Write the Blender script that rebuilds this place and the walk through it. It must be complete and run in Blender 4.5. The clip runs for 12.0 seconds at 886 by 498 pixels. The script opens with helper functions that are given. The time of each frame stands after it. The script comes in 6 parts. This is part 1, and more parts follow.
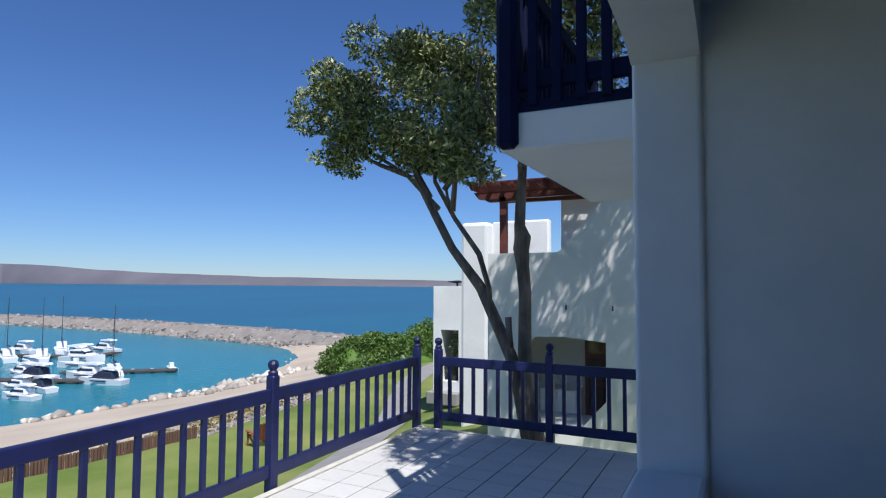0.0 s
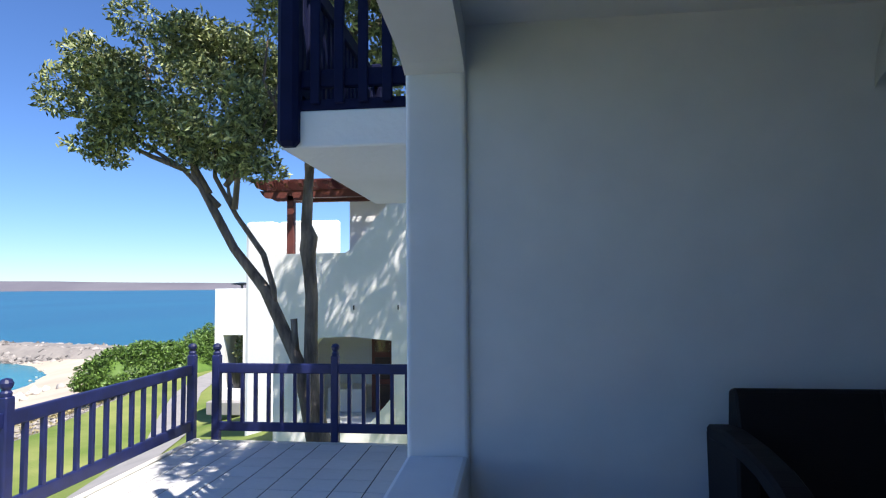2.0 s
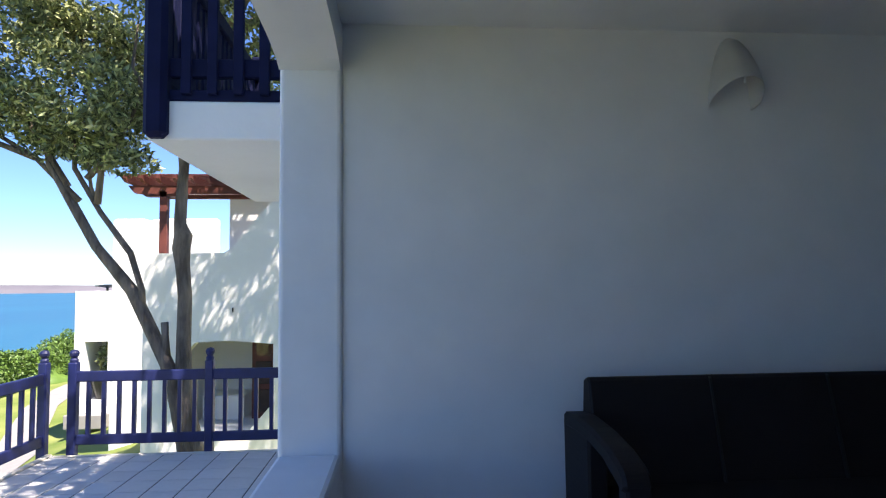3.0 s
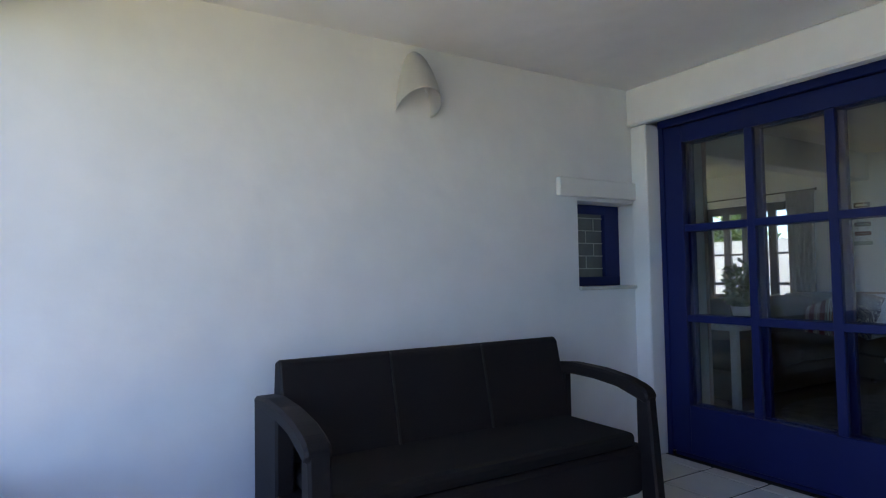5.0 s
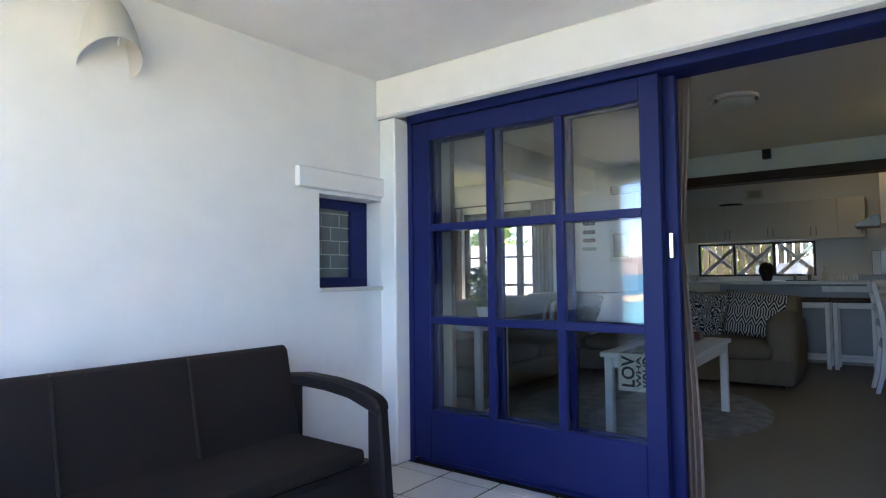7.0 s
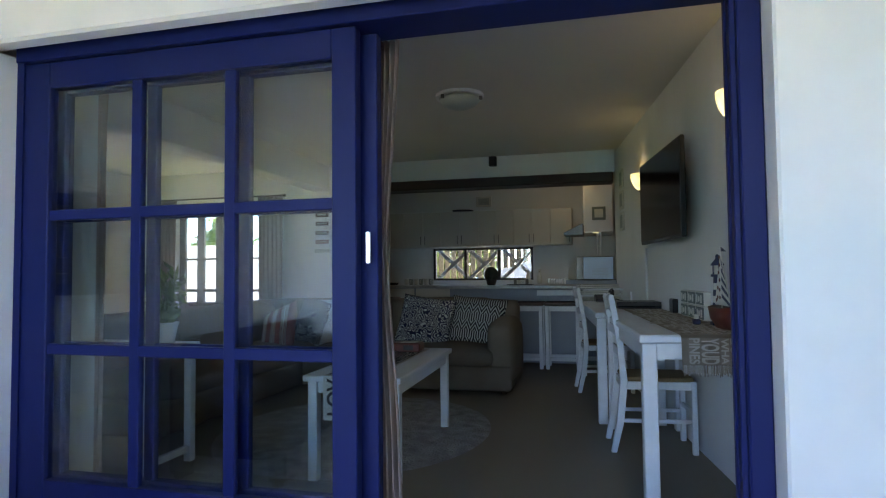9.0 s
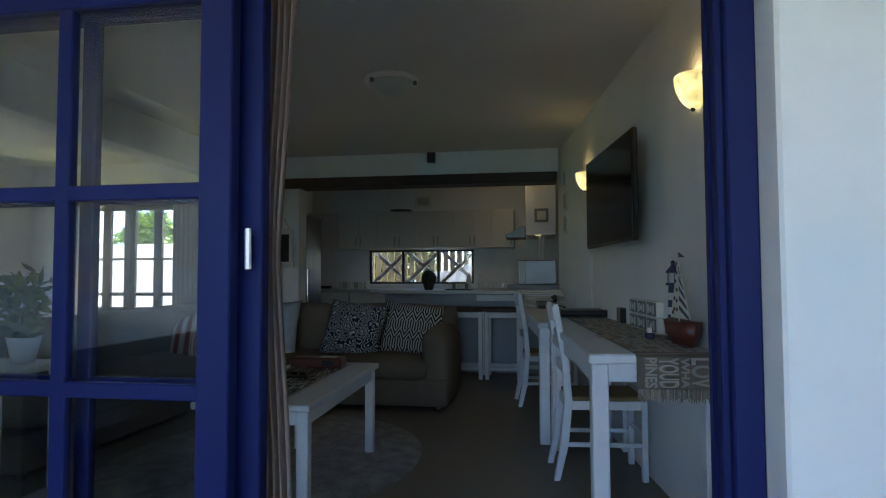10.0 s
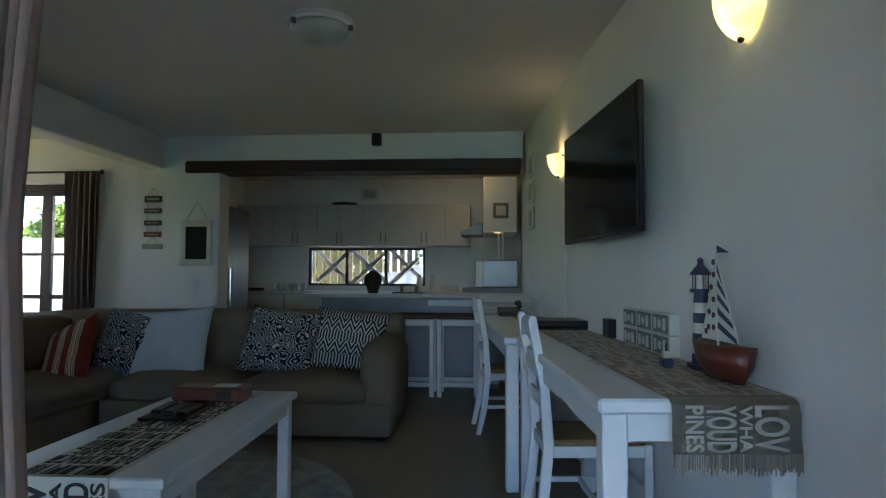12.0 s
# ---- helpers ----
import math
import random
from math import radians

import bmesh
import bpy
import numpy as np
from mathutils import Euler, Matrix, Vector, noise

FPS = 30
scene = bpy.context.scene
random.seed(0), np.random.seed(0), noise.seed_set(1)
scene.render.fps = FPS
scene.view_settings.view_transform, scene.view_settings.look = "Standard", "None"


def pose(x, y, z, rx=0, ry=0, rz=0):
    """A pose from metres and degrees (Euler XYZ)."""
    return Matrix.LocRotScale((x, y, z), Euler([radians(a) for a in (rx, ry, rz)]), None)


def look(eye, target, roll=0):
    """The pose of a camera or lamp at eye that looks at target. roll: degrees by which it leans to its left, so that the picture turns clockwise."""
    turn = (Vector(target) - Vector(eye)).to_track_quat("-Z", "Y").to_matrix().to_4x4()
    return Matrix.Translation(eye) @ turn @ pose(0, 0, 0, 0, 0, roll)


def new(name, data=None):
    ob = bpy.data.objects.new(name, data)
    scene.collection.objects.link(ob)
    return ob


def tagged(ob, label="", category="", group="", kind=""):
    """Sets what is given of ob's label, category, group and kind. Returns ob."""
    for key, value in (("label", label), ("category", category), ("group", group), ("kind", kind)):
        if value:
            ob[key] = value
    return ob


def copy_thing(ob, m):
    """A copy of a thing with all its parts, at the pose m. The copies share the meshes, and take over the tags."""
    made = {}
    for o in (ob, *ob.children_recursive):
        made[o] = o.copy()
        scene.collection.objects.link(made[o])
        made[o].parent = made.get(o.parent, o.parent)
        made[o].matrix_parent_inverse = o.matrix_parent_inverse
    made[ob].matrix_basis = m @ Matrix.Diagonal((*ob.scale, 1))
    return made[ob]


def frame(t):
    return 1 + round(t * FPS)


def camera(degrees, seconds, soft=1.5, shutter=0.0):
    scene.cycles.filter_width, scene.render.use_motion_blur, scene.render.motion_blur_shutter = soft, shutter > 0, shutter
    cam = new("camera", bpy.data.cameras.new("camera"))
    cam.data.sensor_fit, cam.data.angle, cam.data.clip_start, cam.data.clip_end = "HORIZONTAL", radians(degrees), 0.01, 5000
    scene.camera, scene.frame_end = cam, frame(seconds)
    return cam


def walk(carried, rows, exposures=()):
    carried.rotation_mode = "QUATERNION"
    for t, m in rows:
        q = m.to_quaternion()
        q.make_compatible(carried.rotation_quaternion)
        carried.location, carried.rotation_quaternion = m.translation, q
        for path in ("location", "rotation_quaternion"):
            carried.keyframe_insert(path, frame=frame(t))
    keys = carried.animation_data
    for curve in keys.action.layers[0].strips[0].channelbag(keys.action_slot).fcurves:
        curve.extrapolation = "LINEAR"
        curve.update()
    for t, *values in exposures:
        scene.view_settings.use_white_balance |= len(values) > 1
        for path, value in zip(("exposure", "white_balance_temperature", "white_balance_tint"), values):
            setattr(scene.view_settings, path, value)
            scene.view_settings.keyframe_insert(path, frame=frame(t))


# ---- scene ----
cam = camera(73.3, 12.0, soft=1.15)
PATH = [
    (0, (2.02, 0.08, 1.203), (1.131, 1.868, 1.318), 0.3),
    (0.5, (2.018, 0.103, 1.206), (1.275, 1.956, 1.323), 0.1),
    (1, (2.036, 0.075, 1.204), (1.469, 1.99, 1.322), -0.1),
    (1.5, (2.072, 0.057, 1.195), (1.67, 2.013, 1.316), -0.2),
    (2, (2.086, 0.068, 1.195), (1.86, 2.051, 1.312), -0.5),
    (2.5, (2.138, 0.032, 1.185), (2.091, 2.028, 1.306), -0.6),
    (2.7, (2.144, 0.036, 1.184), (2.17, 2.032, 1.304), -0.6),
    (4.3, (2.177, -0.009, 1.115), (2.937, 1.838, 1.221), -0.8),
    (4.5, (2.167, -0.029, 1.131), (3.027, 1.774, 1.226), -0.9),
    (5, (2.204, -0.047, 1.134), (3.242, 1.661, 1.225), -0.9),
    (5.5, (2.295, -0.034, 1.134), (3.457, 1.591, 1.221), -0.9),
    (6, (2.412, -0.025, 1.121), (3.693, 1.508, 1.209), -0.8),
    (6.5, (2.5, 0.008, 1.121), (3.911, 1.423, 1.205), -0.8),
    (7, (2.598, 0.07, 1.121), (4.18, 1.289, 1.208), -0.7),
    (7.5, (2.724, 0.071, 1.112), (4.471, 1.04, 1.198), -0.7),
    (7.7, (2.805, 0.055, 1.116), (4.59, 0.953, 1.203), -0.8),
    (9.3, (3.555, 0.125, 1.163), (5.506, 0.555, 1.248), -0.4),
    (9.5, (3.66, 0.128, 1.174), (5.619, 0.523, 1.26), -0.3),
    (10, (3.889, 0.124, 1.169), (5.863, 0.435, 1.258), -0.2),
    (10.5, (4.123, 0.155, 1.167), (6.107, 0.394, 1.255), -0.1),
    (11, (4.334, 0.177, 1.168), (6.324, 0.357, 1.26), 0.1),
    (11.5, (4.57, 0.169, 1.177), (6.562, 0.327, 1.271), 0.2),
    (12, (4.799, 0.21, 1.168), (6.791, 0.362, 1.262), 0.2),
]
# the phone brightens its picture as it turns away from the sunlit bay
EXPOSURES = [(0.0, 0.12, 6200, 12), (1.0, 0.42, 6400, 12), (2.7, 1.25, 6900, 15), (4.3, 2.45, 8500, 22), (5.5, 3.2, 8800, 22), (6.5, 3.85, 9000, 22), (7.7, 4.55, 9200, 20), (9.3, 4.0, 9000, 17), (10.5, 3.6, 8600, 14), (12.0, 4.3, 8700, 12)]
SKY, LAMP_POWER, HOOD_POWER = 0.075, 0.03, 0.008
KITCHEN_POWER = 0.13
walk(cam, [(t, look(eye, target, roll)) for t, eye, target, roll in PATH], EXPOSURES)

# ---- world, sun, exposure ----
SUN = Vector((0.43, -0.42, 1.0)).normalized()
world = bpy.data.worlds.new("world")
scene.world = world
world.use_nodes = True
wn = world.node_tree.nodes
sky = wn.new("ShaderNodeTexSky")
sky.sky_type, sky.sun_disc = "NISHITA", False
sky.sun_elevation = math.asin(SUN.z)
sky.sun_rotation = math.atan2(SUN.x, SUN.y)
sky.altitude, sky.air_density, sky.dust_density, sky.ozone_density = 0.0, 1.0, 0.0, 6.0
wn["Background"].inputs[1].default_value = SKY
tone = wn.new("ShaderNodeMix")
tone.data_type, tone.blend_type = "RGBA", "MULTIPLY"
tone.inputs[0].default_value, tone.inputs["B"].default_value = 1.0, (0.76, 0.97, 1.30, 1)
world.node_tree.links.new(sky.outputs[0], tone.inputs["A"])
world.node_tree.links.new(tone.outputs["Result"], wn["Background"].inputs[0])
sun = new("sun", bpy.data.lights.new("sun", "SUN"))
sun.data.energy, sun.data.angle, sun.data.color = 5.0, radians(0.5), (1.0, 0.96, 0.9)
sun.matrix_world = look(tuple(SUN * 50), (0, 0, 0))


# ---- materials ----
def mat(name, base, rough=0.6, metal=0.0, spec=0.5):
    m = bpy.data.materials.new(name)
    m.use_nodes = True
    b = m.node_tree.nodes["Principled BSDF"]
    b.inputs["Base Color"].default_value = (*base, 1)
    b.inputs["Roughness"].default_value = rough
    b.inputs["Metallic"].default_value = metal
    b.inputs["Specular IOR Level"].default_value = spec
    return m


def link(m, a, b):
    m.node_tree.links.new(a, b)


def noise_tex(m, scale, detail=4, space="Object", stretch=(1, 1, 1), rough=0.55):
    n = m.node_tree.nodes
    tc, mp, t = n.new("ShaderNodeTexCoord"), n.new("ShaderNodeMapping"), n.new("ShaderNodeTexNoise")
    mp.inputs["Scale"].default_value = stretch
    t.inputs["Scale"].default_value, t.inputs["Detail"].default_value, t.inputs["Roughness"].default_value = scale, detail, rough
    link(m, tc.outputs[space], mp.inputs[0]), link(m, mp.outputs[0], t.inputs[0])
    return t


def ramp(m, source, stops):
    r = m.node_tree.nodes.new("ShaderNodeValToRGB")
    e = r.color_ramp.elements
    while len(e) < len(stops):
        e.new(0.5)
    for k, (p, c) in zip(e, stops):
        k.position, k.color = p, (*c, 1)
    link(m, source, r.inputs[0])
    return r.outputs[0]


def bump(m, source, strength=0.3, distance=0.01, chain=None):
    b = m.node_tree.nodes.new("ShaderNodeBump")
    b.inputs["Strength"].default_value, b.inputs["Distance"].default_value = strength, distance
    link(m, source, b.inputs["Height"])
    if chain:
        link(m, chain, b.inputs["Normal"])
    link(m, b.outputs[0], m.node_tree.nodes["Principled BSDF"].inputs["Normal"])
    return b.outputs[0]


def mottled(name, c1, c2, scale=3, rough=0.6, fine=60, bumps=0.2, distance=0.004, metal=0.0, spec=0.5, big_bump=0.0, stretch=(1, 1, 1), pos=(0.3, 0.7)):
    """Two tones in soft patches, with a fine grain in relief."""
    m = mat(name, c1, rough, metal, spec)
    p = m.node_tree.nodes["Principled BSDF"]
    a = noise_tex(m, scale, 5, stretch=stretch)
    link(m, ramp(m, a.outputs[0], [(pos[0], c1), (pos[1], c2)]), p.inputs["Base Color"])
    chain = None
    if big_bump:
        chain = bump(m, noise_tex(m, scale * 1.3, 1.5, stretch=stretch, rough=0.4).outputs[0], big_bump, 0.03)
    f = noise_tex(m, fine, 3, stretch=stretch)
    bump(m, f.outputs[0], bumps, distance, chain)
    return m


def piece_mat(name, c1, c2, rough, fine=25, bumps=0.1, spread=(0.0, 1.0)):
    """A material for laid pieces, each of its own tone."""
    m = mat(name, c1, rough)
    n = m.node_tree.nodes
    info, mix = n.new("ShaderNodeObjectInfo"), n.new("ShaderNodeMix")
    mix.data_type = "RGBA"
    mix.inputs["A"].default_value, mix.inputs["B"].default_value = (*c1, 1), (*c2, 1)
    f = noise_tex(m, 4, 5, "Generated")
    add = n.new("ShaderNodeMath")
    add.operation = "MULTIPLY_ADD"
    add.inputs[1].default_value, add.inputs[2].default_value = 0.5, 0.0
    link(m, info.outputs["Random"], add.inputs[0]), link(m, f.outputs[0], add.inputs[2])
    link(m, add.outputs[0], mix.inputs[0])
    link(m, mix.outputs["Result"], n["Principled BSDF"].inputs["Base Color"])
    bump(m, noise_tex(m, fine, 3).outputs[0], bumps, 0.002)
    return m


PLASTER = mottled("white_plaster", (0.80, 0.80, 0.79), (0.74, 0.745, 0.74), 3.8, 0.7, 26, 0.20, 0.003, big_bump=0.45)
PLASTER_OUT = mottled("white_house_paint", (0.82, 0.82, 0.80), (0.74, 0.73, 0.70), 0.9, 0.8, 18, 0.4, 0.01, big_bump=0.4)
PLASTER_IN = mottled("indoor_plaster", (0.76, 0.76, 0.745), (0.70, 0.70, 0.685), 1.6, 0.75, 30, 0.45, 0.004, big_bump=1.6, stretch=(1, 1, 0.5))
CEILING = mottled("ceiling_paint", (0.68, 0.67, 0.64), (0.63, 0.62, 0.59), 0.7, 0.85, 30, 0.15, 0.003, big_bump=0.15)
BLUE = mottled("blue_gloss_paint", (0.003, 0.0125, 0.098), (0.0025, 0.0095, 0.075), 2.2, 0.5, 70, 0.2, 0.002, spec=0.25, stretch=(1, 1, 0.25))
BLUE_RAIL = mottled("weathered_blue_paint", (0.011, 0.018, 0.10), (0.006, 0.010, 0.055), 5, 0.5, 45, 0.4, 0.003)
# blue of the balcony railing, with its shade put into the colour
BLUE_SHADED = mottled("shade_darkened_blue_rail_paint", (0.006, 0.009, 0.045), (0.004, 0.006, 0.030), 5, 0.7, 45, 0.4, 0.003, spec=0.15)
WHITE_WOOD = mottled("white_painted_wood", (0.74, 0.76, 0.78), (0.62, 0.64, 0.66), 5, 0.45, 60, 0.25, 0.002, stretch=(0.2, 1, 1))
RATTAN = mat("dark_brown_rattan_plastic", (0.0135, 0.009, 0.0095), 0.6, 0.0, 0.25)
wv = RATTAN.node_tree.nodes.new("ShaderNodeTexBrick")
wv.inputs["Scale"].default_value = 32
for k, v in (("Mortar Size", 0.03), ("Brick Width", 0.7), ("Row Height", 0.3)):
    wv.inputs[k].default_value = v
tcr = RATTAN.node_tree.nodes.new("ShaderNodeTexCoord")
mpr = RATTAN.node_tree.nodes.new("ShaderNodeMapping")
mpr.inputs["Rotation"].default_value = (radians(90), 0, 0)
link(RATTAN, tcr.outputs["Object"], mpr.inputs[0]), link(RATTAN, mpr.outputs[0], wv.inputs[0])
wv.inputs["Color1"].default_value, wv.inputs["Color2"].default_value, wv.inputs["Mortar"].default_value = (1, 1, 1, 1), (0.7, 0.7, 0.7, 1), (0, 0, 0, 1)
bump(RATTAN, wv.outputs[0], 0.5, 0.004)
DARK_CLOTH = mottled("dark_cushion_cloth", (0.014, 0.011, 0.010), (0.020, 0.015, 0.013), 4, 0.95, 200, 0.3, 0.002, spec=0.2)
TILE = piece_mat("glazed_white_tile", (0.70, 0.69, 0.66), (0.60, 0.59, 0.57), 0.28, 12, 0.08)
GROUT = mottled("dark_grout", (0.012, 0.011, 0.010), (0.025, 0.023, 0.021), 6, 0.9)
TILE_OUT = piece_mat("outdoor_white_tile", (0.73, 0.72, 0.70), (0.60, 0.59, 0.57), 0.5, 12, 0.12)
GROUT_OUT = mottled("grey_grout", (0.05, 0.047, 0.044), (0.09, 0.086, 0.08), 6, 0.9)
VINYL = mottled("beige_floor", (0.23, 0.195, 0.15), (0.195, 0.165, 0.125), 2.0, 0.55, 50, 0.1, 0.001, stretch=(0.3, 1, 1))
SOFA = mottled("taupe_sofa_cloth", (0.20, 0.160, 0.118), (0.155, 0.122, 0.09), 3, 0.95, 150, 0.4, 0.003, spec=0.15, big_bump=0.25)
CURTAIN = mottled("taupe_curtain_cloth", (0.62, 0.46, 0.40), (0.52, 0.38, 0.33), 3, 0.85, 220, 0.3, 0.002, spec=0.2, stretch=(1, 1, 0.2))
BROWN_WOOD = mottled("dark_timber", (0.035, 0.016, 0.011), (0.06, 0.028, 0.018), 4, 0.6, 30, 0.7, 0.006, stretch=(1, 0.15, 1))
RED_WOOD = mottled("red_brown_timber", (0.14, 0.035, 0.025), (0.09, 0.022, 0.016), 4, 0.6, 30, 0.4, 0.004)
BLACK = mat("black_plastic", (0.010, 0.010, 0.011), 0.35)
BLACK_FRAME = mat("black_window_frame", (0.012, 0.012, 0.014), 0.4)
SCREEN = mat("dark_tv_glass", (0.006, 0.006, 0.007), 0.12)
STEEL = mottled("brushed_steel", (0.22, 0.215, 0.205), (0.15, 0.15, 0.145), 2, 0.42, 120, 0.1, 0.001, metal=1.0, stretch=(8, 8, 0.3))
FROST = mottled("frosted_lamp_glass", (0.46, 0.52, 0.50), (0.40, 0.46, 0.44), 6, 0.3)
CHROME = mat("chrome", (0.75, 0.75, 0.76), 0.15, 1.0)
WHITE_PLASTIC = mat("white_plastic", (0.72, 0.73, 0.74), 0.4)
CABINET = mottled("cream_cabinet_front", (0.60, 0.57, 0.51), (0.55, 0.52, 0.465), 2, 0.45, 30, 0.05, 0.001)
COUNTER = mottled("pale_worktop", (0.50, 0.49, 0.47), (0.38, 0.375, 0.36), 40, 0.3, 90, 0.05, 0.001)
PANEL = mottled("blue_grey_counter_panel", (0.30, 0.33, 0.38), (0.26, 0.29, 0.34), 2, 0.6)
WALL_TILE = piece_mat("cream_wall_tile", (0.50, 0.48, 0.43), (0.44, 0.42, 0.38), 0.3, 10, 0.03)
CERAMIC = mottled("matt_white_ceramic", (0.80, 0.79, 0.76), (0.75, 0.74, 0.71), 6, 0.6, 60, 0.15, 0.002)
STRAW = mottled("woven_straw", (0.30, 0.19, 0.09), (0.20, 0.12, 0.05), 30, 0.8, 80, 0.8, 0.004, stretch=(1, 6, 1))
BURLAP = mottled("taupe_burlap", (0.33, 0.28, 0.23), (0.27, 0.225, 0.185), 8, 0.95, 260, 0.6, 0.002, spec=0.1)
CREAM = mottled("cream_cloth", (0.62, 0.59, 0.53), (0.55, 0.52, 0.46), 9, 0.9, 200, 0.3, 0.002, spec=0.1)
PRINT = mottled("faded_cream_print", (0.50, 0.46, 0.40), (0.42, 0.38, 0.33), 12, 0.9, 200, 0.3, 0.002, spec=0.1)
INK = mottled("black_print", (0.035, 0.03, 0.03), (0.06, 0.05, 0.05), 20, 0.9)
RUG = mottled("grey_shaggy_rug", (0.42, 0.415, 0.41), (0.24, 0.235, 0.23), 9, 0.95, 60, 1.0, 0.02, spec=0.1, big_bump=0.8)
TERRACOTTA = mottled("brick_red_paint", (0.20, 0.04, 0.025), (0.14, 0.028, 0.018), 9, 0.5)
HULL_RED = mottled("dark_red_brown_varnish", (0.16, 0.028, 0.018), (0.09, 0.022, 0.014), 9, 0.4)
NAVY = mat("navy_paint", (0.02, 0.03, 0.08), 0.45)
OFFWHITE = mottled("off_white_paint", (0.66, 0.64, 0.58), (0.56, 0.54, 0.48), 9, 0.6)
SAGE = mottled("grey_green_paint", (0.30, 0.34, 0.31), (0.42, 0.45, 0.41), 18, 0.7)
SLATE = mottled("slate_green_print", (0.12, 0.15, 0.14), (0.20, 0.23, 0.215), 60, 0.7)
RED_CLOTH = mottled("dull_red_cloth", (0.26, 0.045, 0.035), (0.20, 0.035, 0.03), 6, 0.9, 200, 0.3, 0.002)
PALE_CLOTH = mottled("pale_blue_grey_fleece", (0.50, 0.56, 0.62), (0.42, 0.48, 0.54), 5, 0.95, 90, 0.7, 0.006, spec=0.1)
BARK = mottled("grey_brown_bark", (0.07, 0.054, 0.042), (0.27, 0.21, 0.16), 9, 0.9, 35, 1.0, 0.02, stretch=(1, 1, 0.25), big_bump=0.8)
SAND = mottled("beach_sand", (0.52, 0.44, 0.34), (0.40, 0.33, 0.25), 0.12, 0.95, 3, 0.3, 0.03)
SCRUB = mottled("dry_sandy_grass", (0.30, 0.27, 0.17), (0.42, 0.36, 0.26), 0.5, 0.95, 5, 0.6, 0.05)

BANK = mottled("grey_beige_rubble_bank", (0.30, 0.27, 0.235), (0.20, 0.18, 0.16), 0.4, 0.95, 4, 0.8, 0.08)
PAVING = mottled("grey_path_paving", (0.30, 0.285, 0.27), (0.24, 0.23, 0.22), 1.5, 0.9, 12, 0.3, 0.01)
LOG = mottled("weathered_log", (0.16, 0.09, 0.06), (0.10, 0.06, 0.04), 4, 0.9, 25, 0.5, 0.01, stretch=(1, 1, 0.2))
# distance haze is mixed into this grey-blue hill colour
HILL = mottled("haze_tinted_dry_hills", (0.165, 0.16, 0.18), (0.125, 0.122, 0.145), 0.004, 1.0, 0.05, 0.1, 1.0, spec=0.0)
BOAT = mat("white_boat_hull", (0.78, 0.79, 0.80), 0.3)
BOAT_DARK = mat("navy_boat_canvas", (0.02, 0.03, 0.06), 0.6)
DECK = mottled("grey_jetty_boards", (0.085, 0.075, 0.068), (0.05, 0.044, 0.04), 1, 0.85)
FENCE_WOOD = mottled("pale_fence_boards", (0.085, 0.075, 0.05), (0.055, 0.048, 0.032), 5, 0.8, 40, 0.4, 0.003)
BRACE = mottled("pale_grey_brace_paint", (0.34, 0.32, 0.28), (0.27, 0.255, 0.22), 5, 0.8, 40, 0.3, 0.003)
CACTUS = mottled("dark_cactus_skin", (0.012, 0.017, 0.010), (0.020, 0.026, 0.015), 30, 0.8)
CURTAIN_DARK = mottled("dark_taupe_curtain", (0.30, 0.235, 0.205), (0.24, 0.19, 0.165), 3, 0.9, 220, 0.3, 0.002, spec=0.2, stretch=(1, 1, 0.2))
ADIRONDACK = mottled("orange_brown_chair_wood", (0.32, 0.09, 0.04), (0.24, 0.06, 0.03), 6, 0.7)

GRASS = mottled("mown_lawn", (0.105, 0.165, 0.030), (0.25, 0.27, 0.085), 0.3, 0.95, 9, 0.8, 0.03, spec=0.2)


def leaf_mat(name, dark, light):
    m = mat(name, dark, 0.5, 0, 0.4)
    geo = m.node_tree.nodes.new("ShaderNodeNewGeometry")
    link(m, ramp(m, geo.outputs["Random Per Island"], [(0.0, dark), (0.6, light), (1.0, tuple(1.5 * c for c in light))]), m.node_tree.nodes["Principled BSDF"].inputs["Base Color"])
    return m


LEAF = leaf_mat("leathery_tree_leaf", (0.040, 0.058, 0.016), (0.27, 0.30, 0.125))
ROCK = leaf_mat("pale_shore_rock", (0.07, 0.063, 0.057), (0.26, 0.235, 0.21))
ROCK.node_tree.nodes["Principled BSDF"].inputs["Roughness"].default_value = 0.9
bump(ROCK, noise_tex(ROCK, 6, 4).outputs[0], 0.6, 0.05)
ROCK_PALE = leaf_mat("pale_beach_boulder", (0.24, 0.215, 0.185), (0.48, 0.44, 0.38))
ROCK_PALE.node_tree.nodes["Principled BSDF"].inputs["Roughness"].default_value = 0.9
DRY_GRASS = leaf_mat("dry_shore_grass", (0.16, 0.13, 0.06), (0.30, 0.25, 0.12))
BUSH = leaf_mat("coastal_shrub_leaf", (0.028, 0.062, 0.010), (0.095, 0.17, 0.028))


def water_mat(name, deep, shallow, scale, rough, spec, bumps):
    m = mat(name, deep, rough, 0, spec)
    a = noise_tex(m, 0.012, 4, stretch=(1, 0.3, 1))
    link(m, ramp(m, a.outputs[0], [(0.35, deep), (0.7, shallow)]), m.node_tree.nodes["Principled BSDF"].inputs["Base Color"])
    bump(m, noise_tex(m, scale, 6, stretch=(1, 0.5, 1)).outputs[0], bumps, 0.3)
    return m


SEA = water_mat("open_sea", (0.008, 0.080, 0.15), (0.011, 0.11, 0.18), 0.5, 0.35, 0.25, 0.7)
HARBOUR = water_mat("harbour_water", (0.014, 0.15, 0.205), (0.018, 0.18, 0.225), 1.2, 0.25, 0.25, 0.3)


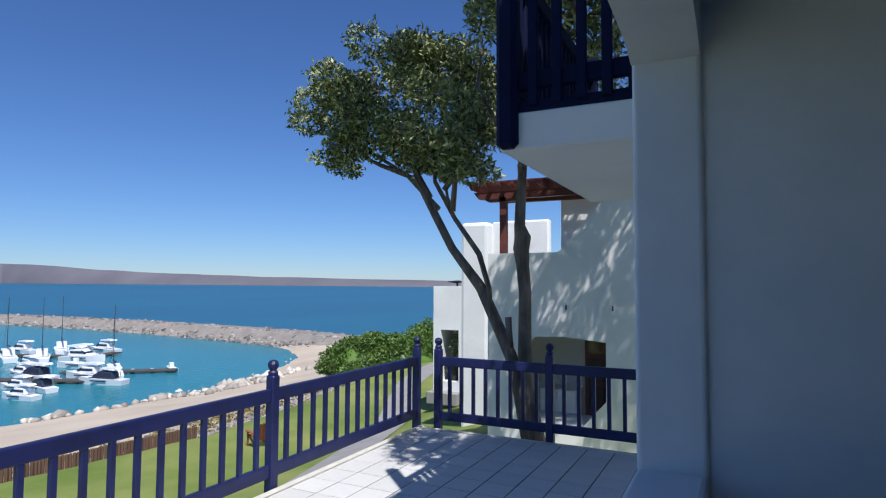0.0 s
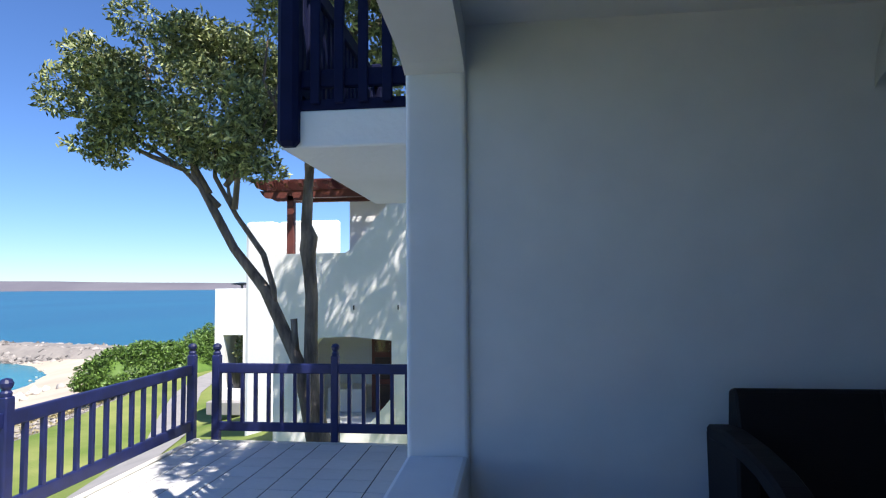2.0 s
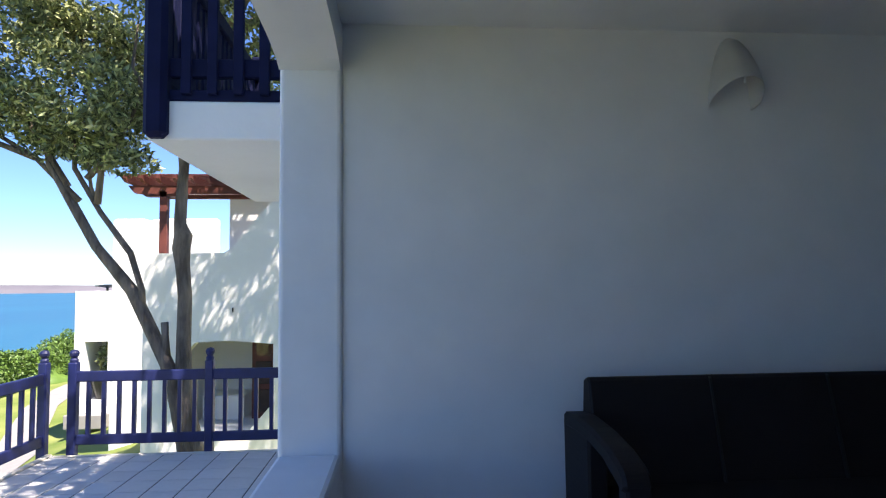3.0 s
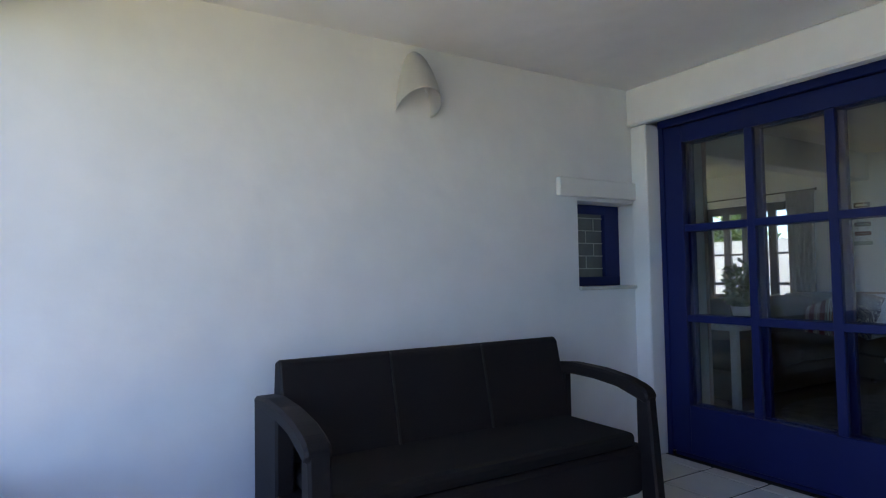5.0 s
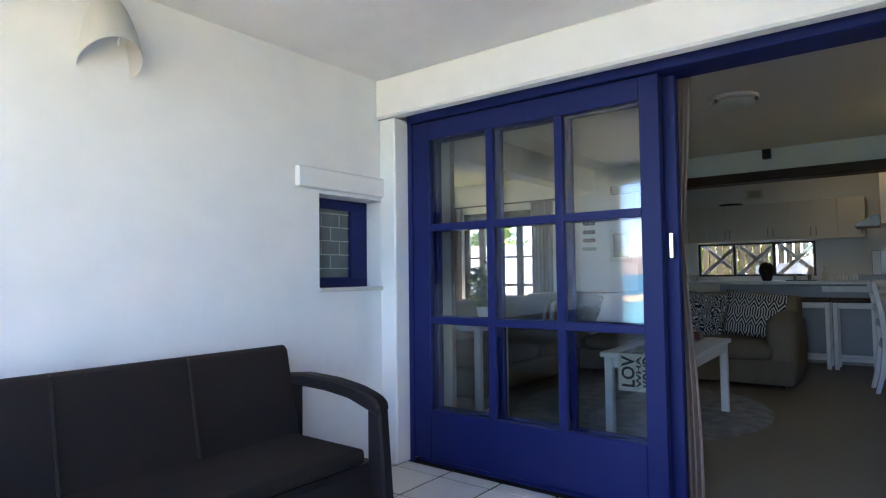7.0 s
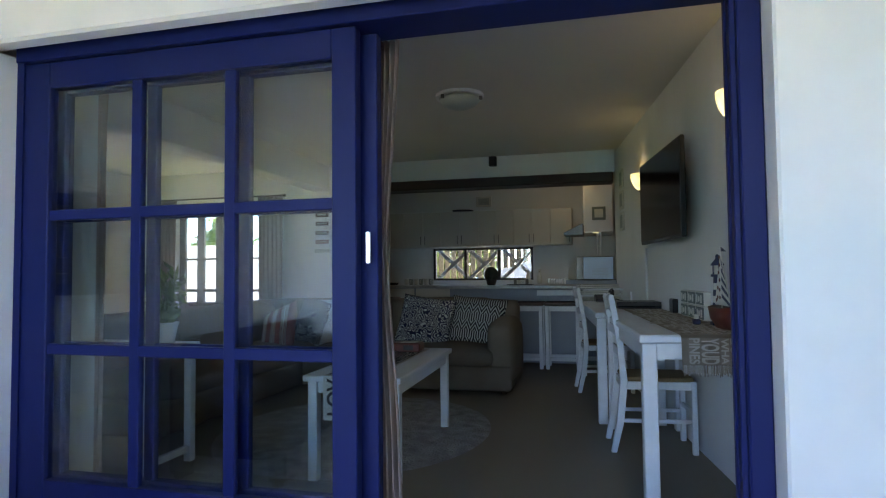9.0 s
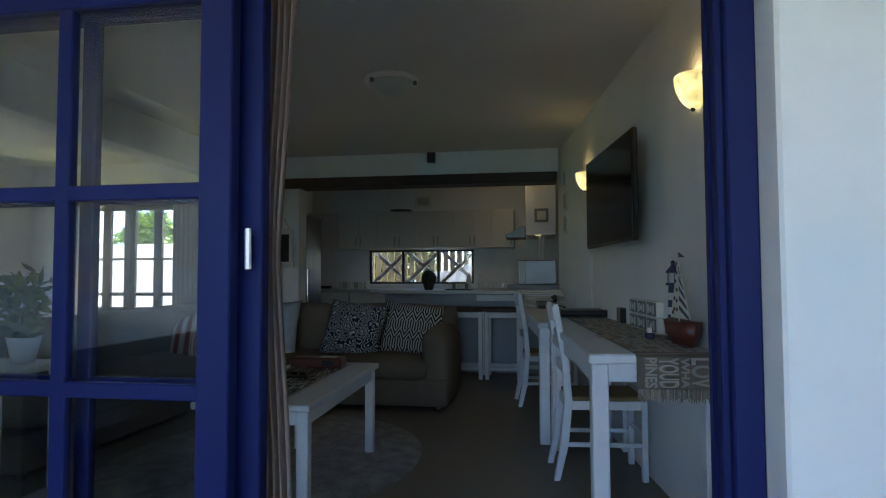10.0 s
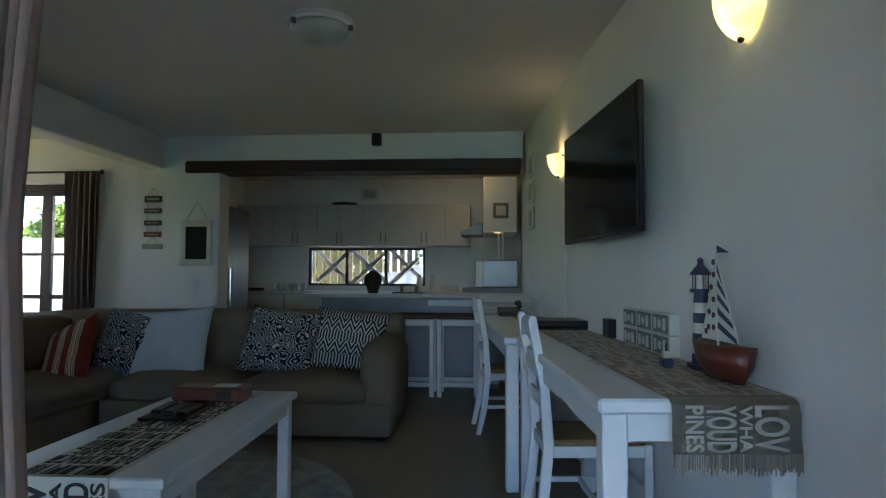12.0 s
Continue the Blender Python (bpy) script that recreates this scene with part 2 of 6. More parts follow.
def glass(name, tint=(0.93, 0.96, 0.96), gloss=1.0):
    m = bpy.data.materials.new(name)
    m.use_nodes = True
    n = m.node_tree.nodes
    n.remove(n["Principled BSDF"])
    tr, gl, mx, lw = n.new("ShaderNodeBsdfTransparent"), n.new("ShaderNodeBsdfGlossy"), n.new("ShaderNodeMixShader"), n.new("ShaderNodeLayerWeight")
    lw.inputs[0].default_value = 0.5
    pw, fr = n.new("ShaderNodeMath"), n.new("ShaderNodeMath")
    pw.operation, pw.inputs[1].default_value = "POWER", 4.0
    fr.operation, fr.inputs[1].default_value, fr.inputs[2].default_value = "MULTIPLY_ADD", 0.85, 0.045
    link(m, lw.outputs["Facing"], pw.inputs[0]), link(m, pw.outputs[0], fr.inputs[0])
    tr.inputs[0].default_value, gl.inputs[0].default_value, gl.inputs[1].default_value = (*tint, 1), (gloss, gloss, gloss, 1), 0.01
    link(m, fr.outputs[0], mx.inputs[0]), link(m, tr.outputs[0], mx.inputs[1]), link(m, gl.outputs[0], mx.inputs[2])
    link(m, mx.outputs[0], n["Material Output"].inputs[0])
    return m


GLASS = glass("window_glass")


def glow(name, colour, strength, base=(0.8, 0.78, 0.7)):
    m = mat(name, base, 0.4)
    b = m.node_tree.nodes["Principled BSDF"]
    b.inputs["Emission Color"].default_value, b.inputs["Emission Strength"].default_value = (*colour, 1), strength
    return m


OBSCURED = mottled("obscured_glass", (0.16, 0.185, 0.18), (0.11, 0.13, 0.13), 5, 0.18, 30, 0.2, 0.002)
LAMP_GLASS = glow("lit_alabaster_glass", (0.92, 1.0, 0.55), 0.04)
veins = noise_tex(LAMP_GLASS, 16, 4)
link(LAMP_GLASS, ramp(LAMP_GLASS, veins.outputs[0], [(0.36, (0.42, 0.46, 0.18)), (0.52, (0.95, 1.0, 0.55)), (0.66, (1.5, 1.5, 1.05))]), LAMP_GLASS.node_tree.nodes["Principled BSDF"].inputs["Emission Color"])
# the pale blue stands in for daylight reflected in the oven front
MICRO = mottled("oven_front_painted_reflection", (0.34, 0.43, 0.55), (0.30, 0.38, 0.50), 2, 0.25)
TARP = mottled("pale_blue_sheet", (0.30, 0.36, 0.44), (0.20, 0.25, 0.32), 3, 0.7)


# ---- building helpers ----
def thing(name, label, category, at=(0, 0, 0), turn=0.0, group=""):
    e = new(name)
    e.empty_display_size = 0.1
    e.location, e.rotation_euler = at, (0, 0, radians(turn))
    return tagged(e, label, category, group)


def mesh_of(name, bm, material, smooth=False):
    me = bpy.data.meshes.new(name)
    bm.normal_update()
    bm.to_mesh(me)
    bm.free()
    for m in material if isinstance(material, (list, tuple)) else [material]:
        me.materials.append(m)
    if smooth:
        me.polygons.foreach_set("use_smooth", [True] * len(me.polygons))
    return me


def part(name, bm, material, parent, label="", smooth=False, kind=""):
    o = new(name, mesh_of(name, bm, material, smooth))
    o.parent = parent
    return tagged(o, label, "", "", kind)


def solid(name, bm, material, label="", category="", at=(0, 0, 0), turn=0.0, group="", kind="", smooth=False):
    o = new(name, mesh_of(name, bm, material, smooth))
    o.location, o.rotation_euler = at, (0, 0, radians(turn))
    return tagged(o, label, category, group, kind)


def box(x0, x1, y0, y1, z0, z1, bevel=0.0, bm=None, segments=1, m=None):
    """A box, with its edges eased by bevel. Joined into bm where one is given."""
    out = bm or bmesh.new()
    b = bmesh.new()
    bmesh.ops.create_cube(b, size=1)
    for v in b.verts:
        v.co = Vector(((x0 + x1) / 2 + v.co.x * (x1 - x0), (y0 + y1) / 2 + v.co.y * (y1 - y0), (z0 + z1) / 2 + v.co.z * (z1 - z0)))
    if bevel:
        bmesh.ops.bevel(b, geom=b.edges[:], offset=bevel, segments=segments, affect="EDGES", profile=0.5)
    if m:
        bmesh.ops.transform(b, matrix=m, verts=b.verts[:])
    return join(out, b)


def join(out, b):
    t = bpy.data.meshes.new("tmp")
    b.to_mesh(t)
    b.free()
    out.from_mesh(t)
    bpy.data.meshes.remove(t)
    return out


def tube(points, radii, sides=8, bm=None, flat=1.0):
    """A tapered round bar through points."""
    bm = bm or bmesh.new()
    rings = []
    for i, p in enumerate(points):
        p = Vector(p)
        d = (Vector(points[min(i + 1, len(points) - 1)]) - Vector(points[max(i - 1, 0)])).normalized()
        u = d.cross(Vector((0.3, 0.2, 1)) if abs(d.z) < 0.95 else Vector((1, 0, 0))).normalized()
        w = d.cross(u).normalized()
        r = radii[i] if isinstance(radii, (list, tuple)) else radii
        rings.append([bm.verts.new(p + u * r * math.cos(a) + w * r * flat * math.sin(a)) for a in (2 * math.pi * k / sides for k in range(sides))])
    for a, b in zip(rings, rings[1:]):
        for k in range(sides):
            bm.faces.new((a[k], a[(k + 1) % sides], b[(k + 1) % sides], b[k]))
    bm.faces.new(rings[0][::-1]), bm.faces.new(rings[-1])
    return bm


def lathe(profile, sides=24, bm=None, at=(0, 0, 0), half=False):
    """A turned shape from (radius, height) pairs."""
    bm = bm or bmesh.new()
    n = sides
    rings = []
    for r, z in profile:
        rings.append([bm.verts.new((at[0] + r * math.cos(2 * math.pi * k / n), at[1] + r * math.sin(2 * math.pi * k / n), at[2] + z)) for k in range(n)])
    for a, b in zip(rings, rings[1:]):
        for k in range(n):
            bm.faces.new((a[k], a[(k + 1) % n], b[(k + 1) % n], b[k]))
    bm.faces.new(rings[0][::-1]), bm.faces.new(rings[-1])
    return bm


def prism(points, axis, a, b, bm=None, bevel=0.0):
    """A flat outline of two coordinates pushed from a to b along axis."""
    out = bm or bmesh.new()
    t = bmesh.new()

    def at(p, v):
        q = list(p)
        q.insert("xyz".index(axis), v)
        return Vector(q)
    lo, hi = [t.verts.new(at(p, a)) for p in points], [t.verts.new(at(p, b)) for p in points]
    t.faces.new(lo), t.faces.new(hi)
    for i in range(len(points)):
        j = (i + 1) % len(points)
        t.faces.new((lo[i], lo[j], hi[j], hi[i]))
    bmesh.ops.recalc_face_normals(t, faces=t.faces[:])
    if bevel:
        bmesh.ops.bevel(t, geom=t.edges[:], offset=bevel, segments=1, affect="EDGES", profile=0.5)
    return join(out, t)


def cushion(w, h, d, n=14, puff=0.9):
    """A square pillow, standing in the xz plane, pinched at its corners."""
    bm = bmesh.new()
    for side in (-1, 1):
        g = []
        for i in range(n + 1):
            row = []
            for j in range(n + 1):
                u, v = 2 * i / n - 1, 2 * j / n - 1
                k = max(0.0, (1 - u ** 4) * (1 - v ** 4)) ** 0.5
                pull = 1 - 0.07 * (1 - abs(u)) * 0 - 0.06 * (abs(u) ** 2 * (1 - v * v) + abs(v) ** 2 * (1 - u * u))
                y = side * d / 2 * k * puff + 0.006 * noise.noise(Vector((u * 3, v * 3, side)))
                row.append(bm.verts.new((u * w / 2 * pull, y, h / 2 + v * h / 2 * pull)))
            g.append(row)
        for i in range(n):
            for j in range(n):
                q = (g[i][j], g[i + 1][j], g[i + 1][j + 1], g[i][j + 1])
                bm.faces.new(q if side < 0 else q[::-1])
    bmesh.ops.remove_doubles(bm, verts=bm.verts[:], dist=0.008)
    return bm


def foliage(name, centres, count, size, material, parent=None, seed=1, **tags):
    """Many small folded leaves round clump centres (x, y, z, rx, ry, rz)."""
    rng = np.random.default_rng(seed)
    c = np.array(centres)
    weight = (c[:, 3] * c[:, 4] * c[:, 5]) ** (2 / 3)
    pick = rng.choice(len(c), count, p=weight / weight.sum())
    d = rng.normal(size=(count, 3))
    d /= np.linalg.norm(d, axis=1)[:, None]
    r = rng.uniform(0.45, 1.0, count) ** 0.5
    lumps = 1 + 0.25 * np.sin(d[:, 0] * 7 + pick) * np.cos(d[:, 2] * 6 + pick * 2)
    p = c[pick, :3] + d * c[pick, 3:6] * (r * lumps)[:, None]
    a = rng.normal(size=(count, 3))
    a += d * 0.7
    a /= np.linalg.norm(a, axis=1)[:, None]
    b = np.cross(a, rng.normal(size=(count, 3)))
    b /= np.linalg.norm(b, axis=1)[:, None]
    s = (size * rng.uniform(0.6, 1.3, count))[:, None]
    v = np.stack([p - a * s, p + b * s * 0.34, p + a * s, p - b * s * 0.34], 1).reshape(-1, 3)
    me = bpy.data.meshes.new(name)
    me.vertices.add(len(v)), me.loops.add(len(v)), me.polygons.add(count)
    me.vertices.foreach_set("co", v.ravel())
    me.loops.foreach_set("vertex_index", np.arange(len(v)))
    me.polygons.foreach_set("loop_start", np.arange(0, len(v), 4))
    me.update(calc_edges=True)
    me.materials.append(material)
    o = new(name, me)
    o.parent = parent
    return tagged(o, **tags)


def rocks(name, places, material, parent=None, seed=3, **tags):
    """Loose angular stones at (x, y, z, size) as one mesh."""
    rng = np.random.default_rng(seed)
    t = bmesh.new()
    bmesh.ops.create_icosphere(t, subdivisions=1, radius=0.5)
    base = np.array([v.co[:] for v in t.verts])
    faces = np.array([[v.index for v in f.verts] for f in t.faces])
    t.free()
    n = len(places)
    places = np.array(places)
    jitter = rng.uniform(0.65, 1.2, (n, len(base), 1))
    scale = rng.uniform(0.6, 1.3, (n, 1, 3)) * np.array([1, 1, 0.75])
    ang = rng.uniform(0, 6.28, n)
    v = base[None] * jitter * scale * places[:, None, 3:4]
    x, y = v[..., 0].copy(), v[..., 1].copy()
    v[..., 0], v[..., 1] = x * np.cos(ang)[:, None] - y * np.sin(ang)[:, None], x * np.sin(ang)[:, None] + y * np.cos(ang)[:, None]
    v = (v + places[:, None, :3]).reshape(-1, 3)
    f = (faces[None] + (np.arange(n) * len(base))[:, None, None]).reshape(-1)
    me = bpy.data.meshes.new(name)
    me.vertices.add(len(v)), me.loops.add(len(f)), me.polygons.add(len(f) // 3)
    me.vertices.foreach_set("co", v.ravel())
    me.loops.foreach_set("vertex_index", f)
    me.polygons.foreach_set("loop_start", np.arange(0, len(f), 3))
    me.update(calc_edges=True)
    me.materials.append(material)
    o = new(name, me)
    o.parent = parent
    return tagged(o, **tags)


def lettering(text, size, material, parent, m, name="lettering", thick=0.0008, extent=None):
    cu = bpy.data.curves.new(name, "FONT")
    cu.body, cu.size, cu.extrude, cu.align_x, cu.align_y = text, size, thick, "CENTER", "CENTER"
    cu.offset = size * 0.022 if extent else 0.0
    tmp = bpy.data.objects.new("tmp_text", cu)
    scene.collection.objects.link(tmp)
    bpy.context.view_layer.update()
    me = bpy.data.meshes.new_from_object(tmp.evaluated_get(bpy.context.evaluated_depsgraph_get()))
    bpy.data.objects.remove(tmp)
    me.materials.clear()
    me.materials.append(material)
    o = new(name, me)
    o.parent = parent
    if extent:
        xs_, ys_ = [v.co.x for v in me.vertices], [v.co.y for v in me.vertices]
        m = m @ Matrix.Diagonal((extent[0] / (max(xs_) - min(xs_)), extent[1] / (max(ys_) - min(ys_)), 1, 1)) @ Matrix.Translation((-(max(xs_) + min(xs_)) / 2, -(max(ys_) + min(ys_)) / 2, 0))
    o.matrix_local = m
    return o


# ---- large structure: the covered patio ----
FLOOR_Z, TERR_Z, CEIL_Z, IN_CEIL = 0.0, -0.78, 2.32, 2.56
solid("wall_sofa_side", (lambda b: (box(1.90, 4.77, 2.6, 2.95, -3.2, 3.6, 0, b), box(4.77, 5.9, 2.6, 2.95, -3.2, 1.05, 0, b), box(4.77, 5.9, 2.6, 2.95, 1.58, 3.6, 0, b), box(5.285, 5.9, 2.603, 2.95, 1.05, 1.58, 0, b))[0])(bmesh.new()), PLASTER, "thick white plastered patio side wall with a small window hole", "wall", kind="structure")
solid("wall_patio_near_side", box(1.64, 5.56, -1.05, -0.78, -3.2, 3.6, 0.01), PLASTER, "white plastered side wall closing the covered patio", "wall", kind="structure")
# pier and opening head rise unseen to 5.2, to shade balcony slab and terrace
b = box(1.64, 1.905, 2.57, 2.95, -3.2, 5.2, 0.02, segments=3)
for v in b.verts:
    v.co.x += 0.008 * noise.noise(Vector((v.co.y, 2, v.co.z * 2)))
solid("wall_corner_pier", b, PLASTER, "white plastered pier at the edge of the patio opening", "wall", kind="structure")
b = box(1.64, 1.90, -0.78, 2.569, -3.2, 0.484, 0.02, segments=2)
solid("wall_parapet", b, PLASTER, "low white plastered parapet under the patio opening", "wall", kind="structure")
pts = [(2.569, 2.10), (2.50, 2.125), (2.35, 2.15), (2.0, 2.17), (0.9, 2.18), (-0.2, 2.17), (-0.6, 2.15), (-0.78, 2.10), (-0.78, 5.2), (2.569, 5.2)]
solid("wall_opening_head", prism(pts, "x", 1.64, 1.90), PLASTER, "white plastered beam over the open patio front", "wall", kind="structure")
b = box(1.9, 5.56, -0.78, 2.6, CEIL_Z, CEIL_Z + 0.2)
solid("ceiling_patio", b, PLASTER, "smooth white plaster ceiling of the covered patio", "ceiling", kind="structure")
floor_patio = solid("floor_patio", box(1.9, 5.56, -0.78, 2.6, -0.16, -0.008), GROUT, "white glazed tile floor of the covered patio with dark grout lines", "floor", kind="structure")
b = box(5.25, 5.56, 2.475, 2.6, 0, 2.08, 0.008)
box(5.25, 5.56, -0.78, -0.39, 0, 2.08, 0.008, b)
box(5.30, 5.56, -0.78, 2.6, 2.13, 2.32, 0, b)
solid("wall_door_side", b, PLASTER, "white plastered wall round the wide patio door", "wall", kind="structure")
solid("trim_door_lintel", box(5.215, 5.30, -0.78, 2.6, 2.08, 2.32, 0.012), PLASTER, "proud white plaster lintel above the patio door", "trim", kind="structure")
solid("trim_window_lintel", box(4.60, 5.25, 2.56, 2.6, 1.60, 1.71, 0.006), PLASTER, "proud white plaster lintel above the small window", "trim", kind="structure")
solid("trim_window_sill", box(4.77, 5.285, 2.575, 2.78, 1.035, 1.055, 0.004), OFFWHITE, "thin white plaster sill of the small window", "trim", kind="structure")

# the small patio window with a glass brick pattern behind its pane
w = thing("window_small", "small blue-framed patio window with leaded obscured pane", "window", (0, 0, 0))
w["kind"] = "structure"
b = box(4.77, 5.285, 2.745, 2.80, 1.055, 1.115, 0.004)
box(4.77, 5.285, 2.745, 2.80, 1.52, 1.58, 0.004, b), box(4.77, 4.83, 2.747, 2.80, 1.11, 1.525, 0.003, b), box(5.15, 5.285, 2.747, 2.80, 1.11, 1.525, 0.003, b)
part("window_frame", b, BLUE, w)
part("pane", box(4.83, 5.15, 2.776, 2.782, 1.115, 1.52), OBSCURED, w, "grey obscured glass")
b = bmesh.new()
for k in range(5):
    box(4.83, 5.15, 2.771, 2.775, 1.165 + k * 0.082, 1.171 + k * 0.082, 0, b)
for k in range(4):
    for j in range(2 if k % 2 else 1):
        x = 4.83 + (0.17 if k % 2 == 0 else 0.10 + 0.14 * j)
        box(x, x + 0.006, 2.771, 2.775, 1.17 + k * 0.082, 1.25 + k * 0.082, 0, b)
part("lead_strip", b, SAGE, w, "pale joint lines of the leaded pane")

# ---- the sliding door ----
DX = 5.38


def door_leaf(door, x, y0, y1, w0, w1):
    leaf = part("door_leaf", box(x + 0.001, x + 0.049, y0 + w0, y1 - w1, 0.03, 0.322, 0.004), BLUE, door)
    part("stile", box(x, x + 0.05, y0, y0 + w0, 0.03, 2.05, 0.004), BLUE, leaf)
    part("stile", box(x, x + 0.05, y1 - w1, y1, 0.03, 2.05, 0.004), BLUE, leaf)
    part("top_rail", box(x + 0.001, x + 0.049, y0 + w0, y1 - w1, 1.94, 2.05, 0.004), BLUE, leaf)
    a, c = y0 + w0, y1 - w1
    ys = [a, a + (c - a) / 3, a + 2 * (c - a) / 3, c]
    zs = [0.322, 0.852, 1.406, 1.94]
    for k in (1, 2):
        b = box(x + 0.008, x + 0.042, ys[k] - 0.024, ys[k] + 0.024, 0.32, 1.942, 0.004)
        part("glazing_bar", b, BLUE, leaf)
        b = box(x + 0.009, x + 0.041, a - 0.002, c + 0.002, zs[k] - 0.022, zs[k] + 0.022, 0.004)
        part("glazing_bar", b, BLUE, leaf)
    for i in range(3):
        for j in range(3):
            part("pane", box(x + 0.022, x + 0.027, ys[i], ys[i + 1], zs[j], zs[j + 1]), GLASS, leaf).visible_shadow = False
    return leaf


door = thing("door_sliding", "blue-painted sliding glass door with nine panes a leaf, slid open", "door")
door["kind"] = "structure"
for x0, x1, y0, y1, z0, z1, e, nm in ((5.36, 5.56, -0.388, -0.32, 0, 2.13, 0.005, "jamb"), (5.39, 5.43, -0.322, -0.303, 0.02, 2.05, 0.003, "jamb_stop"), (5.47, 5.50, -0.322, -0.305, 0.02, 2.05, 0.003, "jamb_stop"),
                                      (5.36, 5.56, -0.32, 2.475, 2.055, 2.13, 0.004, "head_frame"), (5.37, 5.377, 2.44, 2.475, 0.0, 2.06, 0, "jamb_stop"), (5.47, 5.56, 2.44, 2.475, 0.0, 2.06, 0, "jamb"), (5.40, 5.56, -0.32, 2.44, 0.0, 0.022, 0.003, "threshold_track")):
    part(nm, box(x0, x1, y0, y1, z0, z1, e), BLUE, door)
leaf = door_leaf(door, DX, 0.94, 2.45, 0.095, 0.135)
leaf2 = door_leaf(door, DX + 0.085, 0.89, 2.42, 0.13, 0.10)
h = box(DX + 0.048, DX + 0.060, 0.905, 0.925, 1.185, 1.305, 0.004)
box(DX + 0.058, DX + 0.085, 0.908, 0.922, 1.19, 1.205, 0, h), box(DX + 0.058, DX + 0.085, 0.908, 0.922, 1.285, 1.30, 0, h)
part("door_handle", h, CHROME, leaf2, "chrome pull handle")

# ---- large structure: the room ----
WALL_A = 7.1
LPLAN = [(5.56, -1.0), (13.4, -1.0), (13.4, 3.95), (10.69, 3.95), (10.69, 6.6), (5.56, 6.6)]
wall_at = lambda x: -0.62 + (x - 6.69) * math.tan(radians(WALL_A))
b = prism([(5.56, wall_at(5.56)), (10.69, wall_at(10.69)), (10.69, -0.25), (13.4, -0.25), (13.4, -1.2), (5.56, -1.2)], "z", -0.2, 2.8)
solid("wall_tv_side", b, PLASTER_IN, "uneven white plastered wall that carries the television", "wall", kind="structure")
solid("floor_room", prism(LPLAN, "z", -0.16, -0.001), VINYL, "worn beige sheet floor of the living room", "floor", kind="structure")
solid("ceiling_room", prism(LPLAN, "z", IN_CEIL, IN_CEIL + 0.19), CEILING, "cream painted living room ceiling", "ceiling", kind="structure")
solid("wall_room_front", box(5.56, 5.76, 2.44, 6.6, -0.2, 2.8), PLASTER_IN, "white wall beside the sliding door inside", "wall", kind="structure")
solid("wall_over_door", (lambda b: (box(5.56, 5.70, -0.9, 2.44, 2.13, 2.6, 0, b), box(5.56, 5.70, -0.9, -0.40, -0.1, 2.13, 0, b))[0])(bmesh.new()), PLASTER_IN, "white wall above the sliding door inside", "wall", kind="structure")
# the unseen opening at x 9.15 to 9.9 is added to let daylight in
solid("wall_room_far_side", (lambda b: (box(5.56, 9.15, 6.4, 6.6, -0.2, 2.8, 0, b), box(9.9, 10.69, 6.4, 6.6, -0.2, 2.8, 0, b), box(9.15, 9.9, 6.4, 6.6, -0.2, 0.85, 0, b), box(9.15, 9.9, 6.4, 6.6, 2.1, 2.8, 0, b))[0])(bmesh.new()), PLASTER_IN, "white far side wall of the living room", "wall", kind="structure")
# wall between living room and kitchen, with the French window at its far end
BX = 10.47
b = box(BX, BX + 0.22, 2.86, 4.22, -0.1, IN_CEIL)
box(BX, BX + 0.22, -0.12, 2.86, 2.30, IN_CEIL, 0, b), box(BX, BX + 0.22, 4.22, 5.75, 2.10, IN_CEIL, 0, b), box(BX, BX + 0.22, 5.75, 6.4, -0.1, IN_CEIL, 0, b)
box(BX, BX + 0.22, 4.22, 5.75, -0.1, 0.70, 0, b)
solid("wall_kitchen_divide", b, PLASTER_IN, "white plastered wall between living room and kitchen", "wall", kind="structure")
bm = box(BX - 0.05, BX + 0.24, -0.10, 3.20, 2.185, 2.30, 0.012)
for v in bm.verts:
    v.co.z += 0.012 * noise.noise(Vector((v.co.y * 2, v.co.z * 5, 1)))
solid("ceiling_beam_timber", bm, BROWN_WOOD, "dark rough timber beam across the kitchen opening", "beam")
solid("ceiling_downstand", box(5.76, BX, 3.44, 3.66, 2.235, IN_CEIL, 0.01), PLASTER_IN, "white plastered downstand beam across the ceiling", "beam", kind="structure")
solid("wall_kitchen_back", (lambda b: (box(13.17, 13.4, -0.9, 1.10, -0.1, 2.6, 0, b), box(13.17, 13.4, 2.79, 3.95, -0.1, 2.6, 0, b), box(13.17, 13.4, 1.10, 2.79, -0.1, 1.04, 0, b), box(13.17, 13.4, 1.10, 2.79, 1.575, 2.6, 0, b))[0])(bmesh.new()), PLASTER_IN, "white kitchen back wall with a long low window", "wall", kind="structure")
solid("wall_kitchen_side", box(BX + 0.22, 13.17, 3.75, 3.95, -0.1, 2.6), PLASTER_IN, "white side wall of the kitchen behind the fridge", "wall", kind="structure")
# beyond x 13.4 an unseen eave, added to keep sun off the yard
solid("roof_slab", prism([(1.9, -1.05), (14.3, -1.05), (14.3, 3.95), (10.69, 3.95), (10.69, 6.6), (5.76, 6.6), (5.76, 2.95), (1.9, 2.95)], "z", 2.76, 3.0), PLASTER_OUT, "flat white roof slab over room and patio, with an added eave that shades the yard", "roof", kind="structure")

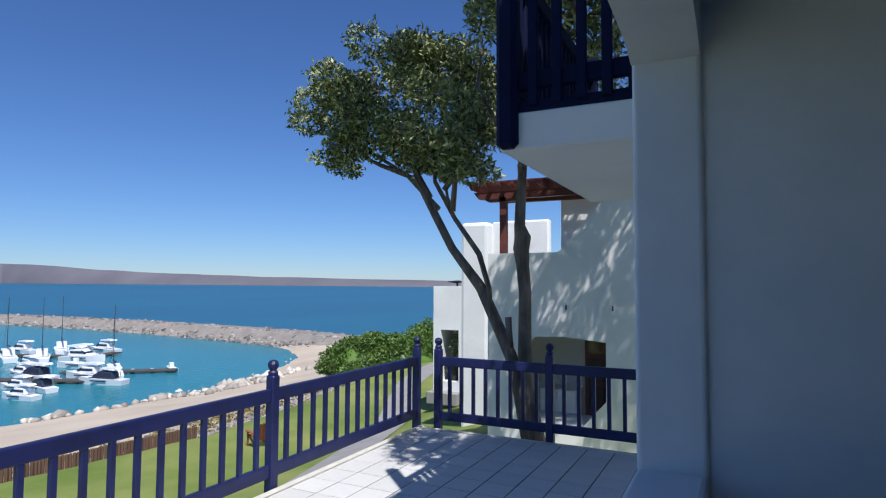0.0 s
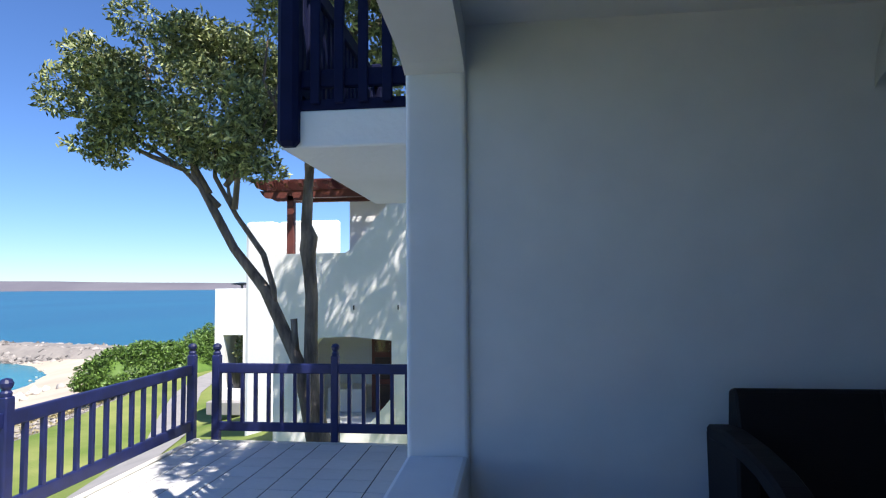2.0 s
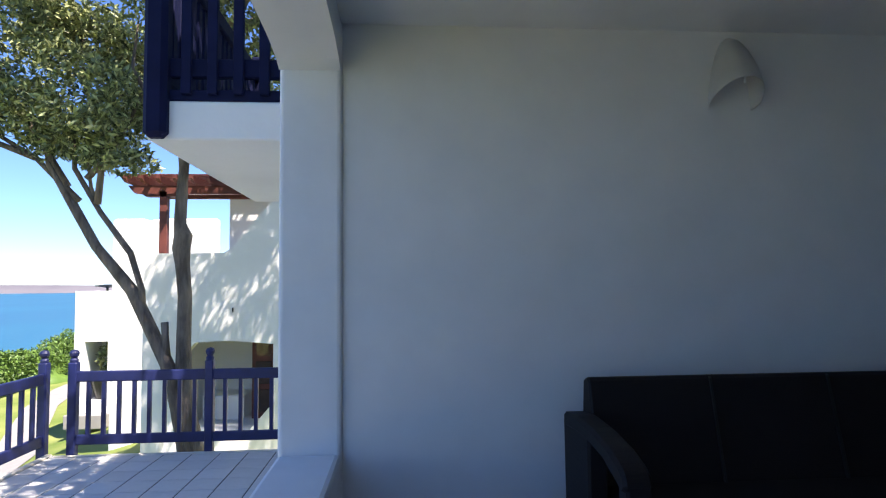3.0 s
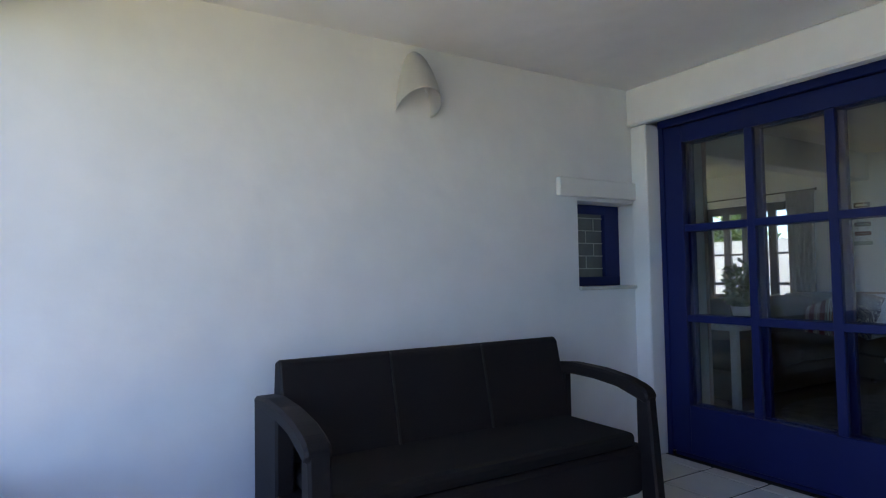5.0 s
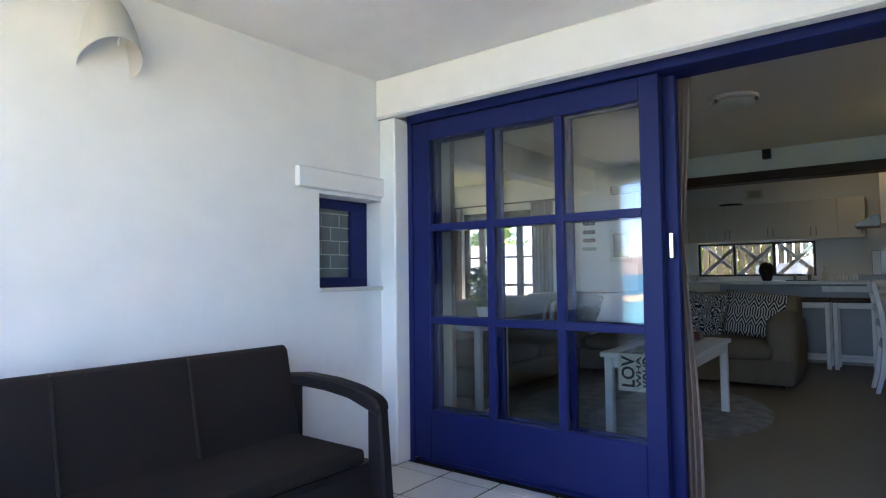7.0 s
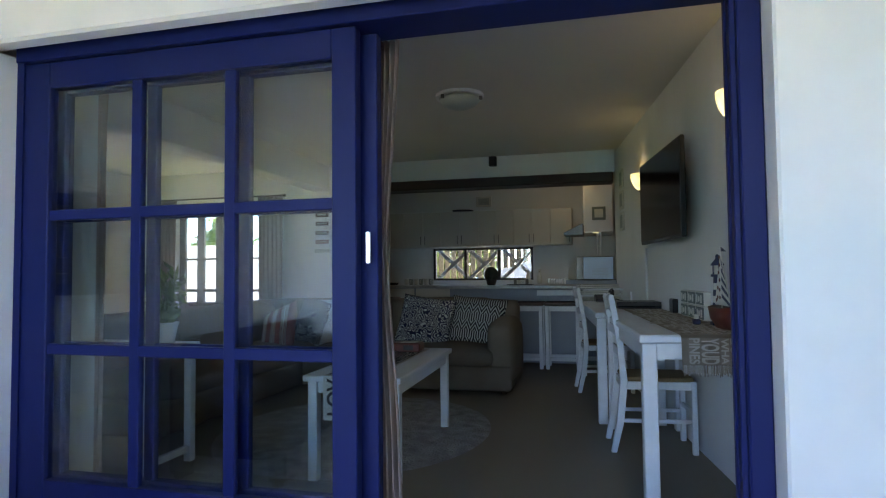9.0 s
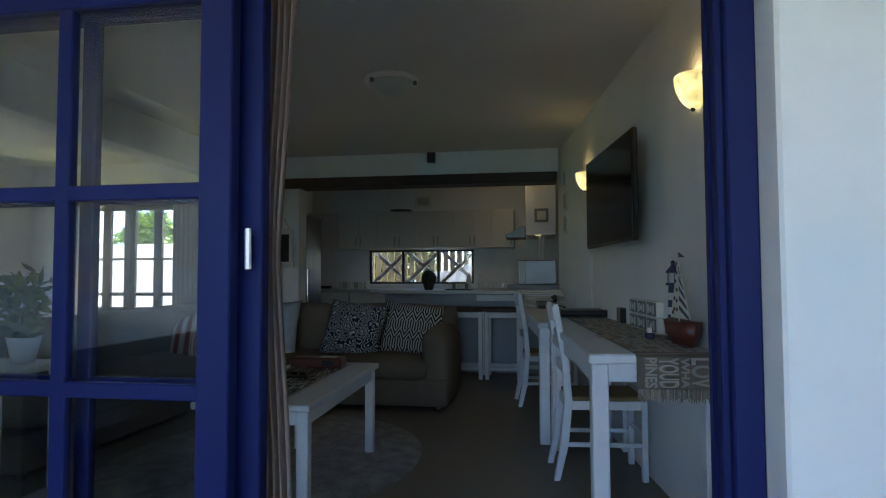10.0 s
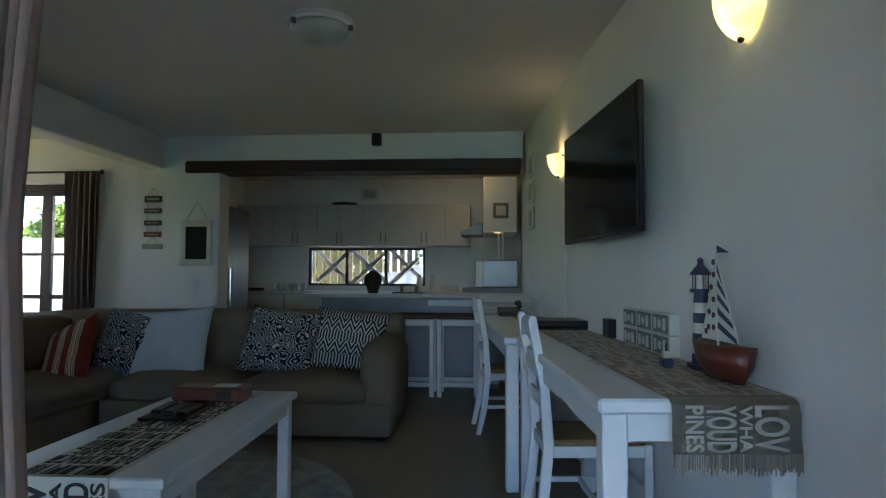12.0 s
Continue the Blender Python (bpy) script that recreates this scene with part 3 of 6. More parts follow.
# ---- terrace ----
floor_terrace = solid("floor_terrace", box(-2.0, 1.64, -3.0, 7.46, -0.98, TERR_Z - 0.006), GROUT_OUT, "white tiled open terrace floor, sunlit and shaded by leaves", "floor", kind="structure")
solid("wall_terrace_side", (lambda b: (box(-1.9, 1.64, -2.9, 7.3, -3.6, -0.981, 0, b), box(1.64, 5.6, -2.9, -1.06, -3.6, 3.0, 0, b))[0])(bmesh.new()), PLASTER_OUT, "white plastered base under the terrace", "wall", kind="structure")
solid("wall_next_unit", box(1.72, 2.0, 2.96, 8.0, -3.4, 5.2), PLASTER_OUT, "white facade of the adjoining unit", "wall", kind="structure")
b = box(-2.0, -1.93, -3.0, 7.46, TERR_Z - 0.006, TERR_Z + 0.02, 0.006)
box(-1.93, 1.64, 7.38, 7.46, TERR_Z - 0.006, TERR_Z + 0.004, 0, b)
solid("trim_terrace_kerb", b, OFFWHITE, "narrow sunlit white kerb along the terrace edge", "trim", kind="structure")


def knob_post(parent, x, y, z0, z1, w=0.10):
    b = box(x - w / 2, x + w / 2, y - w / 2, y + w / 2, z0, z1 - 0.15, 0.012)
    lathe([(0.045, z1 - 0.15), (0.048, z1 - 0.12), (0.036, z1 - 0.105), (0.034, z1 - 0.095), (0.050, z1 - 0.07), (0.055, z1 - 0.04), (0.040, z1 - 0.012), (0.008, z1)], 12, b, (x, y, 0))
    return part("post", b, BLUE_RAIL, parent)


def capsule(parent, name, p, q, h, t):
    """A bar with rounded ends and edges between two points."""
    p, q = Vector(p), Vector(q)
    L = (q - p).length
    n = 8
    out = [(L - 0.0 + h / 2 * math.sin(a), h / 2 * math.cos(a)) for a in (math.pi * k / n for k in range(n + 1))] + [(-h / 2 * math.sin(a), -h / 2 * math.cos(a)) for a in (math.pi * k / n for k in range(n + 1))]
    b = prism(out, "y", -t / 2, t / 2)
    ed = [e for e in b.edges if abs(abs(e.verts[0].co.y - e.verts[1].co.y)) < 1e-6]
    bmesh.ops.bevel(b, geom=ed, offset=0.012, segments=2, affect="EDGES", profile=0.5)
    a = math.atan2((q - p).y, (q - p).x)
    bmesh.ops.transform(b, matrix=Matrix.Translation(p) @ Matrix.Rotation(a, 4, "Z"), verts=b.verts[:])
    return part(name, b, BLUE_RAIL, parent)


rail = thing("terrace_railing", "blue-painted timber railing along the sea side of the terrace", "railing", group="terrace railings")
for y in (7.5, 4.6, 1.7, -1.2):
    knob_post(rail, -2.07, y, -1.0, 0.45)
capsule(rail, "top_rail", (-2.07, -2.5, 0.11), (-2.07, 7.50, 0.11), 0.125, 0.055)
capsule(rail, "bottom_rail", (-2.07, -2.5, -0.61), (-2.07, 7.50, -0.61), 0.125, 0.055)
y = 7.5
for a, c in ((4.6, 7.5), (1.7, 4.6), (-1.2, 1.7)):
    for k in range(1, 14):
        y = a + (c - a) * k / 14
        part("baluster", box(-2.092, -2.048, y - 0.022, y + 0.022, -0.56, 0.07, 0.004), BLUE_RAIL, rail)
rail = thing("terrace_railing", "blue-painted timber railing across the end of the terrace", "railing", group="terrace railings")
for x in (-1.73, -0.15, 1.5):
    knob_post(rail, x, 7.50, -1.0, 0.45)
capsule(rail, "top_rail", (-1.72, 7.50, 0.13), (1.62, 7.50, 0.13), 0.125, 0.055)
capsule(rail, "bottom_rail", (-1.72, 7.50, -0.61), (1.62, 7.50, -0.61), 0.115, 0.055)
for a, c in ((-1.73, -0.15), (-0.15, 1.5)):
    for k in range(1, 9):
        x = a + (c - a) * k / 9
        part("baluster", box(x - 0.022, x + 0.022, 7.477, 7.523, -0.56, 0.09, 0.004), BLUE_RAIL, rail)

# upper balcony of the adjoining unit
balcony = thing("upper_balcony", "white plastered balcony with a tall blue railing, coloured dark for shade, above the terrace", "balcony")
part("slab", box(0.66, 1.72, 3.62, 6.25, 2.05, 2.285, 0.01), PLASTER_OUT, balcony)
part("corner_post", box(0.655, 0.79, 3.55, 3.68, 2.055, 4.0, 0.03), BLUE_SHADED, balcony)
part("side_post", box(0.665, 0.77, 6.05, 6.16, 2.286, 3.5, 0.01), BLUE_SHADED, balcony)
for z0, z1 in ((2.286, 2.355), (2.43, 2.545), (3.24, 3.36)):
    part("rail", box(0.78, 1.72, 3.62, 3.67, z0, z1, 0.008), BLUE_SHADED, balcony)
    part("rail", box(0.695, 0.745, 3.67, 6.1, z0, z1, 0.008), BLUE_SHADED, balcony)
for k in range(6):
    x = 0.89 + 0.152 * k
    part("baluster", box(x - 0.03, x + 0.03, 3.59, 3.63, 2.32, 3.3, 0.005), BLUE_SHADED, balcony)
for k in range(20):
    y = 3.80 + 0.118 * k
    part("baluster", box(0.67, 0.71, y - 0.034, y + 0.034, 2.32, 3.3, 0.005), BLUE_SHADED, balcony)

# ---- ground, sea and shore ----
SHORE = [(-120, -62), (-40, -60), (30, -57.5), (40, -54.5), (52, -54.8), (62, -57), (72, -61), (80, -65), (88, -74), (93, -84), (100, -84), (108, -78), (120, -66), (200, -52), (300, -50)]
LAWN_X = [(-120, -19), (10, -19.3), (18, -18.2), (24, -18.9), (34, -21), (42, -22), (60, -26), (300, -30)]


def along(table, y):
    return float(np.interp(y, [a for a, _ in table], [c for _, c in table]))


def ground_z(x, y):
    e, s = along(LAWN_X, y), along(SHORE, y)
    if x > e:
        z = -2.45 - 2.55 * min(1, max(0, (-3.0 - x) / 9.0)) ** 0.9
        return z if x > e + 0.7 else z - 0.5 * (1 - (x - e) / 0.7)
    t = (e - x) / (e - s)
    z = -5.7 - 5.85 * min(t, 1) ** 0.85
    if t > 1:
        z -= min(2.5, (s - x) * 0.12)
    elif t > 0.05:
        z += 0.25 * noise.noise(Vector((x * 0.15, y * 0.15, 0)))
    return z


def axis_steps(spans):
    out = []
    for a, c, d in spans:
        out += list(np.arange(a, c, d))
    return out + [spans[-1][1]]


xs = axis_steps([(-150, -90, 6), (-90, -60, 2), (-60, -24, 1.2), (-24, -2, 0.35), (-2, 20, 2), (20, 120, 20)])
ys = axis_steps([(-120, 0, 8), (0, 60, 0.8), (60, 130, 2), (130, 300, 12)])
bm = bmesh.new()
grid = [[bm.verts.new((x, y, ground_z(x, y))) for y in ys] for x in xs]
for i in range(len(xs) - 1):
    for j in range(len(ys) - 1):
        f = bm.faces.new((grid[i][j], grid[i + 1][j], grid[i + 1][j + 1], grid[i][j + 1]))
        cx, cy = (xs[i] + xs[i + 1]) / 2, (ys[j] + ys[j + 1]) / 2
        e = along(LAWN_X, cy)
        f.material_index = 0 if cx > e + 0.5 else (2 if cx > e - 9 + 2.5 * noise.noise(Vector((cy * 0.2, 3, 0))) else 1)
        f.smooth = True
solid("ground", bm, [GRASS, SAND, SCRUB], "mown green lawn falling to a pale sandy beach", "ground", kind="structure")
bm = bmesh.new()
N = 72
mid = bm.verts.new((-60, 60, -11.9))
ring = [bm.verts.new((4900 * math.cos(2 * math.pi * k / N), 4900 * math.sin(2 * math.pi * k / N), -11.9)) for k in range(N)]
for k in range(N):
    bm.faces.new((mid, ring[k], ring[(k + 1) % N]))
solid("water_sea", bm, SEA, "deep blue open sea reaching the horizon", "sea", kind="structure")
bm = bmesh.new()
hp = [(-60, -110), (-52, 30), (-50, 50), (-56, 66), (-62, 80), (-72, 90), (-84, 100), (-110, 107), (-150, 112), (-235, 110), (-300, 60), (-300, -110)]
bm.faces.new([bm.verts.new((x, y, -11.5)) for x, y in hp])
solid("water_harbour", bm, HARBOUR, "calm turquoise harbour water inside the breakwater", "harbour", kind="structure")

# breakwater: a bank with a service track and a skin of rocks
CL = [(-62, 96), (-84, 102), (-110, 105.5), (-150, 109), (-190, 108.5), (-235, 106), (-285, 96)]
bm = bmesh.new()
rows = []
rng = random.Random(5)
places = []
for k in range(len(CL) * 12 - 11):
    t = min(k / 12, len(CL) - 1.001)
    i = int(t)
    p, q = Vector(CL[i]), Vector(CL[i + 1])
    c = p.lerp(q, t - i)
    d = (q - p).normalized()
    n = Vector((-d.y, d.x))
    row = []
    for s, z in ((-10.5, -12.6), (-6, -10.2), (-4.2, -9.6), (3.0, -9.6), (4.6, -9.1), (6, -9.8), (10.5, -12.8)):
        v = c + n * s
        row.append(bm.verts.new((v.x, v.y, z + 0.25 * noise.noise(Vector((v.x * 0.3, v.y * 0.3, s))))))
    rows.append(row)
    for _ in range(74):
        s = rng.choice((rng.uniform(-10.2, -4.6), rng.uniform(-10.2, -4.6), rng.uniform(4.2, 9.5), rng.uniform(3.4, 6)))
        z = -9.7 - (abs(s) - 4.4) * 0.42 if abs(s) > 4.4 else -9.4
        v = c + n * s + d * rng.uniform(-3, 3)
        places.append((v.x, v.y, z, rng.uniform(0.6, 1.6)))
for a, c in zip(rows, rows[1:]):
    for j in range(6):
        f = bm.faces.new((a[j], a[j + 1], c[j + 1], c[j]))
        f.smooth = True
bank = solid("breakwater", bm, BANK, "long curved breakwater bank with a sandy service track and rock sides", "breakwater")
rocks("rock", places, ROCK, bank, kind="stuff", label="piled pale armour rocks on the bank")

# rocks along the lawn edge and on the beach
places = []
for k in range(2600):
    y = rng.uniform(17.5, 55)
    e = along(LAWN_X, y)
    x = e - 2.4 * rng.random() ** 1.4
    places.append((x, y, ground_z(x, y) + 0.12, rng.uniform(0.22, 0.62)))
rocks("retaining_rocks", places, ROCK, None, 7, label="row of rough stones holding the lawn edge", category="rocks", kind="stuff")
places = []
for k in range(55):
    y = rng.uniform(24, 86)
    s = along(SHORE, y)
    places.append((s + rng.gauss(0.5, 0.8), y, -11.45, 0.2 + 0.9 * rng.random() ** 4))
for cx, cy, n, r in ((-52, 52, 60, 4.0), (-50, 57, 40, 3.0), (-53, 33, 10, 1.5), (-54, 39, 8, 1.5), (-53, 44, 12, 1.5)):
    for _ in range(n):
        x, y = cx + rng.gauss(0, r / 2), cy + rng.gauss(0, r)
        places.append((x, y, ground_z(x, y) + 0.1, rng.uniform(0.5, 1.7)))
rocks("shore_rocks", places, ROCK_PALE, None, 8, label="scattered pale boulders along the water's edge", category="rocks", kind="stuff")

places, tufts = [], []
for k in range(1300):
    y = rng.uniform(16, 75)
    x = along(LAWN_X, y) - 1.5 - 9 * rng.random() ** 1.5
    places.append((x, y, ground_z(x, y) + 0.05, rng.uniform(0.1, 0.4)))
rocks("scrub_stones", places, ROCK, None, 9, label="scattered stones in the dry shore grass", category="rocks", kind="stuff")
for k in range(260):
    y = rng.uniform(6, 75)
    x = along(LAWN_X, y) - 0.8 - 8 * rng.random()
    tufts.append((x, y, ground_z(x, y) + 0.12, rng.uniform(0.2, 0.8), rng.uniform(0.2, 0.8), 0.2))
foliage("dry_grass", tufts, 9000, 0.16, DRY_GRASS, None, 19, label="dry yellow grass tufts above the beach", category="grass", kind="stuff")

fence = thing("log_edging", "low retaining edge of upright weathered logs between lawn and scrub", "retaining wall")
for k in range(110):
    y = 5.0 + k * 0.118
    x = along(LAWN_X, y) + 0.05 + 0.03 * rng.uniform(-1, 1)
    z = -5.0
    part("log", lathe([(0.055, z - 0.6), (0.058, z + 0.20 + rng.uniform(-0.05, 0.05)), (0.05, z + 0.26)], 7, None, (x, y, 0)), LOG, fence)

PATHLINE = [(-8.0, 12), (-9.6, 17), (-11.4, 22.2), (-13.8, 27), (-16.6, 33), (-18.4, 39), (-20, 50)]
bm = bmesh.new()
prev = None
for k in range(61):
    t = min(k / 10, 5.999)
    i = int(t)
    c = Vector(PATHLINE[i]).lerp(Vector(PATHLINE[i + 1]), t - i)
    n = Vector((0.93, 0.36)) * 0.75
    row = [bm.verts.new((c.x + n.x * s, c.y + n.y * s, ground_z(c.x + n.x * s, c.y + n.y * s) + 0.035)) for s in (-1, -0.4, 0.4, 1)]
    if prev:
        for j in range(3):
            bm.faces.new((prev[j], prev[j + 1], row[j + 1], row[j]))
    prev = row
solid("pavement_path", bm, PAVING, "narrow grey paved footpath across the lawn", "path", kind="structure")

# distant hills across the bay
RIDGE = [(-4300, 700, 70), (-4250, 1300, 105), (-4050, 1700, 118), (-3924, 2000, 104), (-3680, 2000, 97), (-3430, 2000, 88), (-3000, 2000, 62), (-2470, 2000, 42), (-1928, 2000, 28), (-1500, 2000, 19), (-1198, 2000, 14), (-800, 2050, 8), (-300, 2100, 5), (-4350, 0, 60), (-4400, -800, 75), (-4200, -1500, 95), (-3700, -2400, 60)]
RIDGE = sorted(RIDGE, key=lambda p: math.atan2(p[0], p[1]))
bm = bmesh.new()
prev = None
for i in range(len(RIDGE) - 1):
    for k in range(12):
        p = Vector(RIDGE[i]).lerp(Vector(RIDGE[i + 1]), k / 12)
        h = p.z * (1 + 0.10 * noise.noise(Vector((p.x * 0.004, p.y * 0.004, 0))))
        out = Vector((p.x, p.y)).normalized()
        row = [bm.verts.new((p.x - out.x * 160 * (1 - f), p.y - out.y * 160 * (1 - f), -13 + (h + 13) * f ** 0.7)) for f in (0, 0.25, 0.6, 1)]
        if prev:
            for j in range(3):
                bm.faces.new((prev[j], prev[j + 1], row[j + 1], row[j])).smooth = True
        prev = row
bmesh.ops.recalc_face_normals(bm, faces=bm.faces[:])
solid("backdrop_hills", bm, HILL, "low dry hills on the far side of the bay, haze mixed into their colour", "hills", kind="structure")


# ---- boats and jetties ----
def boat(x, y, turn, length, kind="motor", canvas=False):
    label = {"motor": "white motor cruiser moored in the harbour", "sail": "white sailing boat with a bare mast moored in the harbour", "tender": "small white open boat floating alone"}[kind]
    if canvas:
        label = "white motor boat under a navy canvas cover"
    t = thing("boat", label, "boat", (x, y, -11.5), turn, "boats in the harbour")
    L, W = length, length * 0.32
    bm = bmesh.new()
    rows = []
    for k in range(9):
        u = k / 8
        w = W / 2 * (1 - max(0, u - 0.45) ** 2 / 0.3025 * 1.0) if u > 0.45 else W / 2 * (0.88 + 0.12 * u / 0.45)
        w = max(w, 0.02)
        h = L * (0.10 + 0.05 * u)
        xx = L * (u - 0.5)
        rows.append([bm.verts.new(p) for p in ((xx, -w, h), (xx, -w * 0.8, -0.15), (xx, 0, -0.3), (xx, w * 0.8, -0.15), (xx, w, h))])
    for a, c in zip(rows, rows[1:]):
        for j in range(4):
            bm.faces.new((a[j], c[j], c[j + 1], a[j + 1]))
        bm.faces.new((a[4], c[4], c[0], a[0]))
    bm.faces.new(rows[0])
    bmesh.ops.recalc_face_normals(bm, faces=bm.faces[:])
    part("hull", bm, BOAT, t)
    for s in (-1, 1):
        part("hull_window", box(-L * 0.18, L * 0.16, s * W * 0.497 - 0.03, s * W * 0.497 + 0.03, L * 0.075, L * 0.098), BOAT_DARK, t, "long dark hull window")
    h = L * 0.12
    if kind == "tender":
        part("console", box(-0.3, 0.3, -0.3, 0.3, h, h + 0.7, 0.05), BOAT, t)
        return t
    prof = [(-L * 0.30, h), (-L * 0.26, h + L * 0.13), (L * 0.02, h + L * 0.15), (L * 0.16, h + L * 0.04), (L * 0.30, h + 0.02)]
    part("cabin", prism(prof, "y", -W * 0.34, W * 0.34, None, 0.06), BOAT_DARK if canvas else BOAT, t)
    part("windscreen", prism([(L * 0.0, h + L * 0.07), (L * 0.03, h + L * 0.13), (L * 0.14, h + L * 0.065), (L * 0.10, h + L * 0.04)], "y", -W * 0.36, W * 0.36), BOAT_DARK, t, "dark wrap-around glass")
    for s in (-1, 1):
        part("side_window", box(-L * 0.24, L * 0.02, s * W * 0.345 - 0.02, s * W * 0.345 + 0.02, h + L * 0.055, h + L * 0.105), BOAT_DARK, t, "dark cabin side window")
    if kind == "motor":
        part("canopy", prism([(-L * 0.36, h + L * 0.19), (-L * 0.33, h + L * 0.225), (-L * 0.05, h + L * 0.225), (0, h + L * 0.18), (-L * 0.05, h + L * 0.19)], "y", -W * 0.34, W * 0.34), BOAT, t)
        part("canopy_rail", tube([(-L * 0.33, -W * 0.3, h), (-L * 0.3, -W * 0.3, h + L * 0.19)], 0.03, 5), CHROME, t)
    else:
        part("mast", tube([(0, 0, h), (0, 0, h + L * 1.25)], [0.07, 0.04], 6), STEEL, t)
        part("boom", tube([(0, 0, h + L * 0.2), (-L * 0.4, 0, h + L * 0.22)], [0.12, 0.15], 6), BOAT_DARK, t, "furled sail in a navy cover")
        part("stay", tube([(L * 0.48, 0, h), (0, 0, h + L * 1.22)], 0.02, 4), STEEL, t)
    return t


for x, y, turn, L, kind, cv in (
        (-72.5, 52.0, 150, 8.5, "sail", False), (-69.0, 48.2, 200, 7.5, "motor", True), (-75.0, 50.0, 195, 7.5, "motor", False), (-79.5, 46.0, 190, 8.0, "motor", True),
        (-71.0, 42.0, 175, 6.5, "motor", True), (-67.8, 38.0, 190, 6.0, "motor", False), (-74, 41, 190, 6.0, "motor", False), (-98.0, 57.5, 150, 9.0, "sail", False),
        (-92.0, 60.5, 20, 9.0, "motor", False), (-103.0, 55.0, 160, 9.0, "sail", False), (-98.0, 63.5, 190, 8.0, "motor", False), (-100.5, 69.5, 185, 8.5, "motor", False),
        (-107, 66, 150, 9.0, "sail", False), (-84, 47, 180, 7.0, "motor", False), (-71.8, 60.5, 160, 3.2, "tender", False), (-90, 51, 175, 7.5, "motor", False),
        (-83, 37.5, 190, 7.0, "motor", True), (-78, 36.5, 20, 6.5, "motor", False), (-95, 46.5, 170, 8.5, "motor", False), (-112, 62, 185, 8.0, "motor", False), (-86, 55.5, 200, 6.0, "tender", False)):
    boat(x, y, turn, L * 0.82 if kind != "tender" else L, kind, cv)


def jetty(points, w, label):
    t = thing("jetty", label, "jetty", (0, 0, 0), group="floating jetties")
    for p, q in zip(points, points[1:]):
        p, q = Vector(p), Vector(q)
        d = (q - p).normalized()
        n = Vector((-d.y, d.x)) * w / 2
        b = prism([tuple(p - n), tuple(q - n), tuple(q + n), tuple(p + n)], "z", -11.3, -11.08, None, 0.03)
        part("deck", b, DECK, t)
        for k in range(int((q - p).length / 2.5)):
            c = p + d * (1.2 + 2.5 * k) + n
            part("float", lathe([(0.28, -11.6), (0.3, -11.3), (0.2, -11.05)], 8, None, (c.x, c.y, 0)), WHITE_PLASTIC, t, "white round float")
    return t


jetty([(-88, 40), (-76, 45.5), (-67, 50)], 1.8, "floating boarded jetty with white floats")
jetty([(-81, 50.5), (-75, 55), (-69.5, 59.5)], 1.8, "floating boarded jetty with white floats")
jetty([(-115, 56), (-103, 60), (-94, 63), (-96, 69)], 1.8, "floating boarded jetty with white floats")

# ---- the tree ----
tree = thing("tree", "leaning two-trunked coastal tree with leathery grey-green leaves", "tree", (0, 0, 0))
TY = 8.6
trunk = tube([(-0.72, TY, -2.6), (-0.76, TY, -1.05), (-0.89, TY, -0.45), (-1.06, TY, 0.12), (-1.29, TY, 0.62), (-1.57, TY, 1.13), (-2.056, TY, 1.757), (-2.36, TY, 2.31), (-2.70, TY, 2.91), (-2.9, TY + 0.2, 3.5)], [0.18, 0.15, 0.125, 0.10, 0.095, 0.085, 0.065, 0.055, 0.045, 0.03], 10)
tube([(-0.76, TY + 0.05, -2.6), (-0.72, TY + 0.05, -1.1), (-0.84, TY, -0.36), (-0.858, TY, 0.385), (-0.839, TY, 1.055), (-0.885, TY, 1.50), (-0.90, TY, 1.72), (-0.875, TY, 1.90), (-0.925, TY, 2.074), (-0.905, TY, 2.50), (-0.86, TY - 0.1, 2.97), (-0.5, TY - 0.5, 3.6), (-0.1, TY - 0.9, 4.3)], [0.18, 0.16, 0.125, 0.10, 0.10, 0.10, 0.115, 0.13, 0.085, 0.07, 0.07, 0.06, 0.04], 10, trunk)
tube([(-1.42, TY, 0.95), (-1.43, TY, 1.14), (-1.62, TY + 0.05, 1.66), (-2.06, TY + 0.1, 2.25), (-2.42, TY + 0.1, 2.87), (-2.5, TY + 0.2, 3.3)], [0.06, 0.05, 0.042, 0.04, 0.035, 0.025], 8, trunk)
tube([(-2.06, TY + 0.1, 2.25), (-2.2, TY + 0.1, 2.6), (-2.25, TY + 0.1, 3.0)], [0.028, 0.024, 0.016], 6, trunk)
tube([(-1.07, TY, 0.15), (-1.09, TY - 0.05, 0.5), (-1.10, TY - 0.05, 0.70)], [0.07, 0.045, 0.045], 7, trunk)
for v in trunk.verts:
    v.co += Vector((1, 1, 0.4)) * 0.022 * noise.noise(v.co * 3.5)
trunk_part = part("trunk", trunk, BARK, tree, smooth=True)
BRANCH_LINES = [((-2.3, 2.4), (-2.9, 3.0), (-3.7, 3.5), (-4.6, 3.9)), ((-2.45, 2.6), (-3.0, 3.5), (-3.5, 4.4), (-3.6, 5.0)), ((-2.05, 2.35), (-2.0, 3.1), (-2.3, 4.1), (-2.4, 5.2)),
         ((-2.2, 2.7), (-1.8, 3.2), (-1.5, 3.9), (-1.3, 4.6)), ((-2.9, 3.0), (-3.4, 3.2), (-3.9, 3.45), (-4.5, 3.5)), ((-0.8, 2.95), (-1.2, 3.6), (-1.5, 4.2), (-1.4, 4.9)),
         ((-0.6, 3.4), (0.1, 4.2), (0.6, 4.8), (0.9, 5.3)), ((-0.3, 4.0), (-0.5, 4.8), (-0.6, 5.6), (-0.7, 6.2)), ((-0.75, 3.0), (0.0, 3.3), (0.6, 3.6), (1.2, 4.0))]
lb = bmesh.new()
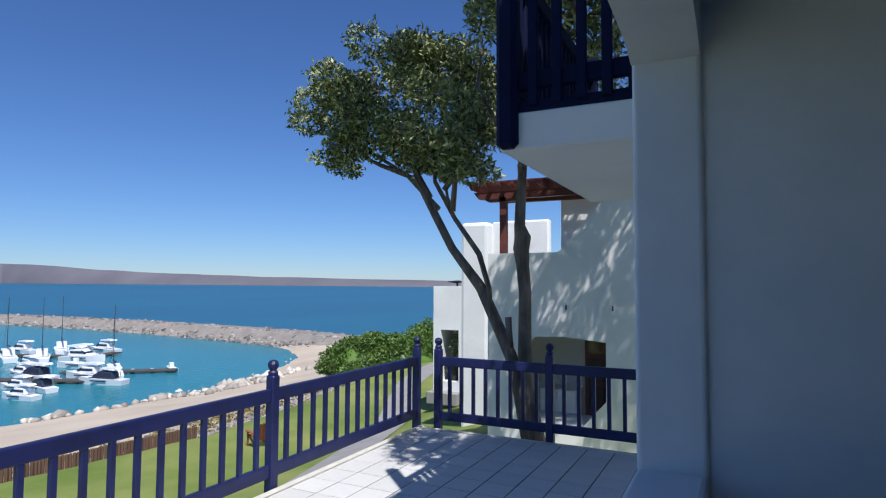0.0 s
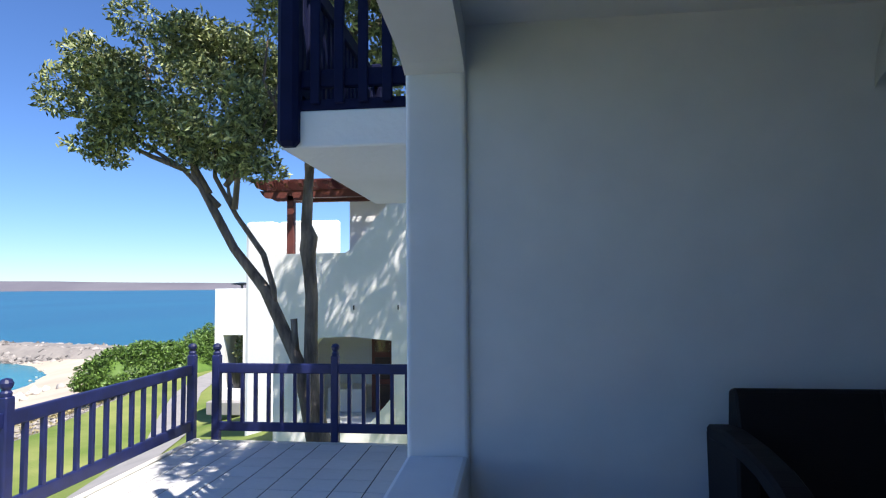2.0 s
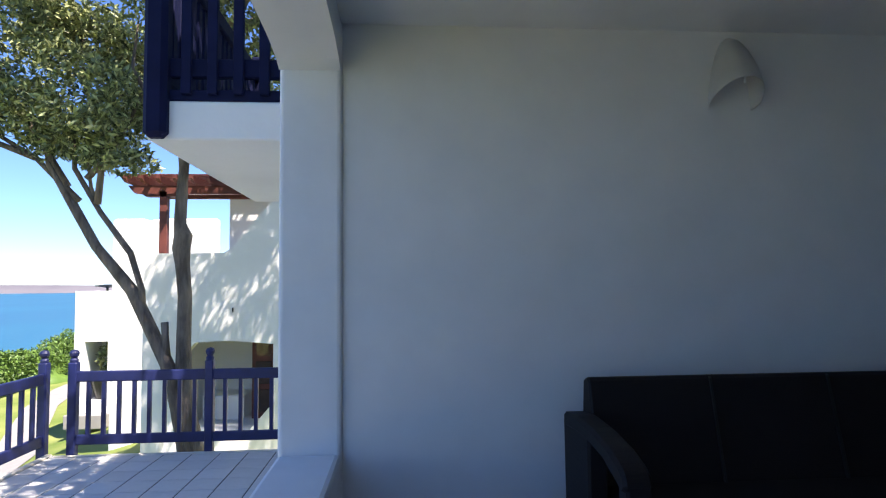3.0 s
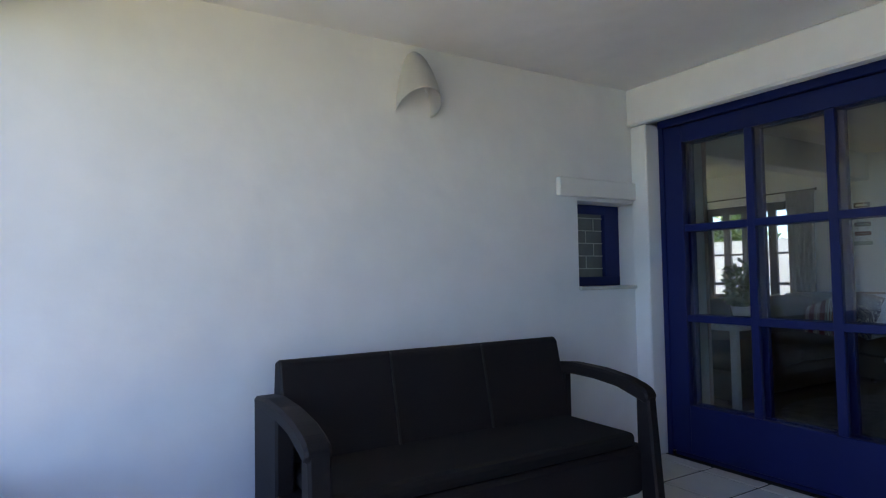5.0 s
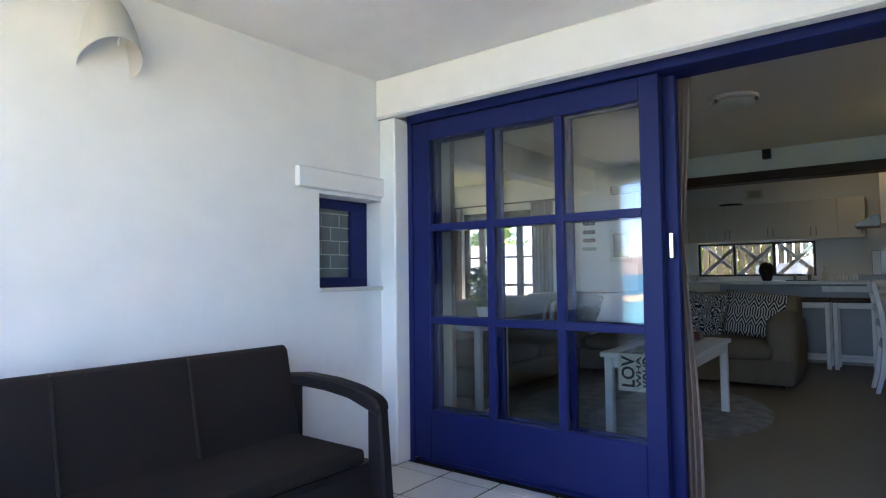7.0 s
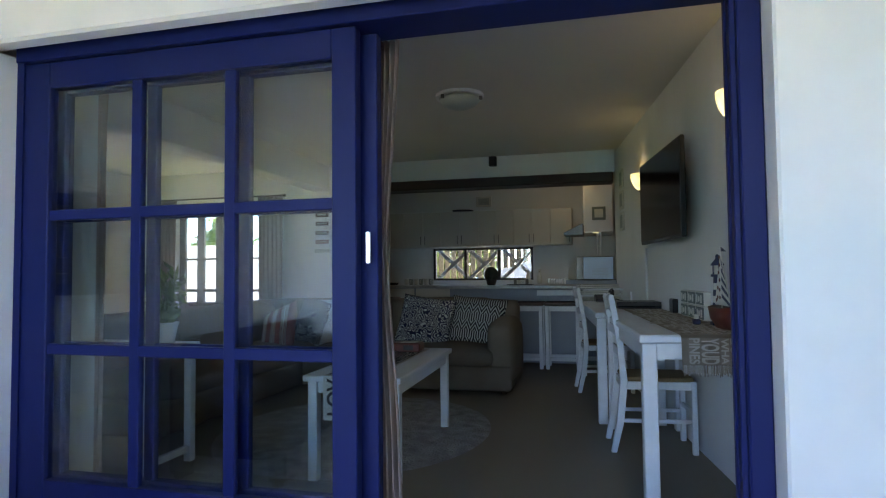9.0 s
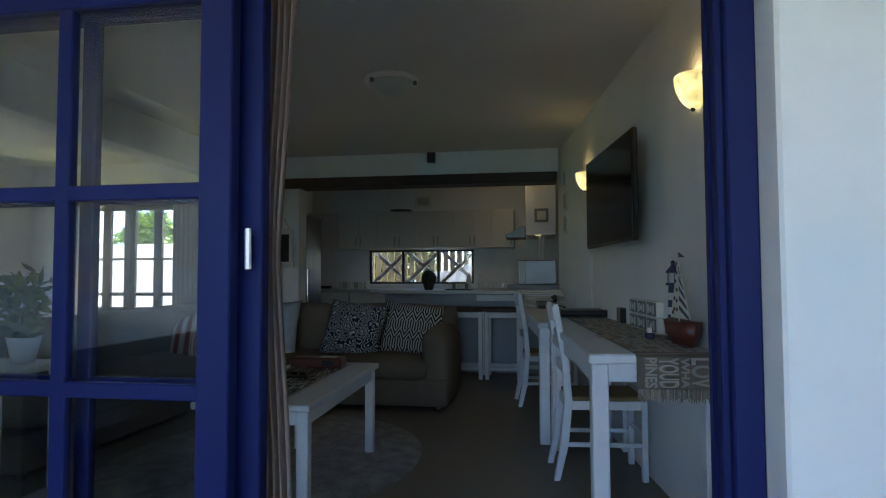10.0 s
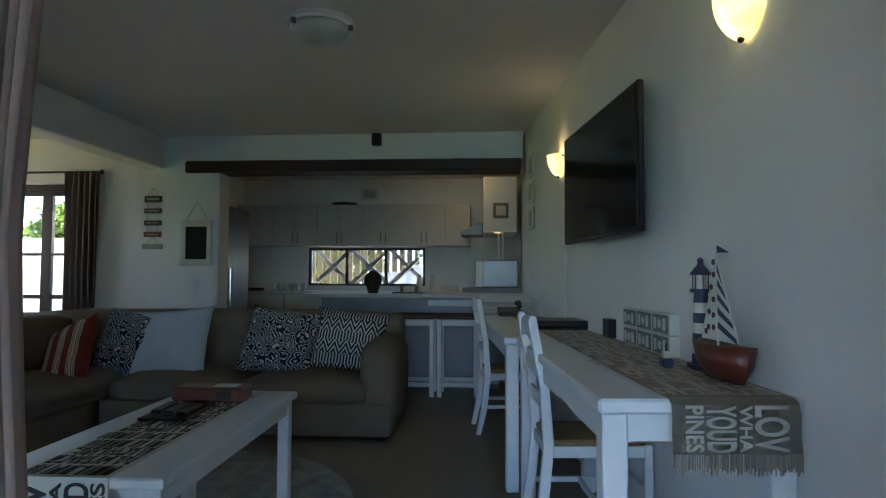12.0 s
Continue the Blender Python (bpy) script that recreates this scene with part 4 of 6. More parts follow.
for l in (((-0.1, 7.7, 4.3), (0.8, 8.6, 5.6), (1.8, 9.8, 6.8), (2.6, 10.4, 7.6)), ((-0.1, 7.7, 4.3), (0.6, 6.8, 4.9), (1.2, 5.6, 5.4), (1.7, 4.5, 5.6)), ((0.8, 8.6, 5.6), (2.0, 8.9, 6.5), (3.2, 9.3, 7.3))):
    tube(l, [0.06, 0.045, 0.03, 0.012][:len(l)], 6, lb)
for k, l in enumerate(BRANCH_LINES):
    dy = rng.uniform(-0.5, 0.5) if k < 5 else -0.3 * (k - 4) * 0.6
    tube([(x, TY + dy * i / 3 + (0 if k < 5 else -0.15), z) for i, (x, z) in enumerate(l)], [0.05, 0.038, 0.024, 0.01], 6, lb)
part("limb", lb, BARK, tree, smooth=True)
CROWN = [(-5.0, 4.55, 0.42, 0.42), (-4.75, 3.95, 0.38, 0.30), (-4.35, 4.75, 0.50, 0.40), (-4.75, 3.35, 0.30, 0.22), (-4.2, 3.75, 0.50, 0.38), (-3.9, 4.5, 0.5, 0.5), (-3.55, 4.05, 0.55, 0.5),
         (-3.5, 4.95, 0.5, 0.5), (-3.05, 5.35, 0.48, 0.38), (-2.6, 5.45, 0.45, 0.35), (-2.9, 4.7, 0.6, 0.55), (-3.0, 3.85, 0.55, 0.5), (-2.35, 4.9, 0.55, 0.5), (-2.3, 4.1, 0.6, 0.55),
         (-2.45, 3.45, 0.5, 0.4), (-1.9, 3.35, 0.42, 0.35), (-1.7, 4.0, 0.45, 0.5), (-1.65, 4.7, 0.5, 0.5), (-1.9, 5.3, 0.45, 0.35), (-3.5, 3.45, 0.4, 0.3), (-1.55, 3.1, 0.28, 0.2), (-1.45, 3.6, 0.3, 0.3),
         (-2.0, 3.15, 0.25, 0.2), (-4.4, 4.35, 0.4, 0.35), (-2.9, 3.3, 0.4, 0.25), (-1.1, 5.2, 0.5, 0.5), (-1.2, 5.9, 0.6, 0.4)]
centres = []
for x, z, rx, rz in CROWN:
    x = -1.5 + (x + 1.5) * 0.89 if x < -1.5 else x
    z -= 0.42 if z > 5 and x < -1.5 else 0.05
    for k in range(3):
        centres.append((x + rng.uniform(-0.22, 0.22), TY + 0.2 + rng.uniform(-0.95, 0.95) * min(1, rx * 2), z + rng.uniform(-0.2, 0.2), rx * 0.72, 0.45, rz * 0.72))
for x, y, z, r in ((-0.3, 7.6, 5.2, 0.8), (0.3, 7.6, 4.4, 0.6), (0.9, 7.2, 4.9, 0.8), (1.4, 7.0, 4.2, 0.6), (0.2, 6.8, 5.8, 0.8), (-0.6, 7.0, 6.2, 0.7), (1.3, 6.4, 5.7, 0.8), (0.7, 5.9, 6.1, 0.7), (-0.6, 6.0, 6.6, 0.7), (-1.6, 6.2, 6.9, 0.7), (-2.2, 7.0, 6.8, 0.6), (0.4, 8.4, 3.5, 0.4), (1.3, 8.2, 3.4, 0.45), (-0.2, 8.3, 3.8, 0.5)):
    for k in range(4):
        centres.append((x + rng.uniform(-0.4, 0.4), y + rng.uniform(-0.4, 0.4), z + rng.uniform(-0.35, 0.35), r * 0.62, r * 0.62, r * 0.52))
# high clumps out of view, added to dapple the house wall and terrace
upper = []
for _ in range(46):
    upper.append((rng.uniform(0.3, 4.2), rng.uniform(8.6, 11.6), rng.uniform(6.4, 8.6), 0.65, 0.65, 0.5))
for _ in range(16):
    upper.append((rng.uniform(0.6, 2.6), rng.uniform(3.6, 6.2), rng.uniform(4.9, 6.2), 0.42, 0.42, 0.35))
foliage("crown", centres, 66000, 0.056, LEAF, tree, 11)
# loose unseen clumps over the roof, placed to shade the terrace's far end
for _ in range(12):
    upper.append((rng.uniform(1.5, 2.4), rng.uniform(3.1, 4.1), rng.uniform(6.1, 6.8), 0.42, 0.42, 0.35))
foliage("crown", upper, 20000, 0.080, LEAF, tree, 12)

# ---- shrubs ----
for cx, cy, cz, sx, sz, n in ((-24.7, 40.0, -4.9, 3.6, 2.4, 16000), (-22.5, 42.0, -4.7, 3.2, 2.3, 12000), (-23.6, 40.5, -4.6, 3.0, 2.4, 9000), (-23.4, 49.0, -4.6, 3.0, 3.1, 9000), (-20.0, 49.5, -4.4, 3.0, 3.2, 9000)):
    s = thing("shrub", "rounded dense green coastal shrub on the lawn's edge", "shrub", (cx, cy, cz - 1.0), group="coastal shrubs")
    core = bmesh.new()
    bmesh.ops.create_icosphere(core, subdivisions=3, radius=1.0)
    for v in core.verts:
        k = 0.78 + 0.2 * noise.noise(v.co * 2.1)
        v.co = Vector((v.co.x * sx * k, v.co.y * sx * k, 0.3 + abs(v.co.z) * sz * k))
    part("inner_growth", core, BUSH, s, "dark inner foliage", smooth=True)
    cl = []
    for k in range(26):
        a, e = rng.uniform(0, 6.28), rng.uniform(0.05, 1.3)
        cl.append((sx * 0.8 * math.cos(a) * math.cos(e), sx * 0.8 * math.sin(a) * math.cos(e), 0.4 + sz * 0.85 * math.sin(e), sx * 0.3, sx * 0.3, sz * 0.25))
    foliage("leaves", cl, n, 0.14, BUSH, s, int(n / 7))

# ---- neighbouring white house ----
house = thing("house", "white plastered seaside house with stepped parapets and a red-brown pergola", "house", (0, 0, 0))
HY = 12.5
out = [(-3.03, -3.2)]
# front wall with the recess: pieces round the opening
for pts in ([out[0], (-3.03, 1.87), (-2.28, 1.873), (-2.28, -3.2)],
            [(-2.28, 1.873), (-1.45, 1.88), (-1.3, 1.97), (-1.3, 0.09), (-2.0, 0.06), (-2.18, -0.15), (-2.28, -0.55)],
            [(-1.3, 1.97), (-1.2, 2.08), (-0.9, 2.46), (-0.55, 2.88), (-0.44, 2.97), (-0.44, 0.01), (-1.3, 0.09)],
            [(-0.44, 2.97), (-0.1, 3.25), (0.6, 3.5), (6, 3.5), (6, -3.2), (-0.44, -3.2)],
            [(-2.28, -1.74), (-0.93, -1.74), (-0.44, -1.18), (-0.44, -3.2), (-2.28, -3.2)]):
    part("front_wall", prism(pts, "y", HY, HY + 0.3), PLASTER_OUT, house, "white plastered wall round an arched recess and stair parapet")
part("side_wall", box(-3.03, -2.73, HY + 0.301, 18, -3.4, 1.87, 0.02), PLASTER_OUT, house)
b = box(-2.28, 6, HY + 0.301, HY + 1.9, -1.95, -1.74)
part("porch_floor", b, PLASTER_OUT, house)
b = box(-2.7, 6, HY + 1.9, HY + 2.1, -3, 1.7)
part("porch_wall", b, PLASTER_OUT, house)
for x in (-1.25, -0.29):
    part("wall_hook", box(x - 0.012, x + 0.012, HY - 0.04, HY, 0.66, 0.76, 0.004), BLACK, house, "small dark iron wall hook")
part("terrace_slab", box(-2.73, 6, HY + 0.301, 18, 0.6, 0.85), PLASTER_OUT, house)
d = part("house_door", box(-1.15, -0.15, HY + 1.2, HY + 1.27, -1.74, 0.3, 0.01), RED_WOOD, house, "dark red-brown panelled door")
for dx in (0, 1):
    for dz in range(3):
        part("door_panel", box(-1.07 + 0.5 * dx, -0.72 + 0.5 * dx, HY + 1.175, HY + 1.2, -1.6 + 0.62 * dz, -1.1 + 0.62 * dz, 0.01), BROWN_WOOD if dz < 2 else GLASS, d)
part("garden_bench", box(-2.2, -1.3, HY + 1.1, HY + 1.89, -1.739, -1.2, 0.03), PLASTER_OUT, house, "built-in white plaster seat")
# tower behind, chimney and upper rooms
part("tower", box(-6.2, -5.22, 17.9, 21, -3.6, 3.2, 0.12, segments=2), PLASTER_OUT, house, "white square plastered tower block")
part("chimney", prism([(-5.35, -3.4), (-5.35, 2.7), (-5.22, 3.22), (-4.95, 3.22), (-4.95, -3.4)], "y", 18.3, 19.2, None, 0.04), PLASTER_OUT, house)
part("upper_wall", box(-4.95, -3.4, 18.6, 18.9, -3.4, 3.28, 0.06), PLASTER_OUT, house)
b = box(-1.82, 3.0, 14.2, 14.5, 0.85, 3.52, 0.02)
up = part("upper_wall", b, PLASTER_OUT, house, "white wall under the pergola crossed by slatted shade")
part("dark_window", box(-0.95, -0.55, 14.17, 14.199, 2.15, 2.75), BLACK_FRAME, house, "small dark window")
perg = part("pergola", box(-3.02, -2.86, 13.2, 13.36, 0.85, 3.26, 0.01), RED_WOOD, house, "red-brown timber pergola")
part("pergola_beam", prism([(-3.62, 3.30), (-3.55, 3.22), (-3.4, 3.20), (-3.3, 3.14), (-2.6, 3.14), (-2.5, 3.20), (1.5, 3.20), (1.5, 3.38), (-3.68, 3.38)], "y", 13.2, 13.34), RED_WOOD, perg)
part("pergola_beam", box(-3.3, 1.5, 14.05, 14.18, 3.22, 3.38, 0.008), RED_WOOD, perg)
for k in range(13):
    x = -3.6 + k * 0.34
    part("rafter", prism([(12.72, 3.46), (12.85, 3.39), (14.2, 3.39), (14.2, 3.52), (12.72, 3.52)], "x", x, x + 0.07), RED_WOOD, perg)
for k in range(9):
    y = 12.8 + k * 0.16
    part("slat", box(-3.75, 1.4, y, y + 0.09, 3.53, 3.56), RED_WOOD, perg)
low = thing("house", "low white plastered outbuilding with a square recess", "house", (0, 0, 0))
for q in ((-10.85, -10.45, 25, 29, -4.4, 1.07), (-10.45, -7.5, 25, 29, -0.95, 1.07), (-9.55, -7.5, 25, 29, -4.4, -0.95), (-10.45, -9.55, 26.4, 29, -4.4, -0.95), (-10.45, -9.55, 25, 26.4, -4.4, -3.3)):
    part("wall", box(*q), PLASTER_OUT, low)
part("step", box(-10.95, -9.4, 24.5, 24.99, -4.3, -3.75, 0.03), PAVING, low)
part("roof_lamp", lathe([(0.05, 1.07), (0.05, 1.2), (0.45, 1.25), (0.45, 1.3), (0.1, 1.34)], 12, None, (-9.9, 25.6, 0)), BLACK, low, "dark round roof fitting")
pot = solid("plant_pot", lathe([(0.22, 0), (0.42, 0.7), (0.46, 0.95), (0.40, 0.98), (0.3, 0.9)], 16), BLACK, "large dark tapered plant pot in the recess", "pot", (-9.95, 25.5, -3.3))
foliage("potted_shrub", [(-9.9, 25.7, -1.7, 0.4, 0.4, 0.6), (-9.7, 25.8, -1.3, 0.3, 0.3, 0.4)], 900, 0.09, LEAF, None, 21, label="leafy grey-green shrub growing in the dark pot", category="plant")

# garden chair on the lawn
def garden_chair(x, y, turn):
    t = thing("garden_chair", "orange-brown slatted garden armchair on the lawn", "chair", (x, y, ground_z(x, y)), turn)
    for s in (-1, 1):
        part("leg", prism([(-0.45, 0), (-0.35, 0), (0.42, 0.38), (0.42, 0.44), (0.36, 0.44)], "y", s * 0.3 - 0.02, s * 0.3 + 0.02), ADIRONDACK, t)
        part("front_leg", box(0.3, 0.38, s * 0.34 - 0.02, s * 0.34 + 0.02, 0, 0.56), ADIRONDACK, t)
        part("armrest", box(-0.35, 0.42, s * 0.36 - 0.07, s * 0.36 + 0.07, 0.56, 0.585, 0.005), ADIRONDACK, t)
    for k in range(6):
        part("seat_slat", box(-0.2 + 0.1 * k, -0.12 + 0.1 * k, -0.28, 0.28, 0.27 + 0.026 * k, 0.29 + 0.026 * k), ADIRONDACK, t)
    for k in range(5):
        y0 = -0.26 + 0.11 * k
        part("back_slat", prism([(-0.2, 0.25), (-0.18, 0.25), (-0.52, 0.95 + 0.04 * (2 - abs(k - 2))), (-0.54, 0.95)], "y", y0, y0 + 0.085), ADIRONDACK, t)
    return t


garden_chair(-14.4, 17.6, 160)

# lounge at the front of the room behind the glass and beyond the windows
solid("wall_courtyard", box(13.6, 13.9, 3.6, 9.0, -0.2, 1.75), PLASTER_OUT, "white sunlit courtyard wall outside the French window", "wall", kind="structure")
solid("ground_yard", box(10.7, 30, -6, 16, -0.3, -0.17), PAVING, "paved yard behind the house", "ground", kind="structure")

# ---- patio: rattan sofa and wall lamp ----
t = thing("patio_sofa", "dark brown woven-plastic three-seat sofa against the white patio wall", "sofa", (0, 0, 0))
X0, X1 = 2.90, 4.40
b = prism([(2.53, 0.30), (2.47, 0.785), (2.42, 0.80), (2.395, 0.78), (2.30, 0.36), (2.30, 0.30)], "x", X0, X1, None, 0.008)
back = part("backrest", b, RATTAN, t)
for k in range(1, 3):
    x = X0 + (X1 - X0) * k / 3
    part("backrest_joint", prism([(2.40, 0.795), (2.388, 0.79), (2.292, 0.40), (2.31, 0.40)], "x", x - 0.004, x + 0.004), BLACK, back, "dark groove between two back panels")
part("seat_frame", box(X0 - 0.03, X1 + 0.03, 1.86, 2.46, 0.12, 0.335, 0.02), RATTAN, t)
for x in (X0 + 0.01,):
    part("seat_cushion", box(x, X1 - 0.01, 1.865, 2.33, 0.336, 0.405, 0.025, segments=2), DARK_CLOTH, t)
for x, s in ((X0, -1), (X1, 1)):
    a, c = (x - 0.088, x + 0.006) if s < 0 else (x + 0.0, x + 0.075)
    prof = [(2.47, 0.655), (2.30, 0.672), (2.10, 0.665), (1.95, 0.645), (1.855, 0.618), (1.815, 0.595), (1.805, 0.56), (1.83, 0.535), (1.88, 0.555), (2.0, 0.592), (2.15, 0.608), (2.30, 0.612), (2.45, 0.60)]
    arm = part("armrest", prism(prof, "x", a, c, None, 0.012), RATTAN, t)
    part("arm_post", prism([(1.812, 0.57), (1.775, 0.13), (1.775, 0.02), (1.86, 0.02), (1.885, 0.35), (1.885, 0.56)], "x", a + 0.01, c - 0.004, None, 0.01), RATTAN, t)
    part("rear_post", prism([(2.18 if s < 0 else 2.36, 0.02), (2.49, 0.02), (2.50, 0.63), (2.18 if s < 0 else 2.36, 0.62)], "x", a + 0.01, c - 0.01, None, 0.01), RATTAN, t)
    part("side_panel", box(min(a, c) + 0.012, max(a, c) - 0.012, 1.87, 2.42, 0.14, 0.335, 0.008), RATTAN, t)
    for y in (1.815, 2.44):
        part("foot", lathe([(0.03, 0.0), (0.035, 0.06)], 10, None, ((a + c) / 2, y, 0)), BLACK, t)

t = thing("wall_lamp", "matt white ceramic half-cone wall lamp on the patio wall", "lamp", (3.648, 2.598, 1.955), 180)
bm = bmesh.new()
rows = []
for k in range(15):
    f = k / 14
    r = 0.104 * (1 - f ** 1.7) ** 0.62 + 0.012
    row = []
    for j in range(29):
        a = radians(-38 + 256 * j / 28)
        y = 0.95 * r * (0.47 + math.sin(a)) + 0.002
        row.append(bm.verts.new((r * math.cos(a), y, f * 0.328 + 0.098 * max(0, y / 0.16) ** 1.3 * (1 - f) ** 2)))
    rows.append(row)
for a, c in zip(rows, rows[1:]):
    for j in range(28):
        bm.faces.new((a[j], a[j + 1], c[j + 1], c[j]))
bm.faces.new(rows[-1])
bmesh.ops.solidify(bm, geom=bm.faces[:], thickness=0.010)
part("shade", bm, CERAMIC, t, smooth=True)
part("hook", tube([(0, 0.145, 0.12), (0.005, 0.135, 0.095), (0.0, 0.125, 0.085)], 0.004, 6), WHITE_PLASTIC, t)

# ---- curtain at the door ----
def curtain(name, x0, x1, z0, z1, depth, folds, at, turn, pinch=None, label="", cloth_mat=CURTAIN):
    bm = bmesh.new()
    n, mz = folds * 8, 24
    g = []
    for j in range(mz + 1):
        f = j / mz
        z = z1 + (z0 - z1) * f
        k = 1.0
        shift = 0.0
        if pinch:
            pz, pk, px = pinch
            d = abs(z - pz)
            k = pk + (1 - pk) * min(1, d / 1.0) ** 0.8
            shift = px * math.exp(-(d / 0.5) ** 2)
        row = []
        for i in range(n + 1):
            u = i / n
            a = u * folds * 2 * math.pi + 0.5 * math.sin(z * 1.7 + u * 3)
            row.append(bm.verts.new((x0 + (x1 - x0) * (0.5 + (u - 0.5) * k) + shift, depth * (0.6 + 0.4 * k) * math.sin(a) + 0.01 * noise.noise(Vector((u * 4, z * 2, 0))), z)))
        g.append(row)
    for a, c in zip(g, g[1:]):
        for i in range(n):
            bm.faces.new((a[i], a[i + 1], c[i + 1], c[i]))
    bmesh.ops.solidify(bm, geom=bm.faces[:], thickness=0.003)
    return solid(name, bm, cloth_mat, label, "curtain", at, turn, smooth=True)


curtain("curtain", -0.085, 0.066, 0.03, 2.08, 0.03, 6, (5.625, 0.915, 0), -90, (1.25, 0.60, -0.028), "taupe curtain gathered beside the open sliding door")

# ---- living room: television wall ----
def on_wall(x, z=0.0):
    return (x, wall_at(x), z)


t = thing("television", "large black flat television on a wall bracket", "television", on_wall(7.85, 1.36), WALL_A + 1.0)
part("casing", box(-0.56, 0.56, 0.125, 0.155, 0, 0.63, 0.006), BLACK, t)
part("screen", box(-0.547, 0.547, 0.1555, 0.158, 0.022, 0.617), SCREEN, t, "dark glass screen, switched off")
part("bracket", box(-0.15, 0.15, 0.0, 0.126, 0.2, 0.5, 0.01), BLACK, t)
part("label_strip", box(-0.3, 0.1, 0.155, 0.158, 0.006, 0.016), STEEL, t)
solid("cable_cover", box(-0.015, 0.015, 0, 0.018, 0.86, 1.36, 0.003), WHITE_PLASTIC, "thin white cable trunking down the wall", "cable cover", on_wall(9.0), WALL_A)


def sconce(x, z):
    t = thing("wall_light", "lit alabaster glass quarter-bowl wall light with bronze studs", "lamp", on_wall(x, z), WALL_A, "lit wall lights")
    bm = bmesh.new()
    rows = []
    for k in range(10):
        f = k / 9
        r = 0.093 * math.sin(math.pi / 2 * f ** 0.62) + 0.012
        rows.append([bm.verts.new((r * math.cos(math.pi * j / 16), r * math.sin(math.pi * j / 16) + 0.004, f * 0.158)) for j in range(17)])
    for a, c in zip(rows, rows[1:]):
        for j in range(16):
            bm.faces.new((a[j], a[j + 1], c[j + 1], c[j]))
    bmesh.ops.solidify(bm, geom=bm.faces[:], thickness=0.005)
    part("bowl", bm, LAMP_GLASS, t, smooth=True)
    for px, py, pz in ((0, 0.03, 0.004), (-0.096, 0.02, 0.140), (0.096, 0.02, 0.140)):
        b = bmesh.new()
        bmesh.ops.create_uvsphere(b, u_segments=10, v_segments=6, radius=0.011)
        bmesh.ops.translate(b, vec=(px, py, pz), verts=b.verts[:])
        part("stud", b, BROWN_WOOD, t, "small bronze stud", smooth=True)
    lamp = new("lamp_glow", bpy.data.lights.new("lamp_glow", "POINT"))
    lamp.data.energy, lamp.data.color, lamp.data.shadow_soft_size = LAMP_POWER, (1.0, 0.78, 0.42), 0.03
    lamp.location = (x - 0.06 * math.sin(radians(WALL_A)) * 1, wall_at(x) + 0.06, z + 0.17)


sconce(6.72, 1.918)
sconce(9.10, 1.885)
t = thing("ceiling_light", "round frosted glass ceiling light with clips, unlit", "lamp", (7.95, 1.13, IN_CEIL))
part("base", lathe([(0.19, 0.0), (0.19, -0.025), (0.165, -0.03)][::-1], 32), WHITE_PLASTIC, t)
part("glass_bowl", lathe([(0.01, -0.115), (0.07, -0.108), (0.125, -0.085), (0.155, -0.055), (0.165, -0.031)], 32), FROST, t, smooth=True)
for k in range(3):
    a = 2.1 * k + 0.4
    part("clip", box(0.175 * math.cos(a) - 0.012, 0.175 * math.cos(a) + 0.012, 0.175 * math.sin(a) - 0.012, 0.175 * math.sin(a) + 0.012, -0.055, -0.026, 0.003), STEEL, t)

# ---- console tables with their things ----
TT = 5.0
def console(at, L, W, legs, group="white console tables"):
    t = thing("console_table", "white-painted narrow wooden table against the wall", "table", at, TT, group)
    part("tabletop", box(0, L, -W, 0, 0.80, 0.842, 0.008), WHITE_WOOD, t)
    part("apron", box(0.06, L - 0.05, -0.045, -0.02, 0.72, 0.80), WHITE_WOOD, t)
    part("apron", box(0.04, 0.06, -W + 0.05, -0.04, 0.72, 0.80), WHITE_WOOD, t)
    for x in (0.02, L - 0.09):
        for y in (-0.015, -W + 0.085):
            part("leg", box(x, x + 0.07, y - 0.07, y, 0, 0.80, 0.005), WHITE_WOOD, t)
            if x < 0.1:
                s = -1 if y > -0.1 else 1
                pr = [(y + s * 0.07 if s < 0 else y, 0.80), (y + s * 0.16 if s < 0 else y + 0.09, 0.80), (y + s * 0.155 if s < 0 else y + 0.085, 0.765), (y + s * 0.12 if s < 0 else y + 0.05, 0.755), (y + s * 0.105 if s < 0 else y + 0.035, 0.725), (y + s * 0.07 if s < 0 else y, 0.72)]
                part("corner_bracket", prism(pr, "x", x + 0.01, x + 0.04), WHITE_WOOD, t)
    return t


console((6.44, -0.085, 0), 1.62, 0.56, 4)
console((8.08, 0.125, 0), 2.25, 0.52, 4)


def table_pt(dx, dy, z=0.843):
    a = radians(TT)
    return (6.44 + dx * math.cos(a) - dy * math.sin(a), -0.085 + dx * math.sin(a) + dy * math.cos(a), z)


# burlap runner along the table and hanging over its near end
t = thing("table_runner", "taupe burlap table runner printed with white words, its fringed end hanging", "table runner", table_pt(0, -0.36), TT)
rw = 0.172
bm = bmesh.new()
prof = [(0.006, 0.0005), (0.0, 0.0), (-0.018, -0.012), (-0.024, -0.04), (-0.022, -0.09), (-0.028, -0.14)]
rows = []
for x, z in prof:
    rows.append([bm.verts.new((x + (0.006 * math.sin(k * 1.3) if z < -0.03 else 0), -rw + 2 * rw * k / 12, z + 0.001)) for k in range(13)])
for a, c in zip(rows, rows[1:]):
    for k in range(12):
        bm.faces.new((a[k], a[k + 1], c[k + 1], c[k]))
bmesh.ops.solidify(bm, geom=bm.faces[:], thickness=-0.0025)
box(0.003, 3.3, -rw, rw, 0.0, 0.003, 0, bm)
cloth = part("cloth", bm, BURLAP, t)
bm = bmesh.new()
